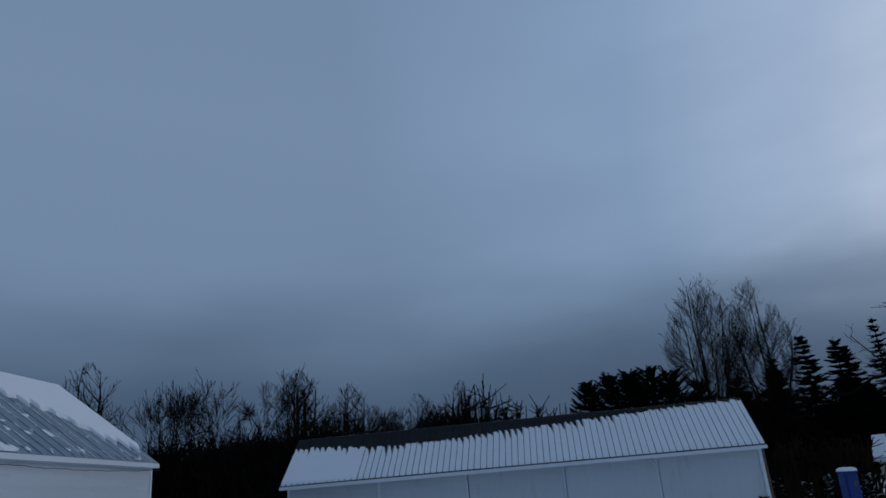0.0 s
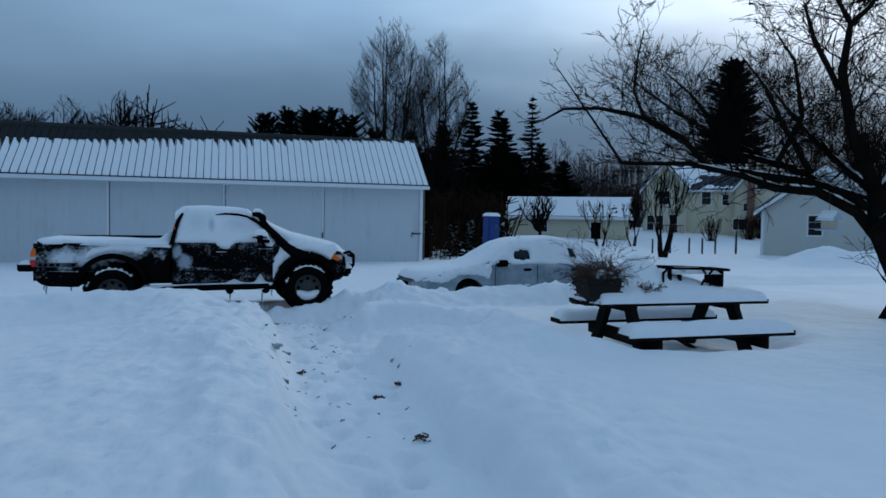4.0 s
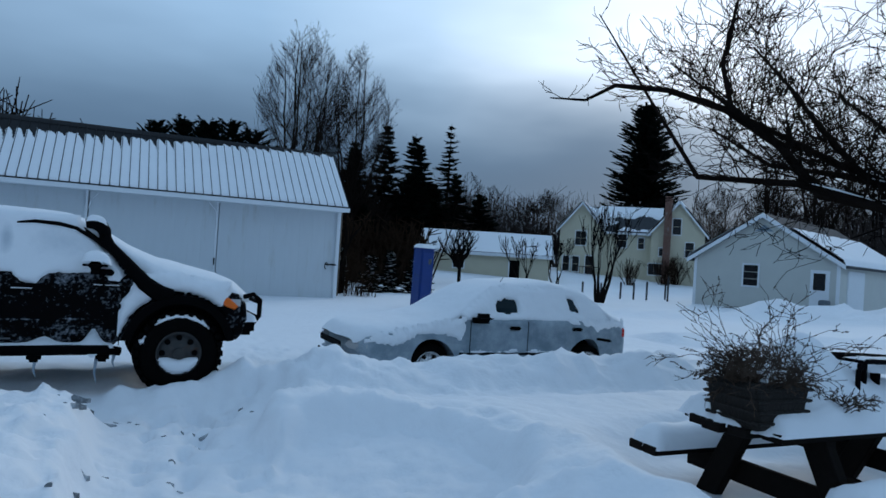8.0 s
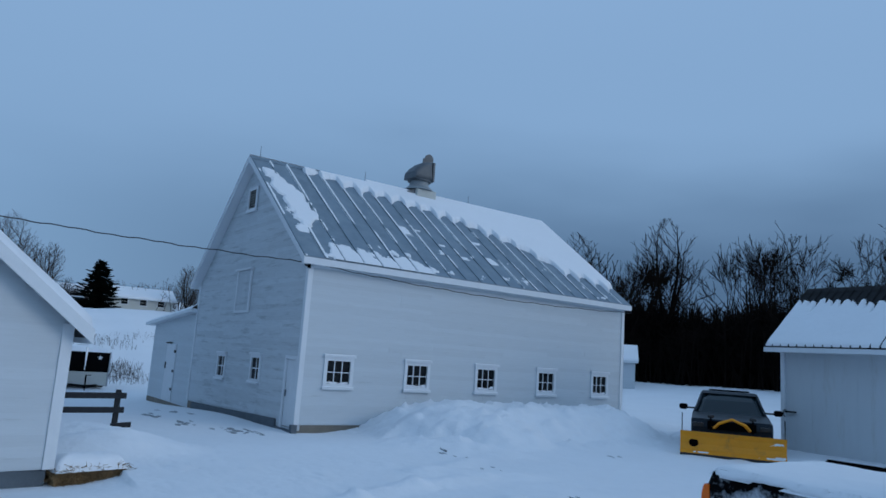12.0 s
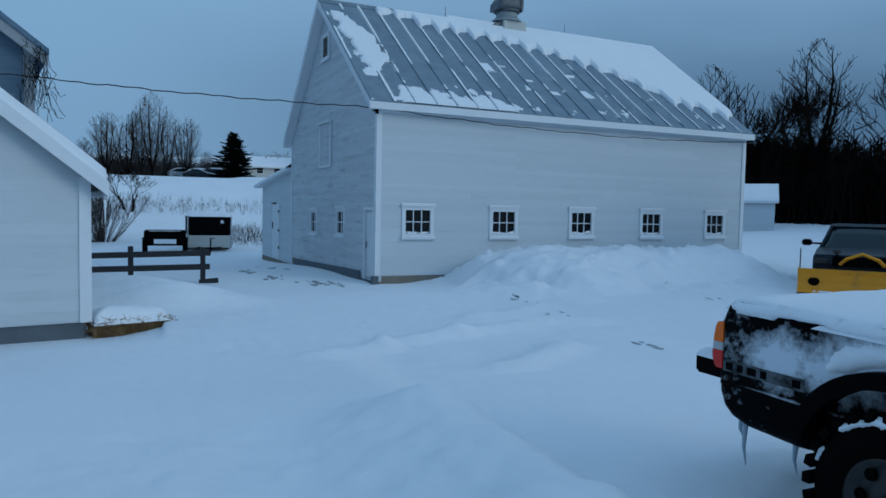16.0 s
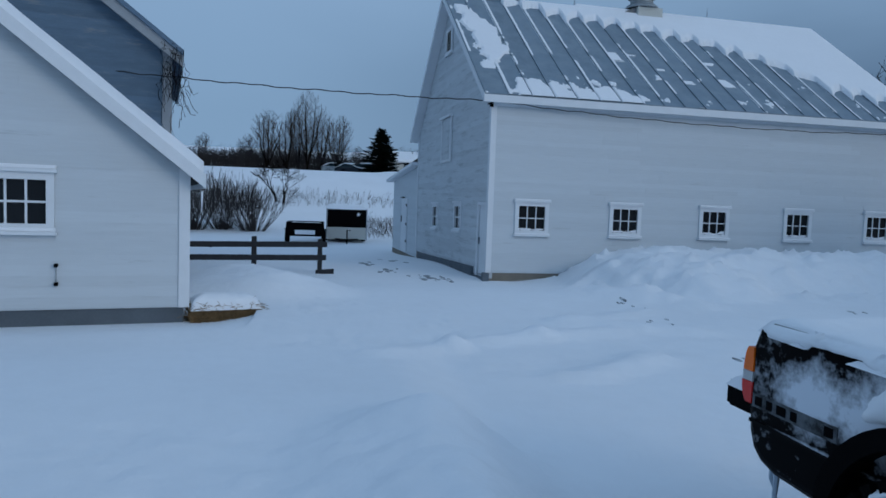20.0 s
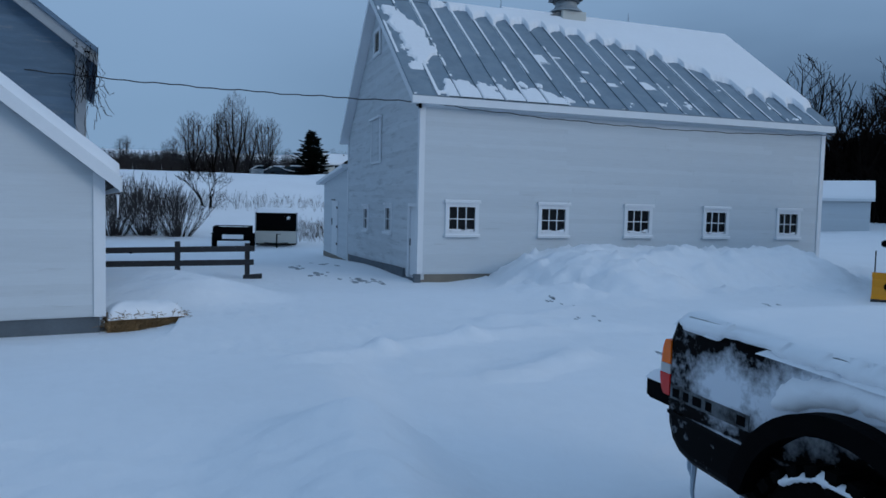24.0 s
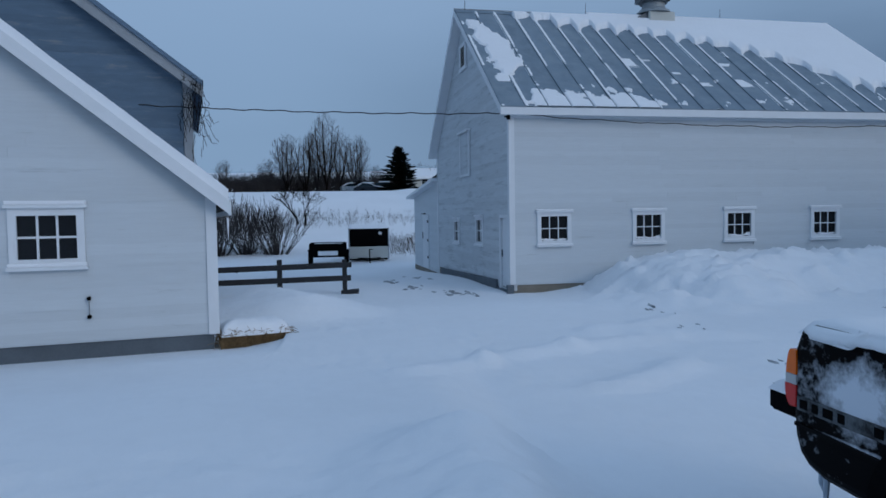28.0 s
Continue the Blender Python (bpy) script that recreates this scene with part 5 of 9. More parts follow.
def wheel(parent, m, r, w, rim_r, lugs=0, rim_mat=None, snow=True, spokes=8):
    """A wheel whose outer face looks to -y: tyre with tread lugs, dished rim, hub."""
    h = w / 2
    prof = [(rim_r, -h + 0.01), (rim_r + 0.02, -h), (r * 0.80, -h - 0.012), (r - 0.045, -h + 0.01), (r - 0.012, -h + 0.05), (r - 0.012, h - 0.05), (r - 0.045, h - 0.01), (rim_r + 0.02, h), (rim_r, h - 0.01)]
    hub = part("wheel", ring_mesh("tyre", prof), RUBBER, parent, "knobbly black off-road tyre" if lugs else "black tyre")
    hub.matrix_basis = m
    if lugs:
        bm = bmesh.new()
        for i in range(lugs):
            a = 360 * i / lugs
            for y0, y1, da in ((-h - 0.008, -h * 0.35, 0), (-h * 0.3, h * 0.3, 180 / lugs), (h * 0.35, h + 0.008, 0)):
                box(bm, (r - 0.03, y0, -math.pi * r / lugs * 0.55), (r + 0.012, y1, math.pi * r / lugs * 0.55), Matrix.Rotation(radians(a + da), 4, "Y"))
        part("tread", bm, RUBBER, hub)
    rim = ring_mesh("rim", [(rim_r, -h + 0.015), (rim_r - 0.02, -h + 0.02), (rim_r - 0.045, -h + 0.07), (rim_r * 0.55, -h + 0.06), (rim_r * 0.30, -h + 0.03), (0.02, -h + 0.03), (0.02, -h + 0.12), (rim_r, -h + 0.13)], 32)
    part("rim", rim, rim_mat or STEEL, hub, "dirty steel rim")
    for i in range(spokes):
        a = 2 * math.pi * i / spokes
        part("rim_hole", cylbm((rim_r * 0.70 * math.cos(a), -h + 0.048, rim_r * 0.70 * math.sin(a)), (rim_r * 0.70 * math.cos(a), -h + 0.08, rim_r * 0.70 * math.sin(a)), rim_r * 0.13, None, 10), BLACK_PLASTIC, hub)
    part("hub_cap", cylbm((0, -h - 0.01, 0), (0, -h + 0.06, 0), rim_r * 0.26, None, 14), rim_mat or STEEL, hub)
    if snow:
        disc = [(rim_r * 0.95 * math.cos(radians(a)), rim_r * 0.95 * math.sin(radians(a))) for a in range(195, 346, 15)]
        snow_patch(hub, disc, lambda a, b, q: (a, -h + 0.03 - q, b), 0.05, 0.06, 0.02, 0.01, 3, name="rim_snow")
    return hub


def lerp_rows(rows, x, blur=0.07):
    """Rows of (x, a, b, ...) in rising x, read at x and blurred a little."""
    out = [0.0] * (len(rows[0]) - 1)
    for d in (-1, -0.5, 0, 0.5, 1):
        q = min(rows[-1][0], max(rows[0][0], x + d * blur))
        for p, r in zip(rows, rows[1:]):
            if q <= r[0]:
                t = (q - p[0]) / (r[0] - p[0])
                for i in range(len(out)):
                    out[i] += (p[i + 1] + (r[i + 1] - p[i + 1]) * t) / 5
                break
    return out


def drape(parent, rows, name="snow_blanket", label="", seed=0, step=0.05, lump=0.012, bulge=0.62, cross=26):
    """One soft sheet of snow over a vehicle: rows of (x, top, half width, fall at the edges)."""
    rows = sorted(rows)
    x0, x1 = rows[0][0], rows[-1][0]
    nu = int((x1 - x0) / step)

    def fn(a, b):
        x = x0 + (x1 - x0) * a
        z, w, drop = lerp_rows(rows, x)
        th = radians(-92 + 184 * b)
        s, c = math.sin(th), math.cos(th)
        y = w * math.copysign(abs(s) ** bulge, s)
        e = abs(s) ** 6
        y += e * 0.02 * fbm(x * 4, seed + 3.1, s)
        return (x, y, z - drop * (1 - math.copysign(abs(c) ** bulge, c)) + lump * fbm(x * 2.2, y * 2.2, seed) + e * 0.03 * fbm(x * 5 + 9, s, seed))
    return part(name, grid_mesh(name, nu, cross, fn), SNOW, parent, label)


def build_pickup():
    s = thing("pickup_truck", pose(0.01, 8.93, 0.155, 0, 0, 2.2), "lifted black pickup truck caked with snow, parked in the yard", "pickup truck")
    hw, R = 0.83, 0.40
    WX, RX, FZ, RZ = 1.52, -1.41, 0.43, 0.40
    # bed with rounded rear corners
    bed_o = [(-0.60, 0.56), (-0.60, 1.15), (-2.38, 1.19), (-2.435, 1.17), (-2.48, 1.07), (-2.475, 0.98), (-2.485, 0.76), (-2.475, 0.66), (-2.44, 0.58), (-2.38, 0.53), (-2.28, 0.50), (-1.94, 0.485)] + arc(RX, 0.45, 0.47, 175, 8, 14) + [(-0.90, 0.52), (-0.64, 0.53)]
    bed = part("bed", loft_sides(bed_o, hw, 0.06), BED_BLACK, s, "black bed side under wind-blown snow")
    part("bed_rail", bev(boxbm((-2.36, hw - 0.06, 1.16), (-0.64, hw - 0.005, 1.235)), 0.015, 2), BLACK_PLASTIC, bed, "black far bed rail")
    part("body_crease", prismbm([(-2.44, 0.715), (-1.92, 0.705), (-1.92, 0.718), (-2.44, 0.732)], "y", -hw - 0.010, -hw + 0.01), BLACK_PAINT, bed)
    # cab lower body, bonnet and wings
    cab_o = [(-0.575, 0.50), (0.94, 0.50), (1.01, 0.56)] + arc(WX, 0.47, 0.49, 168, 10, 16) + [(2.08, 0.55), (2.14, 0.62), (2.18, 0.74), (2.16, 0.92), (2.08, 1.02), (1.80, 1.10), (1.30, 1.17), (-0.575, 1.18)]
    part("cab_body", loft_sides(cab_o, hw, 0.07), CAB_BLACK, s, "black doors and wings dusted with snow")
    part("glasshouse", cabin((-0.575, 1.22, 1.13), (-0.44, 0.62, 1.62), 0.79, 0.62), CAR_GLASS, s)
    part("roof", loft_sides([(-0.48, 1.54), (0.52, 1.56), (0.60, 1.58), (0.50, 1.645), (-0.38, 1.645), (-0.48, 1.60)], 0.64, 0.06), BLACK_PAINT, s)
    for sy in (-1, 1):
        for nm, pts, r in (("rear_pillar", [(-0.58, sy * 0.81, 1.14), (-0.535, sy * 0.76, 1.34), (-0.49, sy * 0.71, 1.50), (-0.42, sy * 0.675, 1.62)], [0.035, 0.032, 0.03, 0.02]),
                           ("windscreen_pillar", [(1.16, sy * 0.80, 1.14), (0.86, sy * 0.72, 1.40), (0.58, sy * 0.65, 1.60)], 0.03)):
            part(nm, pipebm(pts, r, 6), BLACK_PLASTIC, s)
    part("door_frame", pipebm([(0.08, -0.705, 1.605), (0.22, -0.71, 1.625), (0.42, -0.71, 1.615), (0.56, -0.715, 1.585), (0.68, -0.735, 1.515), (0.80, -0.765, 1.44)], [0.008, 0.016, 0.019, 0.017, 0.019, 0.016], 7), BLACK_PLASTIC, s, "bare black door frame edge")
    # doors: seams, handle, mirror, emblem bars
    for x in (0.02, 0.98):
        part("door_seam", boxbm((x - 0.004, -hw - 0.003, 0.50), (x + 0.004, -hw + 0.01, 1.13)), BLACK_PLASTIC, s)
    part("door_handle", bev(boxbm((0.07, -hw - 0.045, 1.02), (0.25, -hw + 0.01, 1.06)), 0.010, 2), BLACK_PLASTIC, s, "black door handle")
    part("handle_trim", bev(boxbm((0.075, -hw - 0.050, 1.012), (0.245, -hw - 0.02, 1.026)), 0.005), CHROME, s, "chrome lower edge of the handle")
    for x, w in ((0.83, 0.13), (0.73, 0.08)):
        part("emblem", bev(boxbm((x, -hw - 0.007, 1.062), (x + w, -hw + 0.005, 1.076)), 0.003), CHROME, s, "chrome emblem bar")
    part("door_badge", boxbm((0.02, -hw - 0.004, 0.555), (0.10, -hw + 0.004, 0.57)), DECAL, s)
    bm = bmesh.new()
    box(bm, (0.63, -hw - 0.27, 1.175), (0.84, -hw - 0.07, 1.335))
    bev(bm, 0.07, 3)
    mir = part("mirror", bm, BLACK_PLASTIC, s, "black door mirror")
    part("mirror_stalk", boxbm((0.76, -hw - 0.1, 1.16), (0.90, -hw + 0.05, 1.22), 0.02), BLACK_PLASTIC, mir)
    snow_patch(mir, [(0.63, -hw - 0.26), (0.86, -hw - 0.26), (0.86, -hw - 0.02), (0.63, -hw - 0.02)], lambda a, b, h: (a, b, 1.315 + h - 0.35 * max(0.0, a - 0.78)), 0.075, 0.11, 0.02, 0.01, 5)
    snow_patch(s, [(0.84, 1.10), (0.96, 1.08), (1.0, 1.16), (0.88, 1.30), (0.80, 1.38), (0.80, 1.24)], lambda a, b, h: (a, -hw + 0.03 - h, b), 0.05, 0.07, 0.02, 0.01, 11, name="mirror_drift")
    part("side_marker", bev(boxbm((-0.555, -0.80, 1.37), (-0.53, -0.74, 1.42)), 0.006), ORANGE_LENS, s, "small amber side marker")
    # snorkel
    pts = [(1.42, -hw - 0.01, 0.98), (1.30, -hw - 0.03, 1.01), (1.17, -hw - 0.035, 1.10), (1.02, -hw - 0.01, 1.27), (0.86, -0.78, 1.43), (0.815, -0.75, 1.50), (0.80, -0.745, 1.56)]
    sn = part("snorkel", pipebm(pts, [0.075, 0.085, 0.075, 0.055, 0.05, 0.052, 0.055], 12), BLACK_PLASTIC, s, "black raised air intake", True)
    part("snorkel_head", pipebm([(0.81, -0.745, 1.50), (0.80, -0.745, 1.57), (0.76, -0.745, 1.625), (0.69, -0.745, 1.645), (0.635, -0.745, 1.635)], [0.052, 0.06, 0.065, 0.058, 0.045], 12), BLACK_PLASTIC, sn, smooth=True)
    snow_patch(sn, [(0.64, -0.80), (0.81, -0.80), (0.81, -0.69), (0.64, -0.69)], lambda a, b, h: (a, b, 1.685 + h - 3.0 * (a - 0.70) ** 2), 0.04, 0.06, 0.015, 0.008, 9)
    # flares, wheels
    for sy in (-1, 1):
        for x, r in ((WX, 0.485), (RX, 0.485)):
            o = [(x + (r + 0.04) * math.cos(radians(a)), 0.47 + (r + 0.04) * math.sin(radians(a))) for a in range(10, 171, 8)]
            inner = [(x + (r - 0.04) * math.cos(radians(a)), 0.47 + (r - 0.04) * math.sin(radians(a))) for a in range(170, 9, -8)]
            part("fender_flare", prismbm(o + inner, "y", sy * (hw - 0.05), sy * (hw + 0.085), 0.012), BLACK_PLASTIC, s, "black fender flare")
    for x, cz in ((WX, FZ), (RX, RZ)):
        wheel(s, pose(x, -0.78, cz), R, 0.26, 0.215, 28)
        wheel(s, pose(x, 0.78, cz, 0, 0, 180), R, 0.26, 0.215, 28, snow=False)
        for a0, a1, k in ((40, 132, 0.030), (150, 168, 0.02)):
            band = [(x + (R - 0.05) * math.cos(radians(a)), cz + (R - 0.05) * math.sin(radians(a))) for a in range(a0, a1, 6)] + [(x + (R - 0.05 + k) * math.cos(radians(a)), cz + (R - 0.05 + k) * math.sin(radians(a))) for a in range(a1 - 3, a0 - 1, -6)]
            snow_patch(s, band, lambda a, b, h: (a, -0.912 - h, b), 0.012, 0.02, 0.012, 0.014, 4, name="tyre_snow")
    part("wheel_well", boxbm((WX - 0.44, -hw + 0.10, 0.50), (WX + 0.44, hw - 0.10, 0.94)), BLACK_PLASTIC, s)
    part("axle", cylbm((WX, -0.7, FZ), (WX, 0.7, FZ), 0.06), BLACK_PLASTIC, s)
    part("axle", cylbm((RX, -0.7, RZ), (RX, 0.7, RZ), 0.07), BLACK_PLASTIC, s)
    for y in (-0.5, 0.38):
        part("frame_rail", boxbm((-2.4, y, 0.50), (2.05, y + 0.12, 0.62)), BLACK_PLASTIC, s)
    # side step with humps of snow, hanging brackets
    st = part("side_step", pipebm([(-1.02, -hw - 0.01, 0.44), (-0.3, -hw - 0.015, 0.452), (0.55, -hw - 0.015, 0.462), (0.88, -hw - 0.005, 0.462), (1.0, -hw + 0.03, 0.44)], [0.03, 0.048, 0.05, 0.05, 0.04], 10), BLACK_PLASTIC, s, "black side step", True)
    for x in (0.30, 0.86):
        part("step_bracket", bev(boxbm((x - 0.07, -hw - 0.02, 0.345), (x + 0.05, -hw + 0.10, 0.44)), 0.025, 2), BLACK_PLASTIC, st)
    snow_patch(st, [(-1.0, -hw - 0.035), (0.94, -hw - 0.035), (0.94, -hw + 0.02), (-1.0, -hw + 0.02)], lambda a, b, h: (a, b, 0.480 + 0.02 * smooth01(-1, 0.6, a) + h * (1 + 2.0 * math.exp(-((a - 0.36) / 0.09) ** 2) + 4.6 * math.exp(-((a - 0.76) / 0.06) ** 2))), 0.030, 0.04, 0.025, 0.008, 6, name="step_snow")
    # front: lamps, grille bar, bumper
    for y0, y1 in ((-hw - 0.005, -0.55), (0.55, hw + 0.005)):
        part("headlamp", bev(boxbm((1.92, y0, 0.87), (2.12, y1, 1.0)), 0.03, 2), CLEAR_LENS, s)
    part("indicator", prismbm([(1.86, 1.01), (1.97, 0.985), (2.07, 0.90), (2.03, 0.865), (1.93, 0.90)], "y", -hw - 0.022, -hw + 0.03, 0.008), ORANGE_LENS, s, "amber corner lamp")
    part("grille", boxbm((2.10, -0.55, 0.76), (2.20, 0.55, 1.0), 0.02), BLACK_PLASTIC, s)
    part("front_bumper", bev(boxbm((2.02, -0.80, 0.60), (2.26, 0.80, 0.76)), 0.04, 2), BLACK_PLASTIC, s, "black steel bumper")
    for y in (-0.72, 0.72):
        part("brush_bar", pipebm([(2.22, y, 0.68), (2.31, y, 0.80), (2.31, y, 0.96), (2.24, y, 1.02), (2.14, y, 0.99)], 0.026, 8), BLACK_PLASTIC, s, "black tubular brush guard")
    part("brush_bar", pipebm([(2.31, -0.62, 0.94), (2.31, 0.62, 0.94)], 0.026, 8), BLACK_PLASTIC, s)
    part("brush_bar", pipebm([(2.30, -0.62, 0.78), (2.30, 0.62, 0.78)], 0.022, 8), BLACK_PLASTIC, s)
    # rear: stacked lamps, tailgate, bumper, worn decal
    for sy in (-1, 1):
        def lens(z0, z1, out):
            zs = [z0 + (z1 - z0) * k / 8 for k in range(9)]
            edge = [(-2.46 - 0.012 - out * math.sqrt(max(0.0, 1 - ((z - 0.90) / (0.17 if z > 0.90 else 0.105)) ** 2)), z) for z in zs]
            return prismbm([(-2.44, z0)] + edge + [(-2.44, z1)], "y", *sorted((sy * (hw + 0.004), sy * (hw - 0.16))))
        lamp = part("tail_lamp", lens(0.798, 0.900, 0.045), RED_LENS, s, "stacked red, clear and amber tail lamp")
        part("reversing_lens", lens(0.902, 0.948, 0.040), CLEAR_LENS, lamp, "clear reversing lens")
        part("indicator_lens", lens(0.950, 1.066, 0.040), ORANGE_LENS, lamp, "amber indicator lens")
    part("tailgate", boxbm((-2.51, -0.66, 0.62), (-2.46, 0.66, 1.14), 0.015), SNOWY_BLACK, s, "snow-dusted black tailgate")
    bp = part("rear_bumper", bev(boxbm((-2.69, -0.80, 0.725), (-2.46, 0.80, 0.855)), 0.016, 2), BLACK_PLASTIC, s, "black rear bumper")
    part("bumper_bracket", boxbm((-2.50, -0.70, 0.58), (-2.42, 0.70, 0.74)), BLACK_PLASTIC, bp)
    dec = part("decal", boxbm((-2.43, -hw - 0.004, 0.79), (-1.90, -hw + 0.002, 0.855)), DECAL, s, "worn grey sticker with dark bars")
    for x, w in ((-2.41, 0.05), (-2.33, 0.04), (-2.26, 0.06), (-2.17, 0.04), (-1.97, 0.05)):
        part("decal_bar", boxbm((x, -hw - 0.006, 0.802), (x + w, -hw - 0.003, 0.843)), BLACK_PLASTIC, dec)
    for x, z, l in ((-2.31, 0.52, 0.25), (-2.34, 0.52, 0.09), (-1.98, 0.5, 0.16), (0.30, 0.36, 0.16), (0.80, 0.36, 0.22), (0.95, 0.40, 0.12)):
        part("icicle", pipebm([(x, -hw + 0.06, z), (x - 0.008, -hw + 0.06, z - l * 0.6), (x + 0.012, -hw + 0.06, z - l)], [0.016, 0.010, 0.003], 6), ICE, s, "hanging icicle")

    # snow: one blanket from roof to nose, side glass, wing, bed, bumpers
    drape(s, [(-0.54, 1.60, 0.58, 0.10), (-0.50, 1.70, 0.64, 0.14), (-0.42, 1.745, 0.66, 0.15), (0.0, 1.765, 0.675, 0.16), (0.45, 1.745, 0.675, 0.16), (0.62, 1.70, 0.68, 0.15), (0.80, 1.60, 0.70, 0.15), (1.06, 1.44, 0.76, 0.16), (1.30, 1.345, 0.82, 0.19), (1.55, 1.29, 0.835, 0.21), (1.86, 1.22, 0.83, 0.22), (2.05, 1.16, 0.78, 0.18), (2.16, 1.08, 0.70, 0.12), (2.21, 0.99, 0.62, 0.06)], label="thick rounded snow over cab roof, windscreen and bonnet", seed=1)

    def side_y(z):
        return -(0.79 - (0.79 - 0.63) * min(1.0, max(0.0, (z - 1.13) / 0.5)) ** 0.9) - 0.03
    snow_patch(s, [(-0.53, 1.16), (-0.47, 1.48), (-0.42, 1.62), (-0.34, 1.70), (0.55, 1.70), (0.66, 1.56), (0.98, 1.20), (0.80, 1.175), (0.40, 1.16), (0.32, 1.12), (0.28, 1.05), (0.14, 1.065), (0.06, 1.155)], lambda a, b, h: (a, side_y(b) - h + 0.015, b), 0.055, 0.10, 0.025, 0.012, 2, 0.2, name="window_snow", label="snow caked over the side windows", material=GLAZED_SNOW)
    snow_patch(s, [(2.0, 1.12), (1.3, 1.22), (1.10, 1.16), (1.04, 1.02), (0.975, 0.92), (0.945, 0.76), (0.95, 0.58)] + [(WX + 0.55 * math.cos(radians(a)), 0.47 + 0.55 * math.sin(radians(a))) for a in range(168, 39, -12)] + [(1.97, 0.99)], lambda a, b, h: (a, -hw - h + 0.008, b), 0.05, 0.10, 0.022, 0.02, 5, 0.3, name="wing_snow", label="snow draped over the front wing")
    snow_patch(s, [(-2.44, -hw + 0.03), (-0.60, -hw - 0.005), (-0.60, hw - 0.03), (-2.44, hw - 0.07)], lambda a, b, h: (a, b, 1.108 - 0.03 * a + h - 0.02 * smooth01(0.62, 0.84, abs(b)) + 0.16 * math.exp(-((a + 0.60) / 0.14) ** 2) * smooth01(0.78, 0.4, abs(b))), 0.05, 0.12, 0.045, 0.02, 6, 0.25, label="snow filling the bed")
    snow_patch(s, [(-2.40, 1.19), (-0.62, 1.16), (-0.62, 1.13), (-0.9, 1.10), (-1.75, 1.12), (-1.9, 1.145), (-2.15, 1.15), (-2.3, 1.12), (-2.40, 1.15)], lambda a, b, h: (a, -hw - h + 0.008, b), 0.03, 0.05, 0.018, 0.02, 7, 0.3, name="rail_snow", label="snow lip hanging over the bed rail")
    snow_patch(s, [(-1.84, 0.90), (-1.72, 1.04), (-1.50, 1.13), (-0.98, 1.13), (-0.88, 1.05), (-1.0, 0.985), (-1.4, 1.01), (-1.66, 0.95)], lambda a, b, h: (a, -hw - h + 0.010, b), 0.045, 0.14, 0.018, 0.03, 7, 0.3, name="drift_snow", label="snow draped over the rear wheel arch")
    snow_patch(s, [(-2.67, -0.8), (-2.48, -0.8), (-2.48, 0.8), (-2.67, 0.8)], lambda a, b, h: (a, b, 0.85 + h), 0.035, 0.05, 0.03, 0.01, 2, name="bumper_snow")
    snow_patch(s, [(2.05, -0.8), (2.26, -0.8), (2.26, 0.8), (2.05, 0.8)], lambda a, b, h: (a, b, 0.76 + h), 0.07, 0.07, 0.03, 0.02, 4, 0.5, name="bumper_snow")


build_pickup()


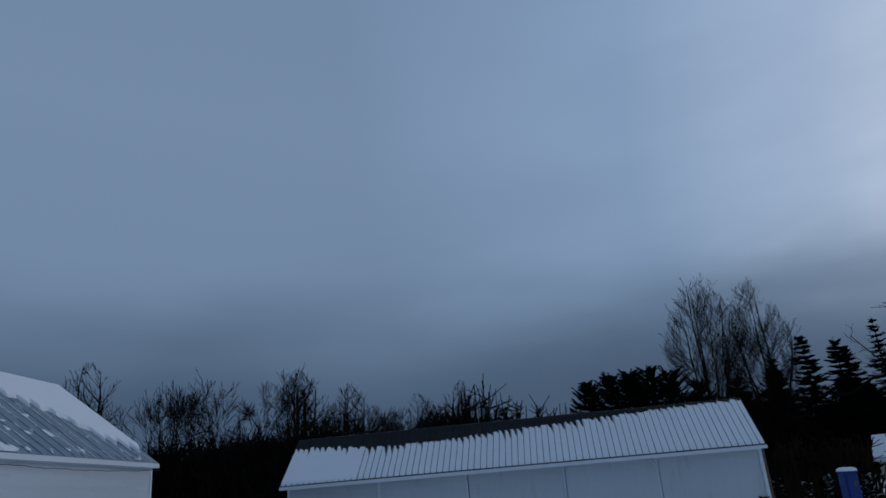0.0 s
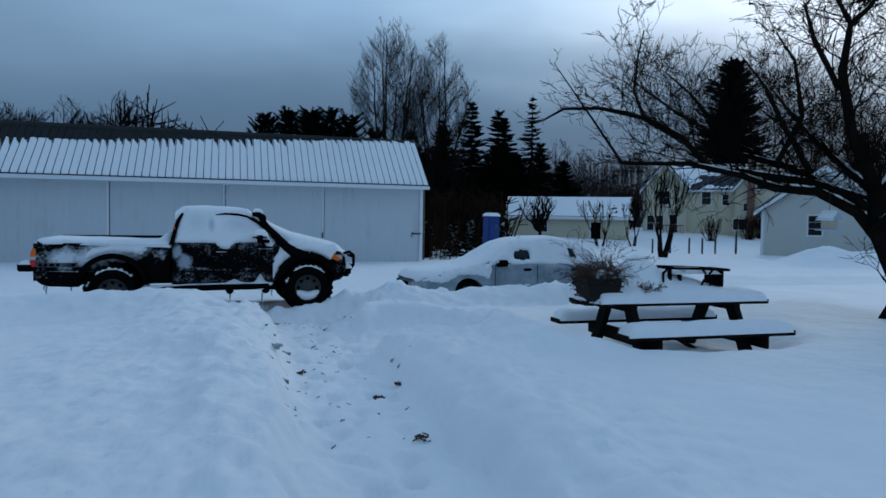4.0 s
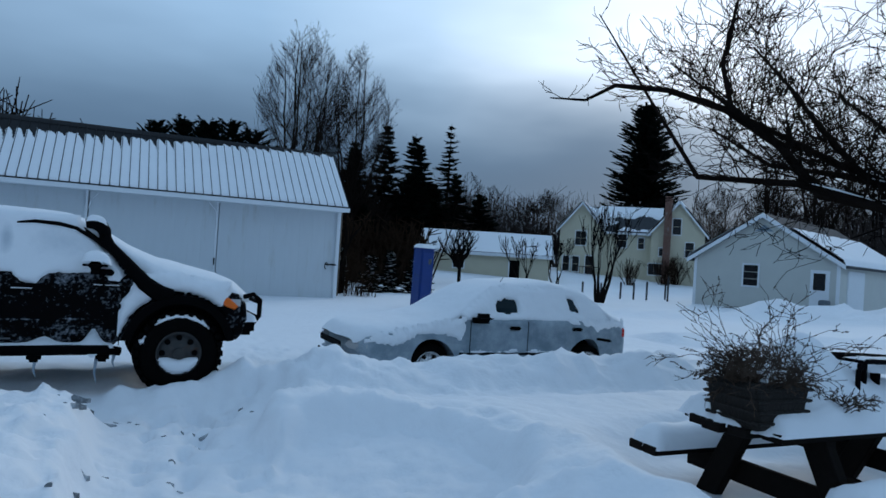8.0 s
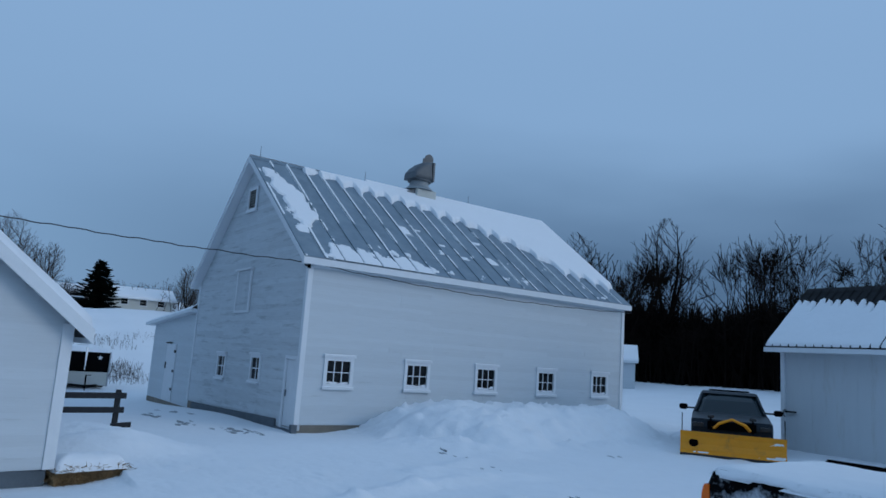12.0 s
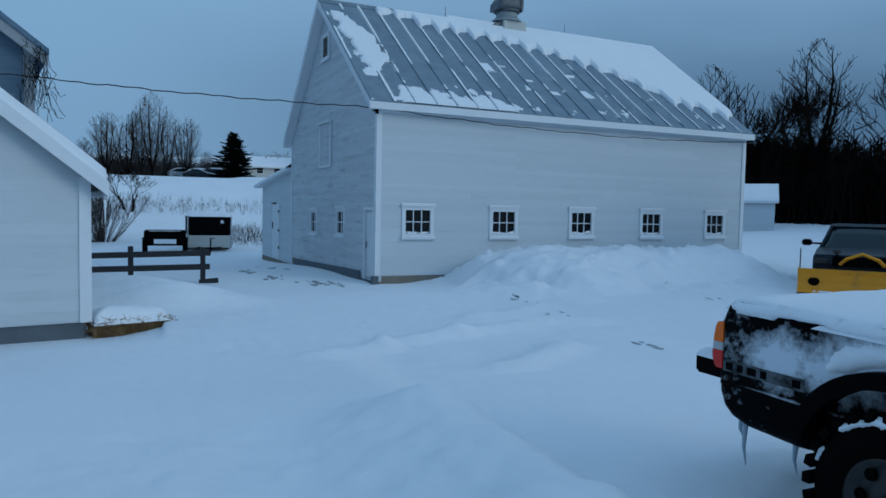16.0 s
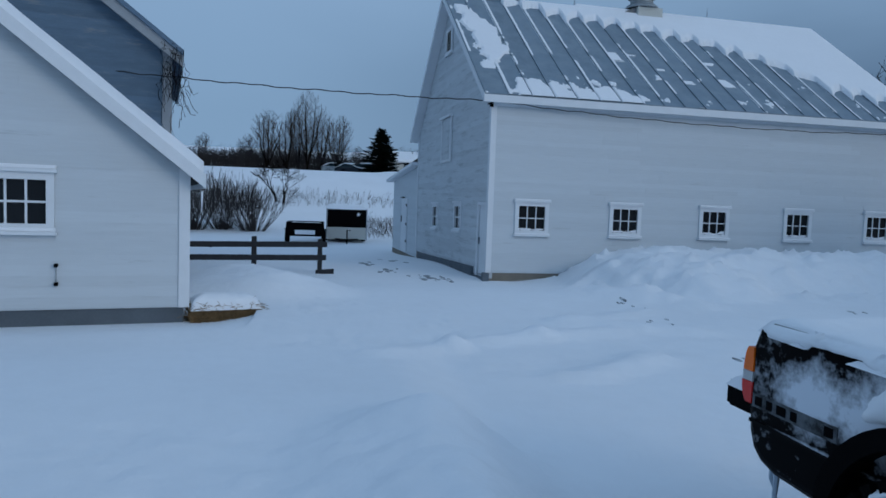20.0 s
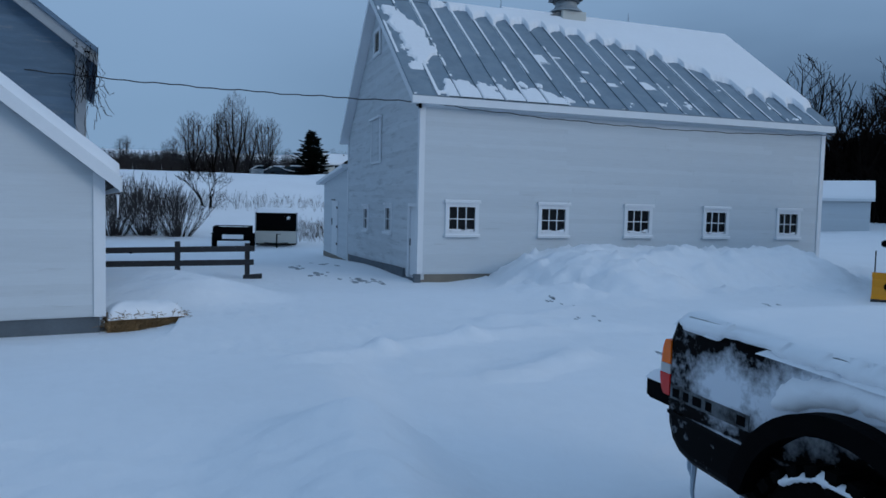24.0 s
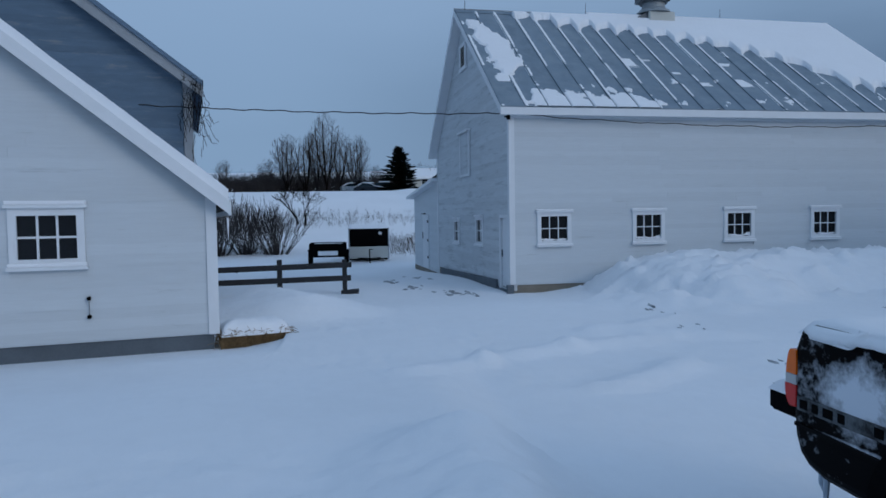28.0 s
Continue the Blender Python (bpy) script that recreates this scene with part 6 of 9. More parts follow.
def build_sedan():
    # x forwards, towards the truck, so the side to the yard is +y
    s = thing("sedan", pose(5.75, 9.71, 0.0, 0, 0, 180), "silver-grey sedan frosted and half buried in snow", "car")
    hw, R = 0.86, 0.30
    FX, RX, WZ = 1.14, -1.28, 0.30
    o = [(-2.18, 0.34), (-1.66, 0.24)] + arc(RX, 0.33, 0.355, 190, -10, 16) + [(-0.88, 0.22), (0.74, 0.22)] + arc(FX, 0.30, 0.355, 190, -10, 16) + [(1.56, 0.24), (2.20, 0.29), (2.31, 0.36), (2.35, 0.48), (2.34, 0.58), (2.24, 0.66), (2.0, 0.715), (1.25, 0.775), (0.85, 0.86), (0.62, 0.92), (-1.60, 0.94), (-2.16, 0.92), (-2.27, 0.84), (-2.31, 0.66), (-2.30, 0.44)]
    body = part("body", loft_sides(o, hw, 0.07, 5, lambda x, z: 0.0 if z > 0.72 or abs(x) > 2.1 else 1.0), SILVER_PAINT, s, "frosted silver-grey body")
    bm = bmesh.new()
    rows = []
    for x0, x1, z, w in ((-1.92, 0.86, 0.90, 0.79), (-1.66, 0.58, 1.06, 0.73), (-1.32, 0.28, 1.24, 0.64), (-1.05, 0.04, 1.33, 0.56), (-0.80, -0.15, 1.36, 0.40)):
        rows.append([bm.verts.new(v) for v in ((x0 + 0.05, -w, z), (x1 - 0.10, -w, z), (x1, -w * 0.7, z), (x1 + 0.03, 0, z), (x1, w * 0.7, z), (x1 - 0.10, w, z), (x0 + 0.05, w, z), (x0, w * 0.7, z), (x0 - 0.02, 0, z), (x0, -w * 0.7, z))])
    for a, b in zip(rows, rows[1:]):
        for i in range(10):
            bm.faces.new((a[i], a[(i + 1) % 10], b[(i + 1) % 10], b[i]))
    bm.faces.new(rows[-1])
    part("glasshouse", bm, CAR_GLASS, s)
    for x in (0.60, -0.27):
        part("door_seam", boxbm((x - 0.005, hw - 0.012, 0.26), (x + 0.005, hw + 0.003, 0.90)), BLACK_PLASTIC, s)
    part("rubbing_strip", bev(boxbm((-0.85, hw - 0.01, 0.455), (0.75, hw + 0.012, 0.485)), 0.006), BLACK_PLASTIC, s, "black door strip")
    for x in (-0.06, -1.06):
        part("door_handle", bev(boxbm((x - 0.09, hw - 0.01, 0.785), (x + 0.09, hw + 0.035, 0.835)), 0.018, 2), BLACK_PLASTIC, s, "black door handle")
    mir = part("mirror", bev(boxbm((0.34, hw - 0.0, 0.875), (0.60, hw + 0.17, 1.0)), 0.055, 3), BLACK_PLASTIC, s, "black door mirror")
    part("mirror_foot", boxbm((0.46, hw - 0.08, 0.87), (0.58, hw + 0.04, 0.94), 0.01), BLACK_PLASTIC, mir)
    for x in (FX, RX):
        wheel(s, pose(x, hw - 0.10, WZ, 0, 0, 180), R, 0.20, 0.20, 0, CHROME, False, 6)
        wheel(s, pose(x, -hw + 0.10, WZ), R, 0.20, 0.20, 0, CHROME, False, 6)
        part("wheel_well", boxbm((x - 0.345, -hw + 0.24, 0.26), (x + 0.345, hw - 0.24, 0.64)), BLACK_PLASTIC, s)
    for y0, y1 in ((hw - 0.34, hw - 0.005), (-hw + 0.005, -hw + 0.34)):
        part("headlamp", bev(boxbm((2.16, y0, 0.50), (2.335, y1, 0.60)), 0.03, 2), CLEAR_LENS, s)
    bp = part("front_bumper", bev(boxbm((2.08, -0.80, 0.29), (2.345, 0.80, 0.44)), 0.06, 3), SILVER_PAINT, s)
    part("air_intake", boxbm((2.33, -0.4, 0.32), (2.352, 0.4, 0.40)), BLACK_PLASTIC, bp)
    part("grille", boxbm((2.335, -0.45, 0.49), (2.36, 0.45, 0.57), 0.008), BLACK_PLASTIC, s)
    for y0, y1 in ((hw - 0.20, hw + 0.002), (-hw - 0.002, -hw + 0.20)):
        part("tail_lamp", bev(boxbm((-2.30, y0, 0.70), (-2.22, y1, 0.84)), 0.02, 2), RED_LENS, s, "red tail lamp")
    part("torn_panel", prismbm([(-1.50, 0.70), (-1.92, 0.675), (-1.98, 0.645), (-1.88, 0.635), (-1.48, 0.665)], "y", hw - 0.01, hw + 0.006, 0.004), BLACK_PLASTIC, s, "dark torn wheel arch edge")
    part("wiper", pipebm([(0.36, hw - 0.115, 1.03), (0.08, hw - 0.175, 1.19)], [0.014, 0.009], 6), BLACK_PLASTIC, s, "dark stick poking out of the snow")
    part("aerial", pipebm([(-0.02, 0.45, 1.40), (-0.06, 0.46, 1.47)], 0.004, 5), BLACK_PLASTIC, s)

    drape(s, [(-2.34, 0.83, 0.72, 0.02), (-2.28, 0.95, 0.78, 0.08), (-2.10, 1.0, 0.82, 0.11), (-1.87, 1.08, 0.80, 0.12), (-1.60, 1.22, 0.74, 0.13), (-1.33, 1.34, 0.68, 0.13), (-1.0, 1.43, 0.64, 0.14), (-0.65, 1.46, 0.62, 0.14), (0.0, 1.41, 0.62, 0.13), (0.25, 1.34, 0.64, 0.13), (0.45, 1.225, 0.68, 0.12), (0.70, 1.06, 0.75, 0.11), (0.85, 0.98, 0.80, 0.13), (1.25, 0.875, 0.845, 0.16), (2.0, 0.80, 0.835, 0.17), (2.22, 0.765, 0.77, 0.15), (2.30, 0.70, 0.72, 0.09), (2.345, 0.60, 0.68, 0.03)], label="smooth snow over roof, bonnet and boot", seed=7, lump=0.016)

    def car_side(b):
        t = min(1.0, max(0.0, (b - 0.90) / 0.42))
        return hw - 0.05 - 0.20 * t ** 1.1
    clear = [(0.20, 1.0), (0.02, 0.985), (-0.15, 1.02), (-0.14, 1.17), (0.0, 1.19), (0.16, 1.14)]
    corner = [(-1.19, 1.0), (-1.02, 1.06), (-0.99, 1.22), (-1.09, 1.20)]
    snow_patch(s, [(-1.90, 0.90), (0.66, 0.90), (0.70, 0.98), (0.40, 1.19), (0.22, 1.31), (0.0, 1.36), (-1.05, 1.37), (-1.35, 1.28), (-1.62, 1.15)], lambda a, b, h: (a, car_side(b) + h - 0.012, b), 0.055, 0.09, 0.022, 0.02, 6, 0.2, name="window_snow", label="snow caked over the side windows", holes=(clear, corner))
    snow_patch(s, [(0.66, 0.93), (1.3, 0.82), (2.1, 0.72), (2.30, 0.62), (1.95, 0.56), (1.62, 0.60), (1.36, 0.70), (1.14, 0.735), (0.92, 0.70), (0.74, 0.64), (0.64, 0.76)], lambda a, b, h: (a, hw + h - 0.012, b), 0.035, 0.10, 0.025, 0.04, 7, 0.3, name="wing_snow")
    snow_patch(s, [(-2.24, 0.93), (-1.1, 0.93), (-0.8, 0.93), (-1.1, 0.86), (-1.5, 0.80), (-2.2, 0.84)], lambda a, b, h: (a, hw + h - 0.012, b), 0.02, 0.06, 0.025, 0.05, 8, 0.3, name="wing_snow")
    snow_patch(s, [(-0.85, 0.485), (0.75, 0.485), (0.75, 0.505), (-0.85, 0.52)], lambda a, b, h: (a, hw + h - 0.006, b), 0.018, 0.03, 0.022, 0.035, 9, 0.5, name="strip_snow")
    # short overhangs, with nose and tail rounded in plan
    for ob in s.children:
        if ob.name.startswith("wheel") and not ob.name.startswith("wheel_well"):
            continue
        for v in ob.data.vertices:
            x = v.co.x
            x = FX + (x - FX) * 0.905 if x > FX else (RX + (x - RX) * 0.80 if x < RX else x)
            v.co.x = x - math.copysign(0.20 * smooth01(1.2, 2.1, abs(x)) * min(1.0, abs(v.co.y) / hw) ** 3, x)
    for ob in bp.children:
        for v in ob.data.vertices:
            v.co.x = FX + (v.co.x - FX) * 0.92


build_sedan()


def build_plow_truck():
    a = math.degrees(math.atan2(-0.80, 0.60))
    hx, hy = 0.60, -0.80
    cx, cy = -9.80 - hx * 3.35, 18.80 - hy * 3.35
    s = thing("plow_truck", pose(cx, cy, ground_z(cx, cy) - 0.08, 0, 0, a) @ Matrix.Diagonal((1, 1, 0.87, 1)), "dark pickup truck with a yellow snow plow on its front", "plow truck")
    hw, R = 0.98, 0.39
    o = [(-2.85, 0.55), (-2.3, 0.48)] + arc(-1.75, 0.40, 0.48, 180, 0, 10) + [(-1.2, 0.45), (1.25, 0.45)] + arc(1.75, 0.40, 0.48, 180, 0, 10) + [(2.30, 0.48), (2.62, 0.55), (2.66, 0.85), (2.56, 1.08), (1.25, 1.22), (-0.85, 1.24), (-0.85, 1.16), (-2.88, 1.16)]
    part("body", loft_sides(o, hw, 0.08), BLUE_BLACK, s, "dark blue-grey truck body")
    part("glasshouse", cabin((-0.85, 1.32, 1.20), (-0.62, 0.52, 1.82), 0.90, 0.70), CAR_GLASS, s)
    part("roof", loft_sides([(-0.68, 1.77), (0.46, 1.78), (0.56, 1.80), (0.40, 1.87), (-0.55, 1.87), (-0.68, 1.82)], 0.74, 0.05), BLUE_BLACK, s)
    for sy in (-1, 1):
        part("windscreen_pillar", pipebm([(1.26, sy * 0.90, 1.22), (0.90, sy * 0.80, 1.52), (0.48, sy * 0.72, 1.80)], 0.035, 6), BLUE_BLACK, s)
        part("rear_pillar", pipebm([(-0.85, sy * 0.90, 1.22), (-0.62, sy * 0.72, 1.80)], 0.05, 6), BLUE_BLACK, s)
        mir = part("mirror", bev(boxbm((0.95, sy * 1.22 - 0.11, 1.24), (1.10, sy * 1.22 + 0.11, 1.42)), 0.03, 2), BLACK_PLASTIC, s, "black door mirror")
        part("mirror_stalk", boxbm((0.98, min(sy * 0.9, sy * 1.15), 1.28), (1.04, max(sy * 0.9, sy * 1.15), 1.33)), BLACK_PLASTIC, mir)
        lamp = part("headlamp", bev(boxbm((2.50, sy * 0.80 - 0.13, 0.84), (2.68, sy * 0.80 + 0.13, 0.97)), 0.02), STEEL, s)
        pl = part("plow_lamp", bev(boxbm((2.62, sy * 0.50 - 0.08, 1.12), (2.72, sy * 0.50 + 0.08, 1.21)), 0.02), STEEL, s, "plow lamp")
        part("lamp_post", cylbm((2.72, sy * 0.50, 0.75), (2.68, sy * 0.50, 1.12), 0.02, None, 6), BLACK_PLASTIC, pl)
    part("grille", boxbm((2.60, -0.58, 0.80), (2.69, 0.58, 1.04), 0.01), BLACK_PLASTIC, s)
    part("bumper", bev(boxbm((2.55, -0.95, 0.50), (2.78, 0.95, 0.70)), 0.03), CHROME, s)
    for x in (1.75, -1.75):
        wheel(s, pose(x, -hw + 0.13, R), R, 0.25, 0.22, 24)
        wheel(s, pose(x, hw - 0.13, R, 0, 0, 180), R, 0.25, 0.22, 24)
    part("roof_light_bar", boxbm((-0.2, -0.55, 1.88), (-0.05, 0.55, 1.93), 0.01), BLACK_PLASTIC, s)
    # plow: curved yellow blade with ribs, cutting edge, A-frame and lift arm
    bm = bmesh.new()
    prof = [(3.32, 0.10), (3.22, 0.22), (3.18, 0.40), (3.20, 0.58), (3.30, 0.74), (3.36, 0.75), (3.27, 0.60), (3.235, 0.40), (3.27, 0.23), (3.36, 0.12)]
    prism(bm, prof, "y", -1.22, 1.22)
    blade = part("plow_blade", bm, YELLOW, s, "curved yellow plow blade")
    part("cutting_edge", boxbm((3.30, -1.22, 0.0), (3.36, 1.22, 0.13)), STEEL, blade)
    for y in (-1.19, -0.6, 0.0, 0.6, 1.19):
        part("blade_rib", prismbm([(3.20, 0.12), (3.08, 0.40), (3.18, 0.72), (3.24, 0.6), (3.20, 0.4), (3.24, 0.2)], "y", y - 0.02, y + 0.02), YELLOW, blade)
    part("lift_frame", pipebm([(2.85, -0.42, 0.85), (2.95, -0.30, 1.0), (2.95, 0.0, 1.14), (2.95, 0.30, 1.0), (2.85, 0.42, 0.85)], 0.045, 6), YELLOW, s, "yellow plow lift frame")
    part("push_frame", boxbm((2.6, -0.35, 0.30), (3.2, -0.22, 0.42)), BLACK_PLASTIC, s)
    part("push_frame", boxbm((2.6, 0.22, 0.30), (3.2, 0.35, 0.42)), BLACK_PLASTIC, s)
    part("emblem", cylbm((3.255, -0.90, 0.42), (3.225, -0.90, 0.42), 0.115, None, 20), BLACK_PLASTIC, blade, "round black emblem")
    snow_patch(blade, [(0.55, 0.14), (1.18, 0.14), (1.18, 0.22), (0.9, 0.20), (0.6, 0.18)], lambda a, b, h: (3.30 + h, a, b), 0.04, 0.05, 0.025, 0.02, 3)
    snow_patch(blade, [(0.85, 0.52), (1.15, 0.56), (1.18, 0.66), (1.0, 0.62)], lambda a, b, h: (3.26 + h, a, b), 0.02, 0.04, 0.02, 0.03, 4)
    snow_patch(blade, [(-0.95, 0.13), (-0.5, 0.13), (-0.55, 0.18), (-0.9, 0.18)], lambda a, b, h: (3.31 + h, a, b), 0.04, 0.05, 0.025, 0.02, 5)
    for y in (-1.18, 1.18):
        part("blade_marker", cylbm((3.28, y, 0.74), (3.28, y, 1.25), 0.012, None, 6), BLACK_PLASTIC, blade)


build_plow_truck()

# ---- trees, brush and woods ----
def fast_mesh(name, verts, quads):
    verts, quads = np.asarray(verts, np.float32), np.asarray(quads, np.int32)
    me = bpy.data.meshes.new(name)
    me.vertices.add(len(verts))
    me.vertices.foreach_set("co", verts.ravel())
    me.loops.add(quads.size)
    me.loops.foreach_set("vertex_index", quads.ravel())
    me.polygons.add(len(quads))
    me.polygons.foreach_set("loop_start", np.arange(len(quads), dtype=np.int32) * quads.shape[1])
    me.update(calc_edges=True)
    me.validate()
    return me


def tube_mesh(name, segs, sides=3):
    """Tapered tubes from rows of start, end, start radius, end radius."""
    a = np.array([(*p, *q, r, s) for p, q, r, s in segs], float)
    p0, p1, r0, r1 = a[:, :3], a[:, 3:6], a[:, 6:7], a[:, 7:8]
    d = p1 - p0
    d /= np.linalg.norm(d, axis=1, keepdims=True) + 1e-9
    ref = np.where(np.abs(d[:, 2:3]) > 0.9, (1.0, 0, 0), (0, 0, 1.0))
    u = np.cross(d, ref)
    u /= np.linalg.norm(u, axis=1, keepdims=True)
    w = np.cross(d, u)
    rings = []
    for p, r in ((p0, r0), (p1, r1)):
        for k in range(sides):
            t = 2 * math.pi * k / sides
            rings.append(p + r * (math.cos(t) * u + math.sin(t) * w))
    verts = np.stack(rings, 1).reshape(-1, 3)
    base = (np.arange(len(a)) * 2 * sides)[:, None, None]
    q = np.array([(k, (k + 1) % sides, sides + (k + 1) % sides, sides + k) for k in range(sides)])[None]
    return fast_mesh(name, verts, (base + q).reshape(-1, 4))


def grow(segs, p, d, length, r, depth, rnd, spread=0.55, lift=0.10, forks=3, pieces=3, shrink=0.68, wander=0.16, side=0.9, thin=0.012):
    """One branch with its twigs, as tapered pieces."""
    p, d = Vector(p), Vector(d).normalized()
    starts = []
    for i in range(pieces):
        q = p + d * (length / pieces)
        ra = r * (1 - 0.45 * i / pieces)
        rb = r * (1 - 0.45 * (i + 1) / pieces)
        segs.append((p, q, max(thin, ra), max(thin, rb)))
        p = q
        d = (d + Vector((rnd.gauss(0, wander), rnd.gauss(0, wander), rnd.gauss(lift * 0.6, wander)))).normalized()
        if i > 0 or depth < 3:
            starts.append((p.copy(), d.copy(), rb))
    if depth <= 0:
        return
    for k in range(forks):
        q, dd, rr = starts[-1] if k == 0 else rnd.choice(starts)
        ax = Vector((rnd.gauss(0, 1), rnd.gauss(0, 1), rnd.gauss(0, 0.6))).normalized()
        sp = spread * rnd.uniform(0.5, 1.25) * (0.5 if k == 0 else 1.0)
        nd = (dd + ax * sp + Vector((0, 0, lift))).normalized()
        grow(segs, q, nd, length * shrink * rnd.uniform(0.75, 1.15), rr * rnd.uniform(0.55, 0.8), depth - 1, rnd, spread, lift, forks, pieces, shrink, wander, side, thin)


def bare_tree(name, m, height, seed, stems=1, spread=0.5, lift=0.12, depth=5, forks=3, trunk=0.2, lean=0.12, label="", group="", thin=0.014, first=0.30, wander=0.14):
    rnd = random.Random(seed)
    s = thing(name, m, label, "tree", group)
    big, fine = [], []
    for k in range(stems):
        segs = []
        a = 2 * math.pi * (k + rnd.random() * 0.6) / max(1, stems)
        d = Vector((math.cos(a) * lean * (2 if stems > 1 else 1), math.sin(a) * lean * (2 if stems > 1 else 1), 1))
        grow(segs, (0.12 * math.cos(a) * (stems > 1), 0.12 * math.sin(a) * (stems > 1), -0.2), d, height * first, trunk * rnd.uniform(0.8, 1.1), depth, rnd, spread, lift, forks, 3, 0.72, wander, thin=thin)
        top = max(q[1].z for q in segs)
        f = height / top
        for p, q, r0, r1 in segs:
            (big if r0 > trunk * 0.34 else fine).append((p * f, q * f, r0, r1))
    part("trunk", tube_mesh("trunk", big, 6), BARK, s)
    part("crown", tube_mesh("crown", fine or big[:1], 3), TWIG, s)
    return s


def conifer(name, m, height, radius, seed, dense=1.0, label="", group="", droop=0.25, bare=0.06, power=0.9, snow=False, leaf=1.0, tier=1.0):
    rnd = random.Random(seed)
    s = thing(name, m, label, "conifer", group)
    part("trunk", tube_mesh("trunk", [((0, 0, -0.3), (0, 0, height * 0.5), 0.016 * height, 0.010 * height), ((0, 0, height * 0.5), (0, 0, height), 0.010 * height, 0.015)], 6), BARK, s)
    vs, qs, twigs = [], [], []
    z = bare * height
    while z < height * 0.985:
        f = (z - bare * height) / (height * (1 - bare))
        rad = radius * (1 - f) ** power * (0.75 + 0.35 * rnd.random()) + 0.12
        for k in range(int(6 + 3 * dense)):
            a = rnd.uniform(0, 2 * math.pi)
            L = rad * rnd.uniform(0.5, 1.18)
            base = Vector((0, 0, z + rnd.uniform(-0.1, 0.1)))
            tip = Vector((math.cos(a) * L, math.sin(a) * L, z - droop * L + rnd.uniform(-0.1, 0.2) + 0.35 * L * f))
            twigs.append((base, tip, 0.02 + 0.01 * L, 0.006))
            n = max(6, int((8 + 9 * L) * dense))
            for i in range(n):
                t = rnd.uniform(0.15, 1.02)
                c = base.lerp(tip, t) + Vector((0, 0, -0.12 * math.sin(t * 3.1) * L))
                w = (0.10 + 0.20 * (1 - t * 0.6)) * (0.55 + 0.1 * height ** 0.5) * leaf
                side_v = Vector((-math.sin(a), math.cos(a), 0))
                fwd = (tip - base).normalized()
                u = (side_v * rnd.uniform(-1, 1) + fwd * rnd.uniform(0.2, 1.0)).normalized() * w * rnd.uniform(1.0, 2.0)
                v = Vector((rnd.uniform(-0.5, 0.5), rnd.uniform(-0.5, 0.5), rnd.uniform(-1.0, 0.1))).normalized() * w * 0.55
                b = len(vs)
                vs += [c - u * 0.5, c + v * 0.5, c + u * 0.6, c - v * 0.4]
                qs.append((b, b + 1, b + 2, b + 3))
        z += tier * height * 0.030 * rnd.uniform(0.7, 1.3) + 0.05
    part("crown", fast_mesh("crown", [tuple(v) for v in vs], qs), NEEDLE, s)
    tagged(part("branch_wood", tube_mesh("branch_wood", twigs, 3), BARK, s), kind="stuff")
    if snow:
        sv, sq = [], []
        for i in range(0, len(vs), 28):
            c = vs[i] + Vector((0, 0, 0.03))
            w = 0.09
            b = len(sv)
            sv += [c + Vector((-w, -w * 0.6, 0)), c + Vector((w, -w * 0.5, 0.02)), c + Vector((w * 0.8, w * 0.7, -0.02)), c + Vector((-w, w * 0.5, 0.01))]
            sq.append((b, b + 1, b + 2, b + 3))
        tagged(part("needle_snow", fast_mesh("snow", [tuple(v) for v in sv], sq), SNOW, s), kind="stuff")
    return s


def shrub(name, m, height, radius, seed, n=60, mat_=None, label="", group="", depth=2, thin=0.010):
    rnd = random.Random(seed)
    segs = []
    for k in range(n):
        a, l = rnd.uniform(0, 6.283), rnd.uniform(0.0, 1.0)
        b = Vector((math.cos(a), math.sin(a), 0)) * radius * 0.35 * l
        grow(segs, b, Vector((math.cos(a) * l * radius / height, math.sin(a) * l * radius / height, 1)), height * rnd.uniform(0.35, 0.6), 0.02, depth, rnd, 0.45, 0.12, 2, 3, 0.65, 0.14, thin=thin)
    ob = put_mesh(name, tube_mesh(name, segs, 3), mat_ or TWIG, m, label, "shrub", group)
    return ob


def at_ground(x, y, rz=0.0, sc=1.0, dz=0.0):
    return pose(x, y, ground_z(x, y) + dz, 0, 0, rz) @ Matrix.Diagonal((sc, sc, sc, 1))


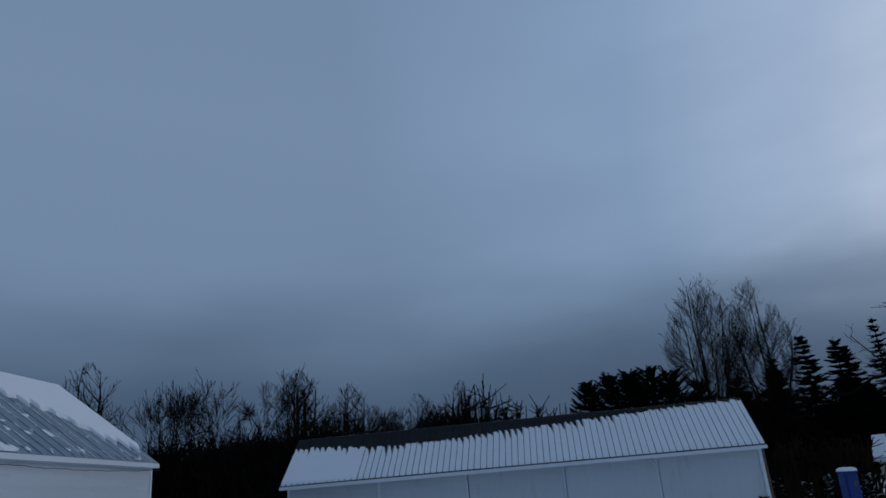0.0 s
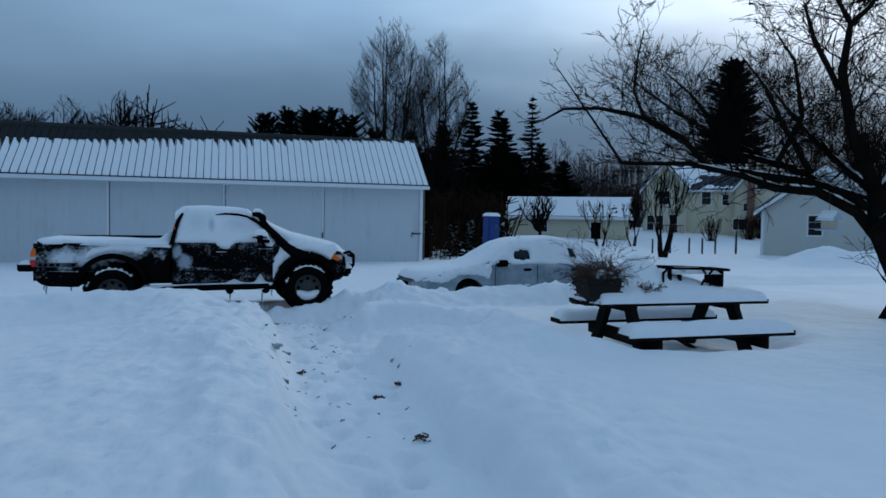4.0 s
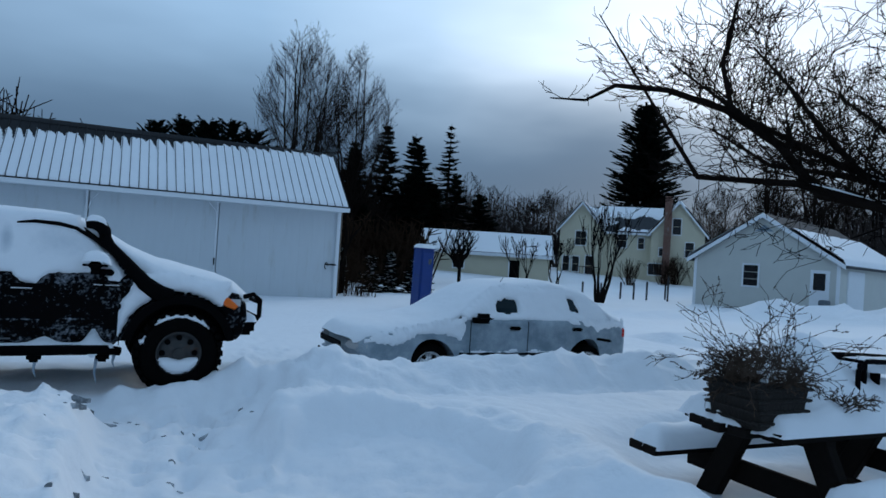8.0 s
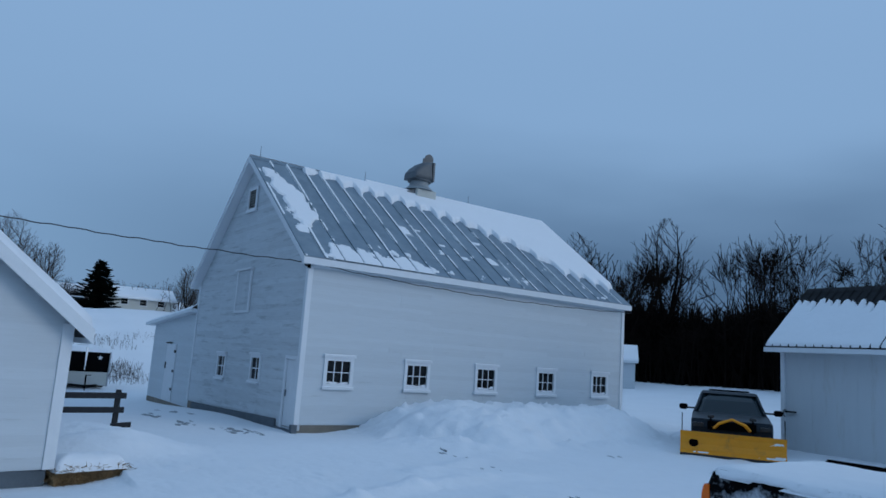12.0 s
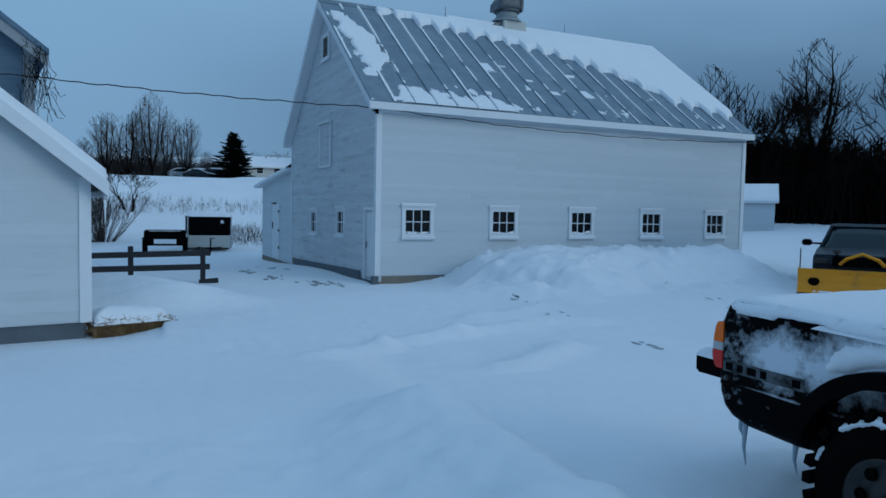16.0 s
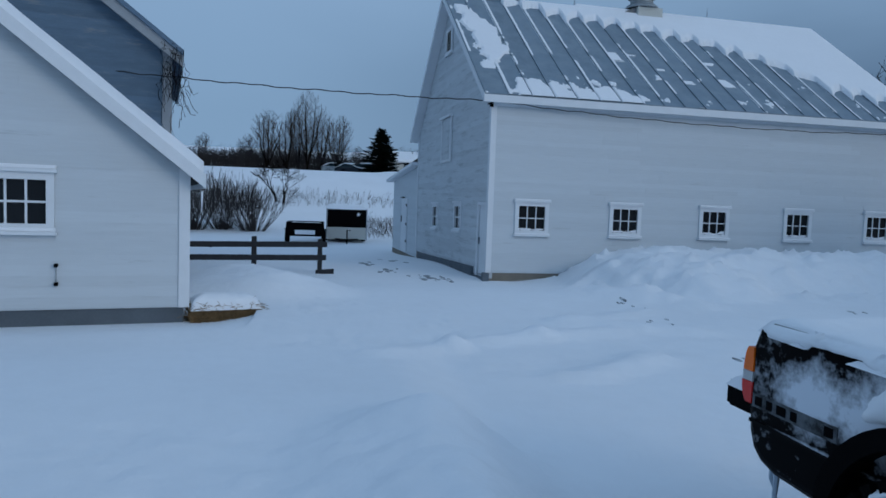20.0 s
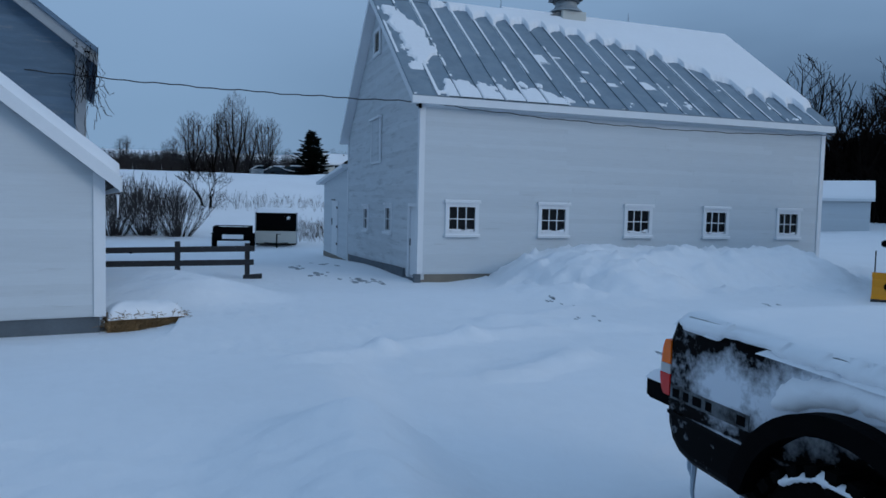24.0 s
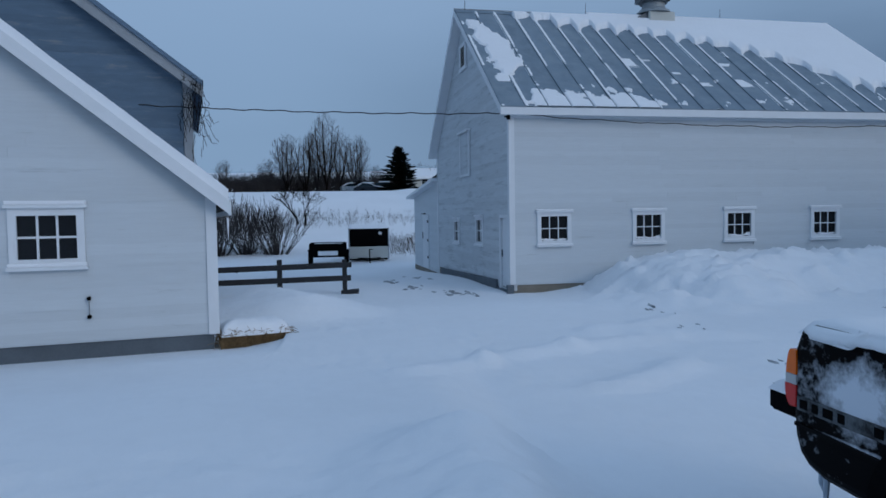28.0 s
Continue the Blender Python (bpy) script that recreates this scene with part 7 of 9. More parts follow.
def round_tree(name, m, height, width, seed, label, group="", stems=4, first=0.22, low=0.28, thin=0.009, n=15, trunk=0.17, depth=2, twig=None):
    """Tall bare tree: steep stems and rising side branches that fill an egg-shaped crown."""
    rnd = random.Random(seed)
    s = thing(name, m, label, "tree", group)
    big, fine = [], []

    def room(p):
        f = (p.z / height - low) / (1 - low)
        w = 0.5 * width * max(0.0, math.sin(math.pi * min(1.0, max(0.02, f)) ** 0.75)) ** 0.6
        return math.hypot(p.x, p.y) - w

    def shoot(p, d, length, r, depth, out):
        pieces = 4 if depth > 1 else 3
        for i in range(pieces):
            q = p + d * (length / pieces)
            if q.z > height or (room(q) > 0 and i > 0):
                return
            ra, rb = r * (1 - 0.7 * i / pieces), r * (1 - 0.7 * (i + 1) / pieces)
            out.append((p, q, max(thin, ra), max(thin * 0.8, rb)))
            p = q
            d = (d + Vector((rnd.gauss(0, 0.07), rnd.gauss(0, 0.07), 0.06 + rnd.gauss(0, 0.04)))).normalized()
            if depth > 0:
                for k in range(3 if depth > 1 else 2):
                    a = rnd.uniform(0, 6.283)
                    nd = (d + Vector((math.cos(a), math.sin(a), 0.15)) * rnd.uniform(0.4, 0.75)).normalized()
                    shoot(p.copy(), nd, length * rnd.uniform(0.32, 0.55), rb * 0.55, depth - 1, fine)

    base = Vector((0, 0, -0.3))
    for k in range(stems):
        a = 2 * math.pi * (k + rnd.uniform(-0.3, 0.3)) / stems
        tilt = rnd.uniform(0.15, 1.0)
        top = Vector((math.cos(a) * width * 0.42 * tilt, math.sin(a) * width * 0.42 * tilt, height * (1.0 - 0.22 * tilt) * rnd.uniform(0.95, 1.0)))
        fork = Vector((0, 0, height * first * rnd.uniform(0.6, 1.0)))
        pts = [base.copy(), fork]
        for i in range(1, 9):
            f = i / 8
            w = fork.lerp(top, f)
            pts.append(w + Vector((math.cos(a), math.sin(a), 0)) * width * 0.06 * math.sin(f * 3.14) + Vector((rnd.gauss(0, 0.06), rnd.gauss(0, 0.06), 0)))
        m_ = len(pts) - 1
        for i in range(m_):
            ra, rb = trunk * (1 - i / m_) ** 0.8 + 0.012, trunk * (1 - (i + 1) / m_) ** 0.8 + 0.012
            big.append((pts[i], pts[i + 1], ra, rb))
            if i:
                for b in range(max(2, n // 7)):
                    t = rnd.random()
                    c = pts[i].lerp(pts[i + 1], t)
                    if c.z < height * low:
                        continue
                    g = rnd.uniform(0, 6.283)
                    d = Vector((math.cos(g) * 0.85, math.sin(g) * 0.85, 1)).normalized()
                    shoot(c, d, height * rnd.uniform(0.16, 0.34) * (1.15 - 0.6 * c.z / height), ra * 0.35, depth, fine)
    part("trunk", tube_mesh("trunk", big, 6), BARK, s)
    part("crown", tube_mesh("crown", fine, 3), twig or TWIG, s)
    return s


# the two tall many-stemmed trees behind the shed's end
round_tree("bare_tree", at_ground(9.9, 40.0), 14.5, 5.4, 3, "tall bare tree with upright stems and rounded crown", "", 6, 0.30, 0.30, 0.007, 15, 0.09)
round_tree("bare_tree", at_ground(13.4, 41.0), 14.0, 5.0, 8, "tall bare tree with upright stems and rounded crown", "", 5, 0.25, 0.20, 0.007, 15, 0.09)
bare_tree("bare_tree", at_ground(8.6, 26.2), 5.0, 12, 2, 0.5, 0.12, 3, 3, 0.10, 0.08, "thin bare tree beside the shed", "", 0.012, 0.4)

# slender spruce and dark conifers beyond the yard
conifer("spruce", at_ground(28.2, 59.2), 12.7, 3.0, 2, 1.0, "slender dark spruce with pointed top", droop=0.3, leaf=1.25)
for k, (x, y, h, r) in enumerate([(22.0, 59.2, 11.6, 3.2), (24.2, 57.9, 11.2, 2.9), (26.1, 61.2, 10.6, 3.0), (20.0, 61.9, 10.2, 3.3), (30.4, 62.0, 8.4, 3.0), (18.4, 56.6, 9.0, 3.5), (23.2, 55.6, 7.6, 3.2), (16.4, 60.4, 8.8, 3.5), (25.4, 56.0, 6.8, 3.2), (14.6, 50.0, 6.4, 3.0), (12.4, 46.0, 5.4, 2.6), (15.4, 45.5, 4.6, 2.6), (32.0, 60, 6.6, 3.0), (27.5, 62, 7.4, 3.0)]):
    conifer("spruce", at_ground(x, y), h, r, 20 + k, 1.5, "dense dark spruce in a cluster", "dark spruces beyond the yard", leaf=1.9, power=0.72)
for k, (x, y, h, r) in enumerate([(3.4, 64, 11.4, 2.8), (5.4, 64, 12.0, 3.2), (7.4, 65, 12.1, 3.4), (9.4, 64, 12.2, 3.4), (11.4, 65, 12.0, 3.4), (8.2, 67, 12.2, 3.2), (13.6, 64, 10.4, 3.0)]):
    conifer("pine", at_ground(x, y), h - ground_z(x, y), r, 40 + k, 1.5, "dark pine showing over the shed roof", "pines behind the shed", power=0.40, bare=0.2, leaf=1.7, droop=-0.2)
conifer("fir_tree", at_ground(53.6, 62.1), 18.8, 5.5, 60, 2.4, "huge dark fir behind the cream house", power=0.48, bare=0.02, leaf=1.7, tier=0.30, droop=0.12)
for k, (x, y, h) in enumerate([(10.2, 27.5, 1.5), (11.3, 28.2, 1.7), (12.3, 28.0, 1.4), (13.2, 29.0, 1.5), (9.4, 29.0, 1.7)]):
    conifer("young_evergreen", at_ground(x, y), h, 0.55, 70 + k, 0.9, "small young evergreen laden with snow", "young evergreens by the shed", snow=True)

# small bare trees in the gardens
round_tree("small_tree", at_ground(20.4, 40.0), 3.5, 4.2, 31, "small bare round-crowned tree", "garden trees", 8, 0.34, 0.30, 0.011, 10, 0.10, 1)
bare_tree("small_tree", at_ground(25.0, 40.0), 3.2, 32, 4, 0.45, 0.15, 3, 3, 0.07, 0.16, "small bare many-stemmed tree", "garden trees", 0.016, 0.4)
bare_tree("small_tree", at_ground(27.6, 40.0), 3.4, 33, 3, 0.4, 0.15, 4, 3, 0.07, 0.12, "small bare many-stemmed tree", "garden trees", 0.014, 0.4)
bare_tree("small_tree", at_ground(20.9, 26.6), 4.5, 34, 4, 0.38, 0.18, 4, 3, 0.09, 0.12, "bare many-stemmed tree in the snow", "garden trees", 0.012, 0.4, 0.10)
for k, (x, y, h) in enumerate([(38.0, 45.0, 1.9), (43.0, 46.5, 2.2), (45.0, 47.5, 2.4), (47.0, 47.0, 2.3)]):
    shrub("shrub", at_ground(x, y), h, h * 0.6, 80 + k, 46, BRUSH, "round bare brown garden shrub", "shrubs by the house", thin=0.014)

# the woods: a few kinds of tall bare tree, repeated
kinds = [round_tree("wood_tree", at_ground(-51.5, 66.0), 18.5, 9.5, 101, "tall dark bare woodland tree", "woodland trees", 3, 0.30, 0.34, 0.028, 21, 0.26, 1),
         bare_tree("wood_tree", at_ground(-34.5, 72.0), 17.5, 102, 1, 0.70, 0.08, 6, 3, 0.26, 0.04, "tall dark bare woodland tree", "woodland trees", 0.020, 0.27),
         round_tree("wood_tree", at_ground(-28.0, 70.0), 16.0, 7.5, 103, "tall dark bare woodland tree", "woodland trees", 4, 0.20, 0.22, 0.028, 21, 0.22, 1),
         bare_tree("wood_tree", at_ground(-44.5, 70.0), 15.6, 104, 2, 0.62, 0.10, 5, 3, 0.24, 0.05, "tall dark bare woodland tree", "woodland trees", 0.022, 0.28)]
wr = random.Random(77)
spots = [(-62, 62, 0, .95), (-58, 70, 3, 1.0), (-48, 78, 2, .95), (-40, 70, 3, .95), (-38, 74, 1, .98), (-31, 78, 2, 1.0), (-22.5, 71, 2, .88), (-19, 76, 3, .72), (-15, 72, 0, .66), (-13.5, 74, 2, .70), (-12, 75, 3, .66), (-8, 80, 2, .58), (-3, 82, 3, .50), (1, 84, 2, .48), (-66, 74, 1, 1.0), (-72, 66, 2, 1.0), (-80, 70, 3, 1.0), (-88, 66, 0, 1.0)]
for k in range(22):
    spots.append((wr.uniform(-95, -10), wr.uniform(80, 100), wr.randint(0, 3), wr.uniform(0.6, 0.85)))
for k in range(20):
    spots.append((wr.uniform(18, 130), wr.uniform(74, 100), wr.randint(0, 3), wr.uniform(0.5, 0.8)))
for k in range(24):
    spots.append((wr.uniform(52, 105), wr.uniform(30, 68), wr.randint(0, 3), wr.uniform(0.7, 1.0)))
spots = [q for q in spots if not (38 < q[0] < 58 and 38 < q[1] < 60)]
for x, y, k, f in spots:
    c = copy_thing(kinds[k], pose(x, y, ground_z(x, y) - 0.2, 0, 0, wr.uniform(0, 360)))
    c.scale = (f, f, f)

# vine-hung tree beside the barn
vt = bare_tree("vine_tree", at_ground(-50.0, 56.0), 13.5, 120, 3, 0.60, 0.04, 5, 3, 0.26, 0.12, "dark bare tree hung with vines", "", 0.04, 0.30)


def stems_stuff(name, boxes, seed, count, h0, h1, r, label, material, bend=0.25, branches=3):
    """Uncountable thin growth filling strips of ground."""
    rnd = random.Random(seed)
    segs = []
    for k in range(count):
        x0, x1, y0, y1 = boxes[k % len(boxes)]
        x, y = rnd.uniform(x0, x1), rnd.uniform(y0, y1)
        h = rnd.uniform(h0, h1) * (0.75 + 0.35 * fbm(x * 0.08, y * 0.08, seed))
        p = Vector((x, y, ground_z(x, y) - 0.1))
        d = Vector((rnd.gauss(0, bend * 0.4), rnd.gauss(0, bend * 0.4), 1)).normalized()
        q = p + d * h
        segs.append((p, q, r, r * 0.4))
        for b in range(branches):
            t = rnd.uniform(0.25, 0.95)
            c = p.lerp(q, t)
            e = c + Vector((rnd.gauss(0, 1), rnd.gauss(0, 1), rnd.uniform(0.2, 1.4))).normalized() * h * rnd.uniform(0.12, 0.3)
            segs.append((c, e, r * 0.6, r * 0.3))
    return put_mesh(name, tube_mesh(name, segs, 3), material, None, label, "brush", "", "stuff")


stems_stuff("woodland_thicket", [(-100, -6, 58, 64), (-100, 0, 62, 74), (-100, -20, 64, 82), (-95, -40, 56, 64)], 5, 8600, 5.0, 11.0, 0.12, "dark tangled woodland undergrowth", TWIG, 0.5, 4)
stems_stuff("far_woods", [(-110, 30, 84, 112), (-110, -10, 82, 100)], 6, 5200, 8, 13.0, 0.12, "dark far edge of the woods", TWIG, 0.2, 4)
stems_stuff("thicket", [(9.5, 16.2, 35, 47), (15, 38, 56, 60), (9, 18, 44, 54)], 7, 4200, 2.0, 4.6, 0.07, "brown bare brush under the spruces", BRUSH, 0.5, 4)
stems_stuff("dark_thicket", [(13, 27.5, 57, 62), (10, 17, 46, 56)], 17, 2600, 4.0, 8.2, 0.09, "dark tangle of brush between the spruces", TWIG, 0.5, 5)
# paler than the woods on the left: haze put into the twig colour
stems_stuff("far_woods", [(10, 140, 80, 110), (60, 120, 28, 80), (58, 80, 25, 60), (28, 66, 68, 84)], 8, 4200, 5, 11, 0.06, "bare trees beyond the houses, greyed as by haze", HAZED_FAR_TWIG, 0.25, 4)
stems_stuff("shed_brush", [(8.0, 9.6, 24.5, 28)], 9, 130, 0.8, 2.6, 0.012, "thin bare bushes beside the shed", BRUSH, 0.5, 4)
stems_stuff("tall_grass", [(-50, -42, 8.6, 11.5), (-57, -54, 3, 12), (-59, -56, -4, 14), (-50, -44, 8.8, 11)], 10, 900, 0.4, 1.0, 0.011, "dry brown reeds and tall grass", BRUSH, 0.7, 1)
# hilltop and slope growth takes the twig colour lightened for haze
stems_stuff("hilltop_brush", [(-112, -99, -60, 16), (-106, -99, -16, 13)], 11, 3400, 2.2, 4.0, 0.035, "dark bare brush along the hilltop", HAZED_HILL_TWIG, 0.5, 5)
stems_stuff("hilltop_brush", [(-128, -105, 16, 60)], 12, 700, 2.6, 5.0, 0.05, "dark bare brush along the hilltop", HAZED_HILL_TWIG, 0.4, 4)

# the open slope beyond the fence
hr = random.Random(5)
hill = [round_tree("hill_tree", at_ground(-98, 3.4), 11.8, 6.0, 201, "fine bare tree on the snowy hilltop", "hilltop trees", 5, 0.10, 0.10, 0.013, 22, 0.12, 1, HAZED_HILL_TWIG),
        round_tree("hill_tree", at_ground(-98, -2.0), 8.4, 6.4, 202, "fine bare tree on the snowy hilltop", "hilltop trees", 6, 0.06, 0.12, 0.013, 22, 0.10, 1, HAZED_HILL_TWIG)]
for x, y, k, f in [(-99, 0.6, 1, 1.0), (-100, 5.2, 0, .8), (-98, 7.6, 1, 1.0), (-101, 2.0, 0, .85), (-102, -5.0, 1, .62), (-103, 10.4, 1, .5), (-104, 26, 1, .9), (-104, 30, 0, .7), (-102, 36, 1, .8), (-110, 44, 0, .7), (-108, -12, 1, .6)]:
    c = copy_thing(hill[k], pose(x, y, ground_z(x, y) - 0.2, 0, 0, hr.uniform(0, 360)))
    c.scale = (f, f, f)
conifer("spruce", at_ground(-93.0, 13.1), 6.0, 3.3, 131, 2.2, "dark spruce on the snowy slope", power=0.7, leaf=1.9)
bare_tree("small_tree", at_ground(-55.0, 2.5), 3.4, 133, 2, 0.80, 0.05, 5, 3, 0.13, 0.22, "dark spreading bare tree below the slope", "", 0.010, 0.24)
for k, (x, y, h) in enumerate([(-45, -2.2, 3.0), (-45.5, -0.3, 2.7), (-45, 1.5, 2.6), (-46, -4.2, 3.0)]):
    shrub("shrub", at_ground(x, y), h, h * 0.85, 140 + k, 120, HAZED_HILL_TWIG, "large bare grey shrub in the snow", "shrubs beyond the fence", 3, 0.008)


def build_hill_car(x, y, turn, paint, label):
    s = thing("parked_car", pose(x, y, ground_z(x, y) - 0.05, 0, 0, turn), label, "car", "cars parked on the hilltop")
    o = [(-2.1, 0.35), (-1.65, 0.30)] + arc(-1.3, 0.32, 0.34, 180, 0, 8) + [(-0.9, 0.25), (0.9, 0.25)] + arc(1.3, 0.32, 0.34, 180, 0, 8) + [(1.7, 0.30), (2.1, 0.35), (2.15, 0.65), (1.9, 0.80), (0.9, 0.90), (-1.7, 0.95), (-2.1, 0.85)]
    part("body", loft_sides(o, 0.85, 0.06, 3, lambda a, b: 0.0 if b > 0.7 else 1.0), paint, s)
    part("glasshouse", cabin((-1.6, 0.9, 0.90), (-1.1, 0.2, 1.35), 0.78, 0.62), CAR_GLASS, s)
    for x_ in (-1.3, 1.3):
        for y_, r_ in ((-0.75, 0), (0.75, 180)):
            wheel(s, pose(x_, y_, 0.31, 0, 0, r_), 0.31, 0.2, 0.2, 0, CHROME, False, 5)
    drape(s, [(-2.12, 0.92, 0.74, 0.05), (-1.9, 1.0, 0.80, 0.08), (-1.3, 1.40, 0.68, 0.12), (-0.8, 1.50, 0.64, 0.12), (0.1, 1.48, 0.64, 0.12), (0.9, 1.05, 0.76, 0.10), (1.8, 0.92, 0.80, 0.10), (2.1, 0.74, 0.70, 0.05)], label="snow over roof, bonnet and boot", seed=x)


build_hill_car(-97.0, 9.3, 82, BLUE_BLACK, "dark car under snow, parked on the hilltop")
build_hill_car(-99.5, 7.4, 100, SILVER_PAINT, "pale car under snow, parked on the hilltop")


# ---- the old apple tree ----
def build_apple_tree():
    rnd = random.Random(42)
    s = thing("apple_tree", pose(9.35, 4.2, ground_z(9.35, 4.2) - 0.1), "old spreading bare apple tree with snow on its limbs", "tree")
    o = Vector((9.35, 4.2, ground_z(9.35, 4.2) - 0.1))
    limbs = [([(10.5, 4.2, -0.1), (10.2, 4.2, 0.6), (9.85, 4.2, 1.2), (9.52, 4.2, 1.7), (9.55, 4.25, 2.2)], 0.19, 0.14),
             ([(9.60, 4.2, 1.6), (9.28, 4.35, 2.05), (8.86, 4.6, 2.28), (8.43, 5.0, 2.36), (8.1, 5.3, 2.55), (7.23, 5.7, 2.74), (6.26, 6.1, 2.79), (5.87, 6.4, 3.5), (5.3, 6.6, 4.3)], 0.09, 0.006),
             ([(9.55, 4.25, 2.15), (8.9, 4.8, 2.45), (8.35, 5.6, 2.62), (7.84, 5.8, 2.68), (7.42, 6.0, 3.18), (6.70, 6.1, 3.52), (5.96, 6.2, 3.56), (5.36, 6.3, 3.58), (4.95, 6.3, 3.36), (4.55, 6.3, 3.28)], 0.075, 0.006),
             ([(7.42, 6.0, 3.08), (6.6, 6.0, 3.40), (6.30, 5.9, 3.76), (6.24, 5.8, 4.22), (6.36, 5.8, 4.62)], 0.035, 0.010),
             ([(9.55, 4.25, 2.2), (9.0, 4.2, 2.95), (8.75, 4.2, 3.8), (8.9, 4.2, 4.5), (8.6, 4.3, 5.0)], 0.10, 0.02),
             ([(9.55, 4.25, 2.15), (10.1, 4.4, 2.7), (10.3, 4.5, 3.8), (10.2, 4.6, 5.0)], 0.09, 0.02),
             ([(9.6, 4.2, 1.9), (10.3, 3.8, 2.4), (11.2, 3.6, 2.8), (12.3, 3.6, 3.0)], 0.09, 0.02),
             ([(9.7, 4.2, 0.3), (10.0, 4.15, 0.85), (10.4, 4.1, 1.4), (11.3, 4.4, 2.4), (12.0, 5.0, 3.4)], 0.12, 0.02),
             ([(9.4, 4.25, 2.0), (9.1, 5.2, 2.5), (8.7, 6.2, 3.0), (8.2, 7.2, 3.6), (7.5, 7.8, 4.4)], 0.07, 0.012),
             ([(9.5, 4.25, 2.2), (9.8, 5.4, 2.9), (10.2, 6.6, 3.6), (10.6, 7.6, 4.4)], 0.07, 0.015),
             ([(8.75, 4.2, 3.6), (8.5, 4.4, 4.3), (8.5, 4.6, 4.8), (8.9, 4.7, 5.2)], 0.045, 0.010),
             ([(8.4, 5.6, 2.75), (8.1, 6.0, 3.3), (7.7, 6.2, 3.8), (7.2, 6.3, 4.15)], 0.04, 0.010),
             ([(9.0, 5.2, 2.6), (8.6, 6.0, 2.85), (8.2, 6.7, 3.1), (7.6, 7.2, 3.5)], 0.05, 0.010),
             ([(8.9, 4.2, 4.5), (9.4, 4.3, 4.9), (9.8, 4.5, 5.2)], 0.045, 0.010),
             ([(8.9, 4.8, 2.5), (8.5, 5.0, 3.2), (8.2, 5.1, 3.8), (7.8, 5.1, 4.2)], 0.05, 0.010),
             ([(8.6, 5.2, 2.6), (8.9, 5.0, 3.4), (8.6, 4.9, 4.1), (8.3, 5.0, 4.5)], 0.05, 0.010),
             ([(9.4, 4.2, 1.7), (9.3, 3.2, 2.3), (8.9, 2.4, 2.9), (8.4, 1.8, 3.6)], 0.06, 0.012),
             ([(10.2, 4.4, 3.2), (11.0, 4.9, 3.9), (11.6, 5.6, 4.5)], 0.05, 0.012),
             ([(9.9, 4.3, 2.4), (10.6, 5.2, 2.5), (11.3, 6.2, 2.7), (11.8, 7.2, 3.1)], 0.06, 0.012)]
    fine, caps = [], []
    for n, (pts, r0, r1) in enumerate(limbs):
        pts = [Vector(p) + Vector((-0.27 * smooth01(6.4, 8.6, p[0]) - 0.10, 0, -0.10 if n in (1, 2) else 0)) - o for p in pts]
        pts = [p + Vector((rnd.gauss(0, 0.03), rnd.gauss(0, 0.03), rnd.gauss(0, 0.03))) if i else p for i, p in enumerate(pts)]
        k = len(pts)
        rs = [r0 + (r1 - r0) * i / (k - 1) for i in range(k)]
        part("trunk" if n == 0 else "limb", pipebm(pts, rs, 10), BARK, s, "", True)
        for i in range(k - 1):
            a, b = pts[i], pts[i + 1]
            if n:
                tip = n in (1, 2) and i > 5
                m = max(2, int((b - a).length / (0.15 if tip else 0.085)))
                for j in range(m):
                    t = (j + rnd.random()) / m
                    c = a.lerp(b, t)
                    if (n < 9 or n > 15) and i == 0 and t < 0.6:
                        continue
                    ax = Vector((rnd.gauss(0, 1), rnd.gauss(0, 1), rnd.gauss(0.35, 0.9))).normalized()
                    ax.z = abs(ax.z) if ax.z > -0.25 else -0.4 * ax.z
                    rr = rs[i] * (1 - t) + rs[i + 1] * t
                    grow(fine, c, (b - a).normalized() * 0.5 + ax, rnd.uniform(0.4, 0.95) * (0.6 if tip else 1.0) * (0.55 + 0.45 * smooth01(0.015, 0.05, rr)), min(0.013, rr * 0.30), 1 if tip else 3 if rnd.random() < 0.66 else 2, rnd, 1.0, 0.05, 3, 3, 0.66, 0.24, thin=0.0036)
            d = (b - a).normalized()
            if n and d.z < 0.75 and rs[i] > 0.045:
                caps.append((a, b, rs[i], rs[i + 1]))
    part("crown", tube_mesh("crown", fine, 3), TWIG, s, "dense dark twigs")
    for a, b, ra, rb in caps:
        up = Vector((0, 0, 1))
        part("limb_snow", pipebm([a.lerp(b, 0.05) + up * ra * 0.75, a.lerp(b, 0.5) + up * (ra + rb) * 0.42, a.lerp(b, 0.95) + up * rb * 0.75], [ra * 0.35, (ra + rb) * 0.28, rb * 0.3], 6), SNOW, s, "", True)
    br = []
    for k in range(220):
        p, q, r0, r1 = rnd.choice(fine)
        br.append((q, q + Vector((0, 0, -0.035)), 0.014, 0.012))
    tagged(part("withered_fruit", tube_mesh("withered_fruit", br, 4), BARK, s), kind="stuff")


build_apple_tree()

# ---- houses and garage across the yard ----
SHINGLE = mat("dark_shingles", (0.030, 0.034, 0.040), 0.85, var=0.25, scale=4, bump=0.3)
BRICK = mat("old_brick", (0.16, 0.085, 0.065), 0.85, var=0.3, scale=8, bump=0.4, dirt=(0.30, 0.28, 0.27), dirt_scale=3)
BROWN_WOOD = mat("brown_deck_wood", (0.055, 0.032, 0.022), 0.8, var=0.25, scale=5)
BLUE_PLASTIC = mat("blue_plastic", (0.003, 0.030, 0.17), 0.5, var=0.12, scale=3, dirt=(0.008, 0.028, 0.07), dirt_scale=2)
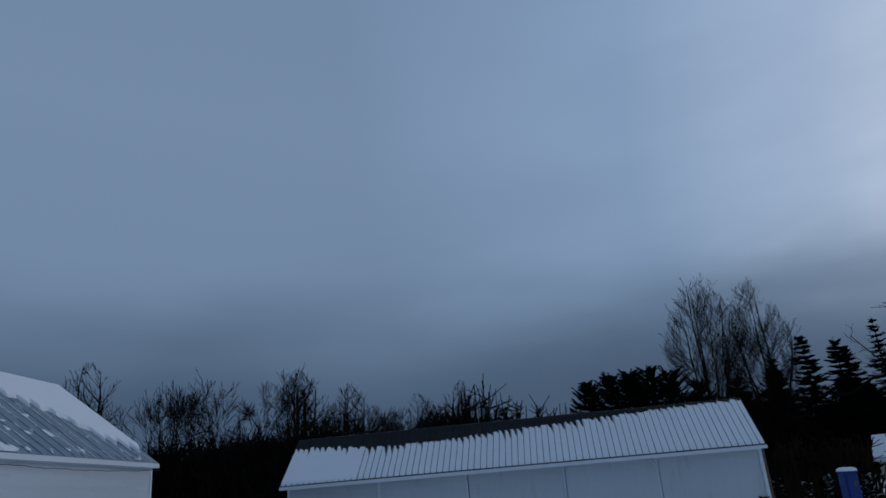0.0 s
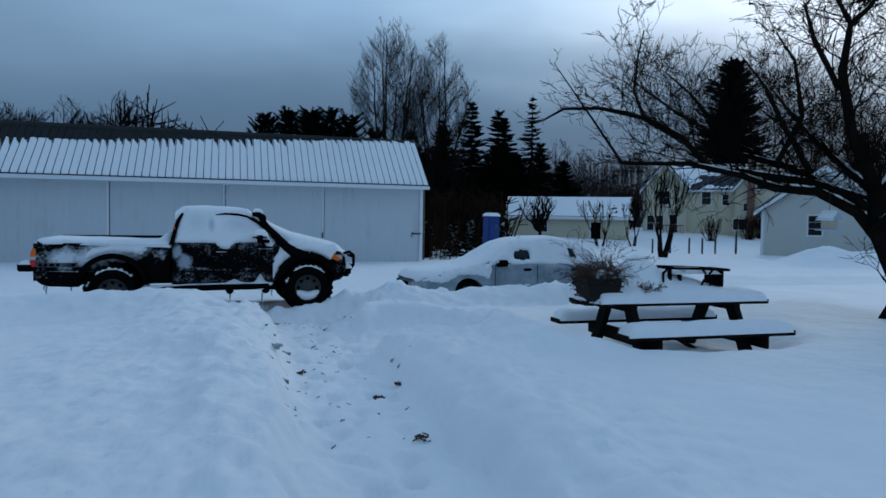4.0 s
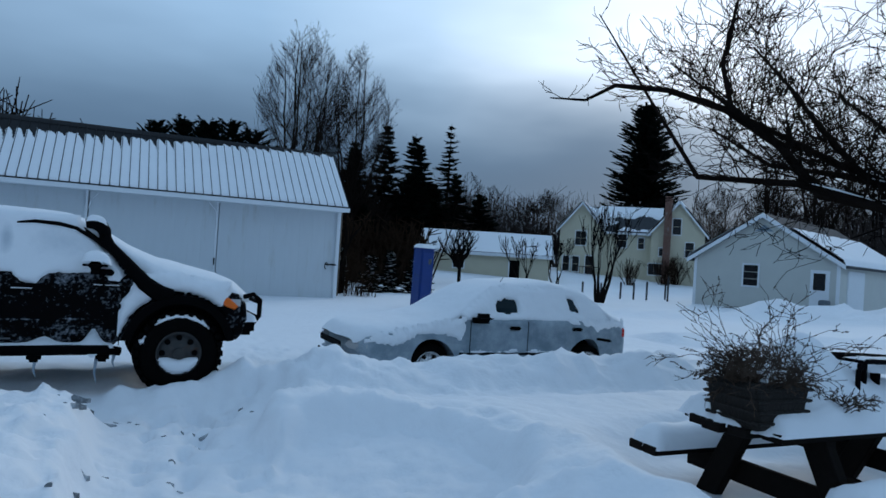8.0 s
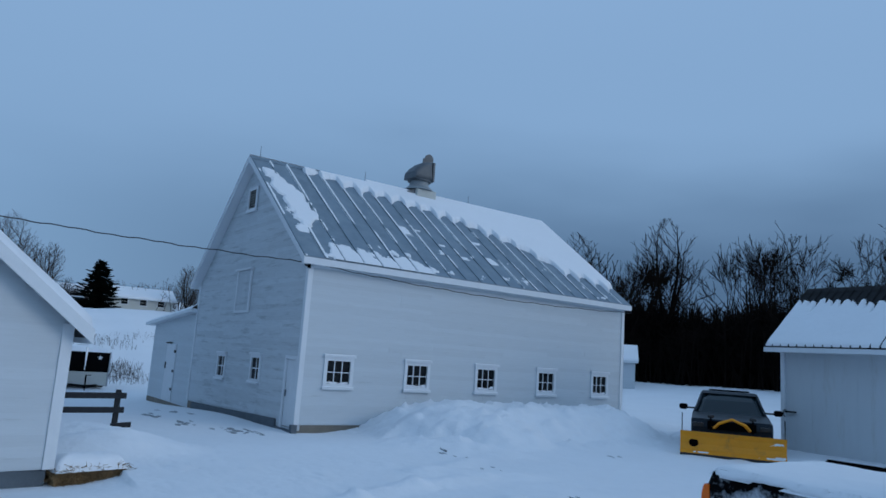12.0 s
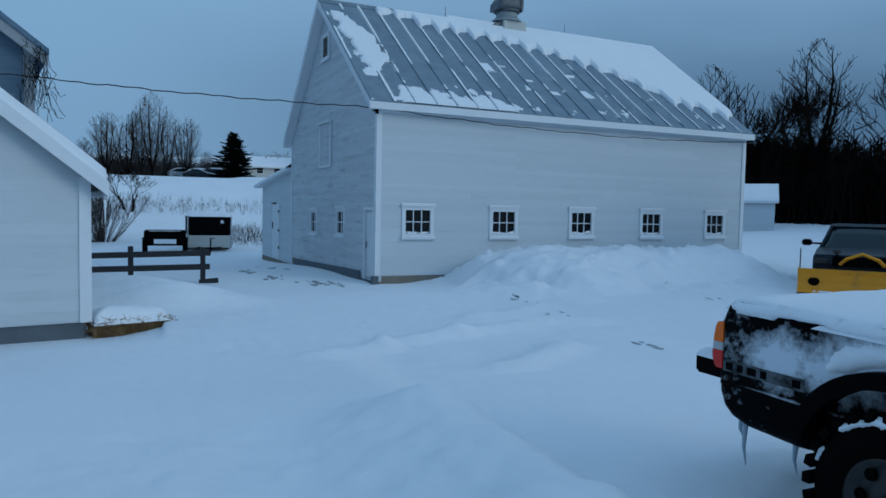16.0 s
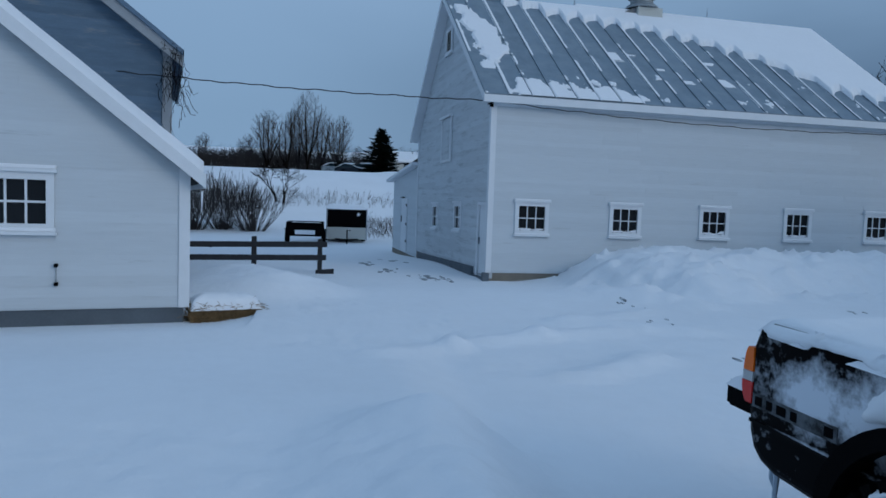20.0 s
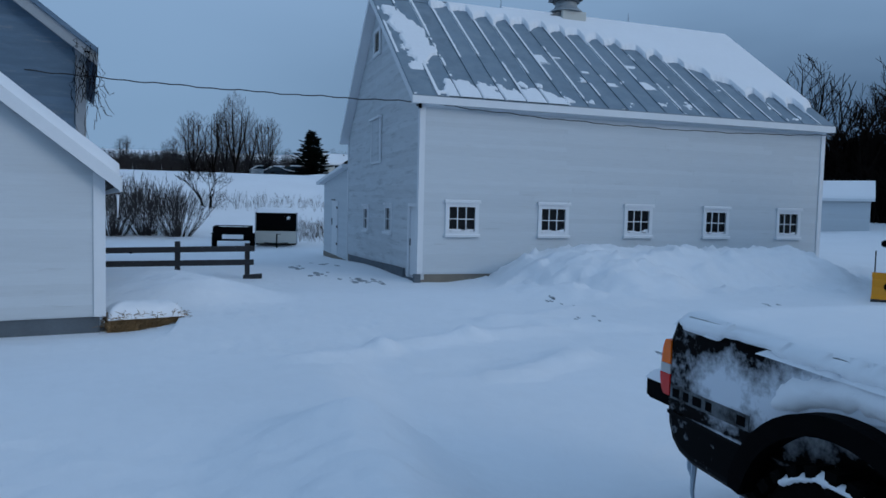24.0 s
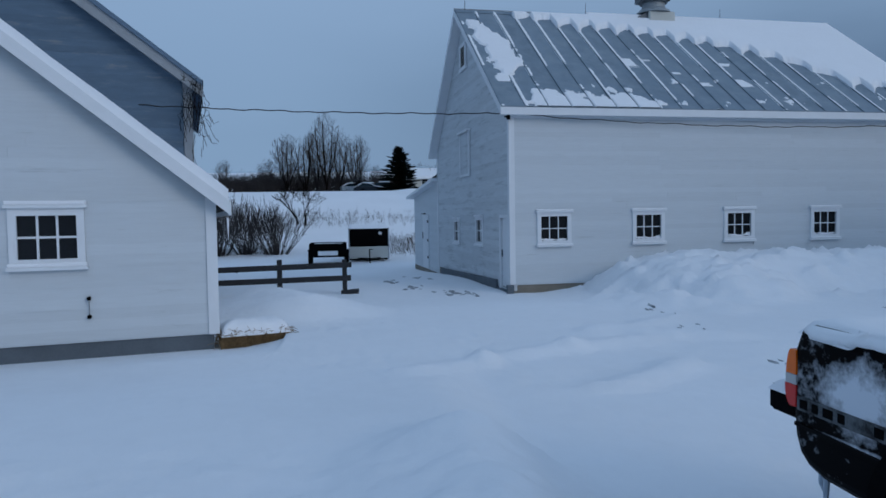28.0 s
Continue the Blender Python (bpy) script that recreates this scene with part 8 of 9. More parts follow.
HAY = mat("weathered_straw", (0.24, 0.155, 0.075), 0.95, var=0.5, scale=14, bump=0.8, bump_scale=60)
WIRE = mat("black_cable", (0.012, 0.012, 0.013), 0.7, var=0.1, scale=3)
WICKER = mat("dark_wicker", (0.010, 0.007, 0.005), 0.85, var=0.4, scale=20, bump=0.6, bump_scale=50)
DRY_PLANT = mat("dry_brown_plant", (0.055, 0.034, 0.022), 0.9, var=0.4, scale=8)
PALE_BLUE = mat("pale_blue_paint", (0.36, 0.46, 0.58), 0.6, var=0.06, scale=4)


def gable_block(parent, x0, x1, y0, y1, z0, ze, zr, along, wall_mat, roof_mat=None, oh=0.3, snow=0.14, snow_fn=None, holes=()):
    """A block with a pitched roof; along: the axis of its ridge."""
    roof_mat = roof_mat or SHINGLE
    if along == "y":
        xm = (x0 + x1) / 2
        sl = (zr - ze) / (xm - x0)
        w = part("wall", prismbm([(x0, z0), (x1, z0), (x1, ze), (xm, zr), (x0, ze)], "y", y0, y1), wall_mat, parent)
        for s in (-1, 1):
            e = xm + s * (xm - x0 + oh)
            zz = ze - sl * oh
            part("roof", prismbm([(e, zz), (e, zz + 0.14), (xm, zr + 0.15), (xm, zr + 0.01)], "y", y0 - oh, y1 + oh), roof_mat, parent)
            part("fascia", prismbm([(e, zz - 0.06), (e, zz + 0.15), (xm, zr + 0.16), (xm, zr - 0.08)], "y", y0 - oh - 0.04, y0 - oh), WHITE_TRIM, parent)
            lv = math.hypot(xm - x0 + oh, zr - zz)
            snow_sheet("roof_snow", parent, (e, y0 - oh, zz + 0.14), (0, 1, 0), (-s * (xm - x0 + oh), 0, zr - zz), y1 - y0 + 2 * oh, lv, 30, 20, snow_fn or (lambda a, b: snow * edge_round(b, 99, 0.2)))
    else:
        ym = (y0 + y1) / 2
        sl = (zr - ze) / (ym - y0)
        part("wall", prismbm([(y0, z0), (y1, z0), (y1, ze), (ym, zr), (y0, ze)], "x", x0, x1), wall_mat, parent)
        for s in (-1, 1):
            e = ym + s * (ym - y0 + oh)
            zz = ze - sl * oh
            part("roof", prismbm([(e, zz), (e, zz + 0.14), (ym, zr + 0.15), (ym, zr + 0.01)], "x", x0 - oh, x1 + oh), roof_mat, parent)
            lv = math.hypot(ym - y0 + oh, zr - zz)
            snow_sheet("roof_snow", parent, (x0 - oh, e, zz + 0.14), (1, 0, 0), (0, -s * (ym - y0 + oh), zr - zz), x1 - x0 + 2 * oh, lv, 40, 20, snow_fn or (lambda a, b: snow * edge_round(b, 99, 0.2)))
        part("eave_board", boxbm((x0 - oh, y0 - oh - 0.04, ze - sl * oh - 0.05), (x1 + oh, y0 - oh, ze - sl * oh + 0.14)), WHITE_TRIM, parent)


def flat_window(parent, x, z, w, h, y, cols=1, rows=2, trim=0.07):
    """A window set on a far wall that faces -y: frame, bars, panes."""
    bm = bmesh.new()
    for lo, hi in (((x - w / 2 - trim, y - 0.06, z - h / 2 - trim), (x - w / 2, y, z + h / 2 + trim)), ((x + w / 2, y - 0.06, z - h / 2 - trim), (x + w / 2 + trim, y, z + h / 2 + trim)),
                   ((x - w / 2, y - 0.06, z + h / 2), (x + w / 2, y, z + h / 2 + trim)), ((x - w / 2, y - 0.06, z - h / 2 - trim), (x + w / 2, y, z - h / 2))):
        box(bm, lo, hi)
    win = part("window", bm, WHITE_TRIM, parent)
    for i in range(cols):
        for j in range(rows):
            a, c = x - w / 2 + w * i / cols, z - h / 2 + h * j / rows
            part("pane", boxbm((a + 0.015, y - 0.03, c + 0.02), (a + w / cols - 0.015, y - 0.02, c + h / rows - 0.02)), GLASS, win)
    return win


def build_garage():
    s = thing("garage", pose(29.02, 29.07, 0.2, 0, 0, -70), "pale grey garage with snowy pitched roof and white door", "garage")
    W, D = 7.0, 11.0

    def sn(a, b):
        return (0.16 * edge_round(b, 99, 0.15) if b < 3.0 + 0.25 * fbm(a * 0.8, 0.0, 3) else -0.02)
    gable_block(s, 0, W, 0, D, -0.4, 2.40, 4.60, "y", GREY_SIDING, SHINGLE, 0.32, 0.16, sn)
    for k in range(24):
        z = -0.1 + 0.19 * k
        hwid = W / 2 if z < 2.4 else W / 2 - (z - 2.40) / 2.2 * W / 2
        if hwid > 0.2:
            part("siding_board", boxbm((W / 2 - hwid + 0.03, -0.02, z), (W / 2 + hwid - 0.03, 0.0, z + 0.17)), GREY_SIDING, s)
    flat_window(s, 2.95, 1.62, 0.72, 1.05, -0.02, 1, 3)
    d = part("door", boxbm((5.75, -0.06, 0.0), (6.6, -0.02, 2.05), 0.01), WHITE_TRIM, s, "white door with dark glazing")
    part("pane", boxbm((5.9, -0.075, 1.1), (6.42, -0.06, 1.9)), GLASS, d)
    part("knob", cylbm((5.8, -0.1, 1.0), (5.8, -0.06, 1.0), 0.035, None, 8), BLACK_PLASTIC, d)
    part("gable_vent", prismbm([(W / 2 - 0.45, 3.85), (W / 2 + 0.45, 3.85), (W / 2, 4.2)], "y", -0.05, -0.02), GREY_METAL, s)
    # long side with its wide door, and trim
    part("corner_board", boxbm((W - 0.12, -0.05, -0.2), (W + 0.03, 0.0, 2.4)), WHITE_TRIM, s)
    part("corner_board", boxbm((-0.03, -0.05, -0.2), (0.12, 0.0, 2.4)), WHITE_TRIM, s)
    g = part("garage_door", boxbm((W, 1.2, 0.0), (W + 0.04, 4.0, 2.1)), WHITE_TRIM, s, "white overhead garage door")
    for k in range(4):
        part("door_panel", boxbm((W + 0.04, 1.25, 0.04 + 0.52 * k), (W + 0.06, 3.95, 0.52 + 0.52 * k)), WHITE_TRIM, g)
    put_mesh("garbage_bin", bev(boxbm((-0.25, -0.2, 0), (0.25, 0.2, 0.75)), 0.04, 2), CONCRETE, at_ground(30.6, 22.6, 20), "small dark bin standing against the garage", "bin")


build_garage()


def build_cream_house():
    s = thing("house", pose(42.97, 50.88, 0.45, 0, 0, -42) @ Matrix.Diagonal((0.877, 0.9, 1, 1)), "cream two-storey farmhouse with snowy roofs and brick chimney", "house")

    def sn(a, b):
        return 0.14 if fbm(a * 0.25, b * 0.3, 2) < 0.22 else -0.02
    gable_block(s, -4.9, 2.6, 0.6, 8.0, -0.5, 4.7, 7.0, "x", CREAM, SHINGLE, 0.35, 0.14, sn)
    gable_block(s, -7.4, -2.9, 0.0, 8.6, -0.5, 4.7, 7.1, "y", CREAM, SHINGLE, 0.35, 0.14)
    gable_block(s, 1.9, 7.0, -0.6, 7.0, -0.5, 4.7, 7.4, "y", CREAM, SHINGLE, 0.35, 0.14, sn)
    for x, z, w, h, y, c, r in ((-5.2, 3.9, 1.1, 1.3, 0.0, 2, 2), (-6.6, 1.5, 0.7, 1.4, 0.0, 1, 2), (-5.6, 1.5, 0.7, 1.4, 0.0, 1, 2), (-4.2, 1.4, 0.8, 1.8, 0.0, 1, 2), (-1.0, 3.9, 0.9, 1.3, 0.6, 1, 2), (0.9, 3.7, 0.6, 1.0, 0.6, 1, 2),
                             (3.0, 3.0, 0.6, 0.7, -0.6, 1, 1), (2.55, 1.45, 1.6, 1.0, -0.6, 3, 1), (4.3, 5.3, 0.8, 1.4, -0.6, 1, 2), (5.6, 3.3, 0.8, 1.3, -0.6, 1, 2), (0.6, 3.6, 0.5, 0.9, 0.6, 1, 1)):
        if x == 0.6:
            continue
        flat_window(s, x, z, w, h, y, c, r)
    ch = part("chimney", boxbm((3.05, -1.25, -0.4), (3.75, -0.62, 7.9)), BRICK, s, "tall weathered brick chimney")
    rb = random.Random(4)
    for k in range(60):
        z = 0.4 + 0.125 * k
        o = 0.0 if k % 2 else 0.12
        for x in (3.05, 3.30, 3.55):
            if x + o < 3.6:
                part("brick", boxbm((x + o + 0.01, -1.265 - rb.uniform(0, 0.008), z), (x + o + 0.23, -1.25, z + 0.10)), BRICK, ch)
    deck = part("deck", boxbm((-5.3, -1.6, 0.2), (-3.0, 0.0, 0.42)), BROWN_WOOD, s, "brown wooden deck with railing")
    for k in range(9):
        x = -5.28 + 0.28 * k
        part("baluster", boxbm((x, -1.6, 0.42), (x + 0.05, -1.55, 1.25)), BROWN_WOOD, deck)
    part("deck_rail", boxbm((-5.3, -1.63, 1.25), (-3.0, -1.52, 1.33)), BROWN_WOOD, deck)
    for x in (-5.25, -3.1):
        part("deck_post", boxbm((x, -1.6, -0.5), (x + 0.1, -1.5, 0.2)), BROWN_WOOD, deck)
    part("foundation", boxbm((-7.3, 0.02, -0.8), (6.9, 7.0, -0.3)), CONCRETE, s)


build_cream_house()


def build_low_house():
    s = thing("outbuilding", pose(21.7, 49.6, 0.1, 0, 0, -28), "low cream outbuilding with a snowy roof", "outbuilding")
    gable_block(s, 0.2, 9.8, 0, 5.0, -0.5, 2.25, 3.7, "x", CREAM, SHINGLE, 0.3, 0.08, lambda a, b: 0.05 if fbm(a * 0.5, b * 0.9, 4) < 0.55 else -0.02)
    d = part("door", boxbm((6.85, -0.06, 0.0), (7.6, 0.0, 1.75), 0.01), BLACK_PLASTIC, s, "dark door")
    part("door_casing", boxbm((6.75, -0.04, 0.0), (6.85, 0.0, 1.8)), WHITE_TRIM, s)
    flat_window(s, 3.0, 1.4, 0.8, 0.9, 0.0)
    part("gutter", boxbm((-0.1, -0.42, 1.98), (10.1, -0.34, 2.06)), WHITE_TRIM, s)


build_low_house()


def build_far_shed():
    s = thing("small_far_shed", pose(-43.4, 45.8, ground_z(-43, 47), 0, 0, 45), "little white shed with a snowy roof beyond the barn", "shed")
    gable_block(s, 0, 4.4, 0, 4.0, -0.2, 2.45, 3.6, "x", WHITE_BOARD, SHINGLE, 0.25, 0.12)
    for k in range(14):
        part("siding_board", boxbm((0.02, -0.02, 0.0 + 0.165 * k), (4.38, 0.0, 0.15 + 0.165 * k)), WHITE_BOARD, s)
    s2 = thing("hill_house", pose(-106.0, 16.5, ground_z(-106, 19.5), 0, 0, 90), "low far house with a snow-covered roof", "house")
    gable_block(s2, 0, 8.0, 0, 7.0, -0.5, 1.6, 3.0, "x", GREY_SIDING, SHINGLE, 0.4, 0.2)
    for x in (1.5, 4.0, 6.4):
        flat_window(s2, x, 1.0, 0.9, 0.8, 0.0)


build_far_shed()


# ---- tall blue cabinet ----
def build_blue_box():
    s = thing("blue_cabinet", pose(9.36, 20.3, ground_z(9.36, 20.3) - 0.05, 1.0, 0.5, 6) @ Matrix.Diagonal((0.74, 0.9, 1, 1)), "tall narrow blue plastic cabinet with a snow cap", "cabinet")
    part("body", bev(boxbm((-0.29, -0.29, 0.0), (0.29, 0.29, 1.82)), 0.03, 2), BLUE_PLASTIC, s)
    part("door", bev(boxbm((-0.24, -0.31, 0.12), (0.24, -0.29, 1.72)), 0.008), BLUE_PLASTIC, s)
    part("roof_cap", bev(boxbm((-0.32, -0.32, 1.82), (0.32, 0.32, 1.90)), 0.03, 2), BLUE_PLASTIC, s)
    part("emblem", prismbm([(0.02, 1.42), (0.10, 1.38), (0.16, 1.44), (0.16, 1.56), (0.02, 1.56)], "y", -0.318, -0.312), DECAL, s, "small pale shield emblem")
    snow_patch(s, [(-0.31, -0.31), (0.31, -0.31), (0.31, 0.31), (-0.31, 0.31)], lambda a, b, h: (a, b, 1.895 + h), 0.10, 0.15, 0.04, 0.01, 3)


build_blue_box()


# ---- fence, bale, trailers by the barn ----
def build_fence():
    s = thing("rail_fence", pose(-17.6, 0, 0), "weathered two-rail wooden fence half drifted over", "fence")
    for y, h in ((4.24, 0.83), (5.88, 0.80), (2.3, 0.82)):
        part("post", bev(boxbm((-0.07, y - 0.06, -0.3), (0.07, y + 0.06, h)), 0.012), FENCE_WOOD, s)
    for z0, z1, ya, yb in ((0.58, 0.67, 1.7, 6.06), (0.26, 0.33, 1.7, 6.04), (-0.06, -0.02, 5.78, 6.24)):
        bm = bmesh.new()
        box(bm, (0.07, ya, z0 - 0.07), (0.115, yb, z0 + 0.07))
        for v in bm.verts:
            if v.co.y > ya + 0.1:
                v.co.z += z1 - z0
        part("rail", bev(bm, 0.008), FENCE_WOOD, s)
    part("wire_reel", cylbm((0.05, 3.2, 0.55), (0.12, 3.2, 0.55), 0.03, None, 8), BLACK_PLASTIC, s)


build_fence()


def build_bale():
    s = thing("straw_bale", pose(-10.35, 4.52, ground_z(-10.35, 4.52) - 0.05, 0, 0, 108), "weathered straw bale topped with snow beside the shed", "straw bale")
    bm = bmesh.new()
    box(bm, (-0.50, -0.22, 0), (0.50, 0.22, 0.25))
    bmesh.ops.subdivide_edges(bm, edges=list(bm.edges), cuts=7, use_grid_fill=True)
    for v in bm.verts:
        n = fbm(v.co.x * 9, v.co.y * 9, v.co.z * 9) * 0.07
        v.co += v.co.normalized() * n
    part("bale", bm, HAY, s)
    r = random.Random(3)
    segs = []
    for k in range(1700):
        p = Vector((r.uniform(-0.54, 0.54), r.choice((-0.24, 0.24)) if r.random() < 0.75 else r.uniform(-0.25, 0.25), r.uniform(0.0, 0.27)))
        segs.append((p, p + Vector((r.gauss(0, 0.07), r.gauss(0, 0.06), r.gauss(-0.03, 0.06))), 0.005, 0.002))
    tagged(part("straw", tube_mesh("straw", segs, 3), HAY, s), kind="stuff")
    snow_patch(s, [(-0.5, -0.25), (0.5, -0.25), (0.5, 0.3), (-0.5, 0.3)], lambda a, b, h: (a, b, 0.22 + h), 0.20, 0.25, 0.04, 0.02, 7, label="domed snow on the bale")


build_bale()


def build_cargo_trailer():
    z = ground_z(-38, 7.4)
    s = thing("cargo_trailer", pose(-37.6, 7.15, z - 0.12, 0, 0, 0), "black and white enclosed cargo trailer under snow", "trailer")
    part("upper_body", bev(boxbm((-4.5, -1.08, 0.95), (0, 1.08, 1.95)), 0.04, 2), BLACK_PLASTIC, s, "black upper panel")
    part("lower_body", bev(boxbm((-4.48, -1.07, 0.30), (-0.01, 1.07, 0.95)), 0.02), GREY_SIDING, s, "pale lower panel")
    part("corner_trim", boxbm((-0.02, -1.10, 0.28), (0.03, -1.04, 1.96)), CHROME, s)
    part("corner_trim", boxbm((-0.02, 1.04, 0.28), (0.03, 1.10, 1.96)), CHROME, s)
    part("tongue", pipebm([(0, -0.6, 0.32), (1.1, 0, 0.34)], 0.04, 6), BLACK_PLASTIC, s)
    part("tongue", pipebm([(0, 0.6, 0.32), (1.1, 0, 0.34)], 0.04, 6), BLACK_PLASTIC, s)
    j = part("jack", cylbm((0.9, 0, 0.0), (0.9, 0, 0.85), 0.035, None, 8), BLACK_PLASTIC, s)
    part("jack_handle", cylbm((0.9, 0, 0.83), (0.9, 0.2, 0.83), 0.015, None, 6), BLACK_PLASTIC, j)
    for x in (-2.0, -2.8):
        for y in (-1.02, 1.02):
            part("wheel", cylbm((x, y - 0.1, 0.3), (x, y + 0.1, 0.3), 0.32, None, 18), RUBBER, s)
    st = []
    for k in range(10):
        a, r = math.pi / 2 + k * math.pi / 5, (0.13 if k % 2 == 0 else 0.055)
        st.append((0.62 + r * math.cos(a), 1.66 + r * math.sin(a)))
    part("star", prismbm(st, "x", 0.0, 0.012), WHITE_TRIM, s, "white star emblem")
    snow_patch(s, [(-4.5, -1.06), (0, -1.06), (0, 1.06), (-4.5, 1.06)], lambda a, b, h: (a, b, 1.94 + h), 0.22, 0.35, 0.12, 0.02, 3)


build_cargo_trailer()


def build_utility_trailer():
    z = ground_z(-36, 5.1)
    s = thing("utility_trailer", pose(-35.5, 5.0, z) @ Matrix.Diagonal((1, 1, 1.2, 1)), "dark open utility trailer with snow in its bed", "trailer")
    part("floor", boxbm((-2.4, -0.92, 0.34), (0, 0.92, 0.42)), BLACK_PLASTIC, s)
    for lo, hi in (((-0.06, -0.95, 0.36), (0, 0.95, 0.92)), ((-2.4, -0.95, 0.36), (-0.06, -0.89, 0.92)), ((-2.4, 0.89, 0.36), (-0.06, 0.95, 0.92)), ((-2.4, -0.89, 0.36), (-2.34, 0.89, 0.92))):
        part("side_panel", boxbm(lo, hi, 0.01), BLACK_PLASTIC, s)
    for y in (-0.93, 0.93):
        part("wheel", cylbm((-1.2, y - 0.12, 0.27), (-1.2, y + 0.12, 0.27), 0.3, None, 18), RUBBER, s)
        part("fender", boxbm((-1.6, y - 0.14, 0.58), (-0.8, y + 0.14, 0.62)), BLACK_PLASTIC, s)
    part("tail_board", boxbm((0.0, -0.5, 0.42), (0.03, 0.5, 0.60)), SNOW, s, "snow stuck to the board")
    snow_patch(s, [(-2.3, -0.86), (-0.08, -0.86), (-0.08, 0.86), (-2.3, 0.86)], lambda a, b, h: (a, b, 0.78 + h), 0.1, 0.2, 0.08, 0.02, 3)


build_utility_trailer()

# two cars parked far up the slope
for k, (x, y) in enumerate(((-97.0, 9.6), (-97.5, 11.8))):
    s = thing("parked_car", at_ground(x, y, 90), "dark car parked far up the snowy slope", "car", "cars on the slope")
    part("body", loft_sides([(-2.1, 0.3), (2.1, 0.3), (2.15, 0.7), (1.1, 0.85), (-2.1, 0.9)], 0.85, 0.1), BLUE_BLACK, s)
    part("glasshouse", cabin((-1.9, 0.9, 0.85), (-1.4, 0.3, 1.4), 0.8, 0.6), CAR_GLASS, s)
    for wx in (-1.3, 1.3):
        for wy in (-0.8, 0.8):
            part("wheel", cylbm((wx, wy - 0.1, 0.3), (wx, wy + 0.1, 0.3), 0.31, None, 14), RUBBER, s)
    snow_patch(s, [(-1.3, -0.6), (0.3, -0.6), (0.3, 0.6), (-1.3, 0.6)], lambda a, b, h: (a, b, 1.4 + h), 0.1, 0.2, 0.1, 0.02, 3)

# wire fence posts by the garden
for k, (x, y, h) in enumerate([(25.3, 30.5, 0.9), (26.1, 30.4, 0.9), (26.9, 30.3, 1.0), (28.0, 29.9, 1.35), (24.4, 31.0, 0.8), (23.5, 31.4, 0.8), (29.3, 31.5, 0.9)]):
    put_mesh("fence_post", bev(boxbm((-0.04, -0.04, -0.3), (0.04, 0.04, h if h < 1.2 else h)), 0.01), FENCE_WOOD, at_ground(x, y), "thin dark garden fence post in snow", "fence post", "garden fence posts")
# utility pole by the shed
put_mesh("utility_pole", cylbm((0, 0, -0.5), (0, 0, 3.3), 0.11, 0.10, 10), mat("grey_pole_wood", (0.10, 0.075, 0.055), 0.9, var=0.25, scale=5, bump=0.3), at_ground(7.95, 24.6), "weathered wooden post at the shed's end", "post")


# ---- service wire from the grey barn to the white barn and along its eave ----
def sagging(a, b, sag, n=14):
    a, b = Vector(a), Vector(b)
    return [a.lerp(b, i / n) - Vector((0, 0, sag * 4 * (i / n) * (1 - i / n))) for i in range(n + 1)]


def lumpy(pts):
    """A twisted cable's slight waves."""
    return [p + Vector((0, 0, 0.012 * math.sin(1.9 * i) + 0.010 * math.sin(0.7 * i))) for i, p in enumerate(pts)]


ins = BARN @ Vector((-0.04, -0.12, 4.37))
far_end = BARN @ Vector((12.9, -0.33, 4.24))
put_mesh("service_wire", pipebm(lumpy(sagging((-16.75, -1.2, 4.74), ins, 0.12, 60)) , 0.014, 5), WIRE, None, "black service wire between two barns", "wire")
put_mesh("service_wire", pipebm(lumpy(sagging(ins, far_end, 0.20, 60)), 0.012, 5), WIRE, None, "black service wire along the barn wall", "wire")


# ---- picnic table with its clutter ----
TABLE = pose(5.586, 3.97, 0.03, 0, 0, 0)


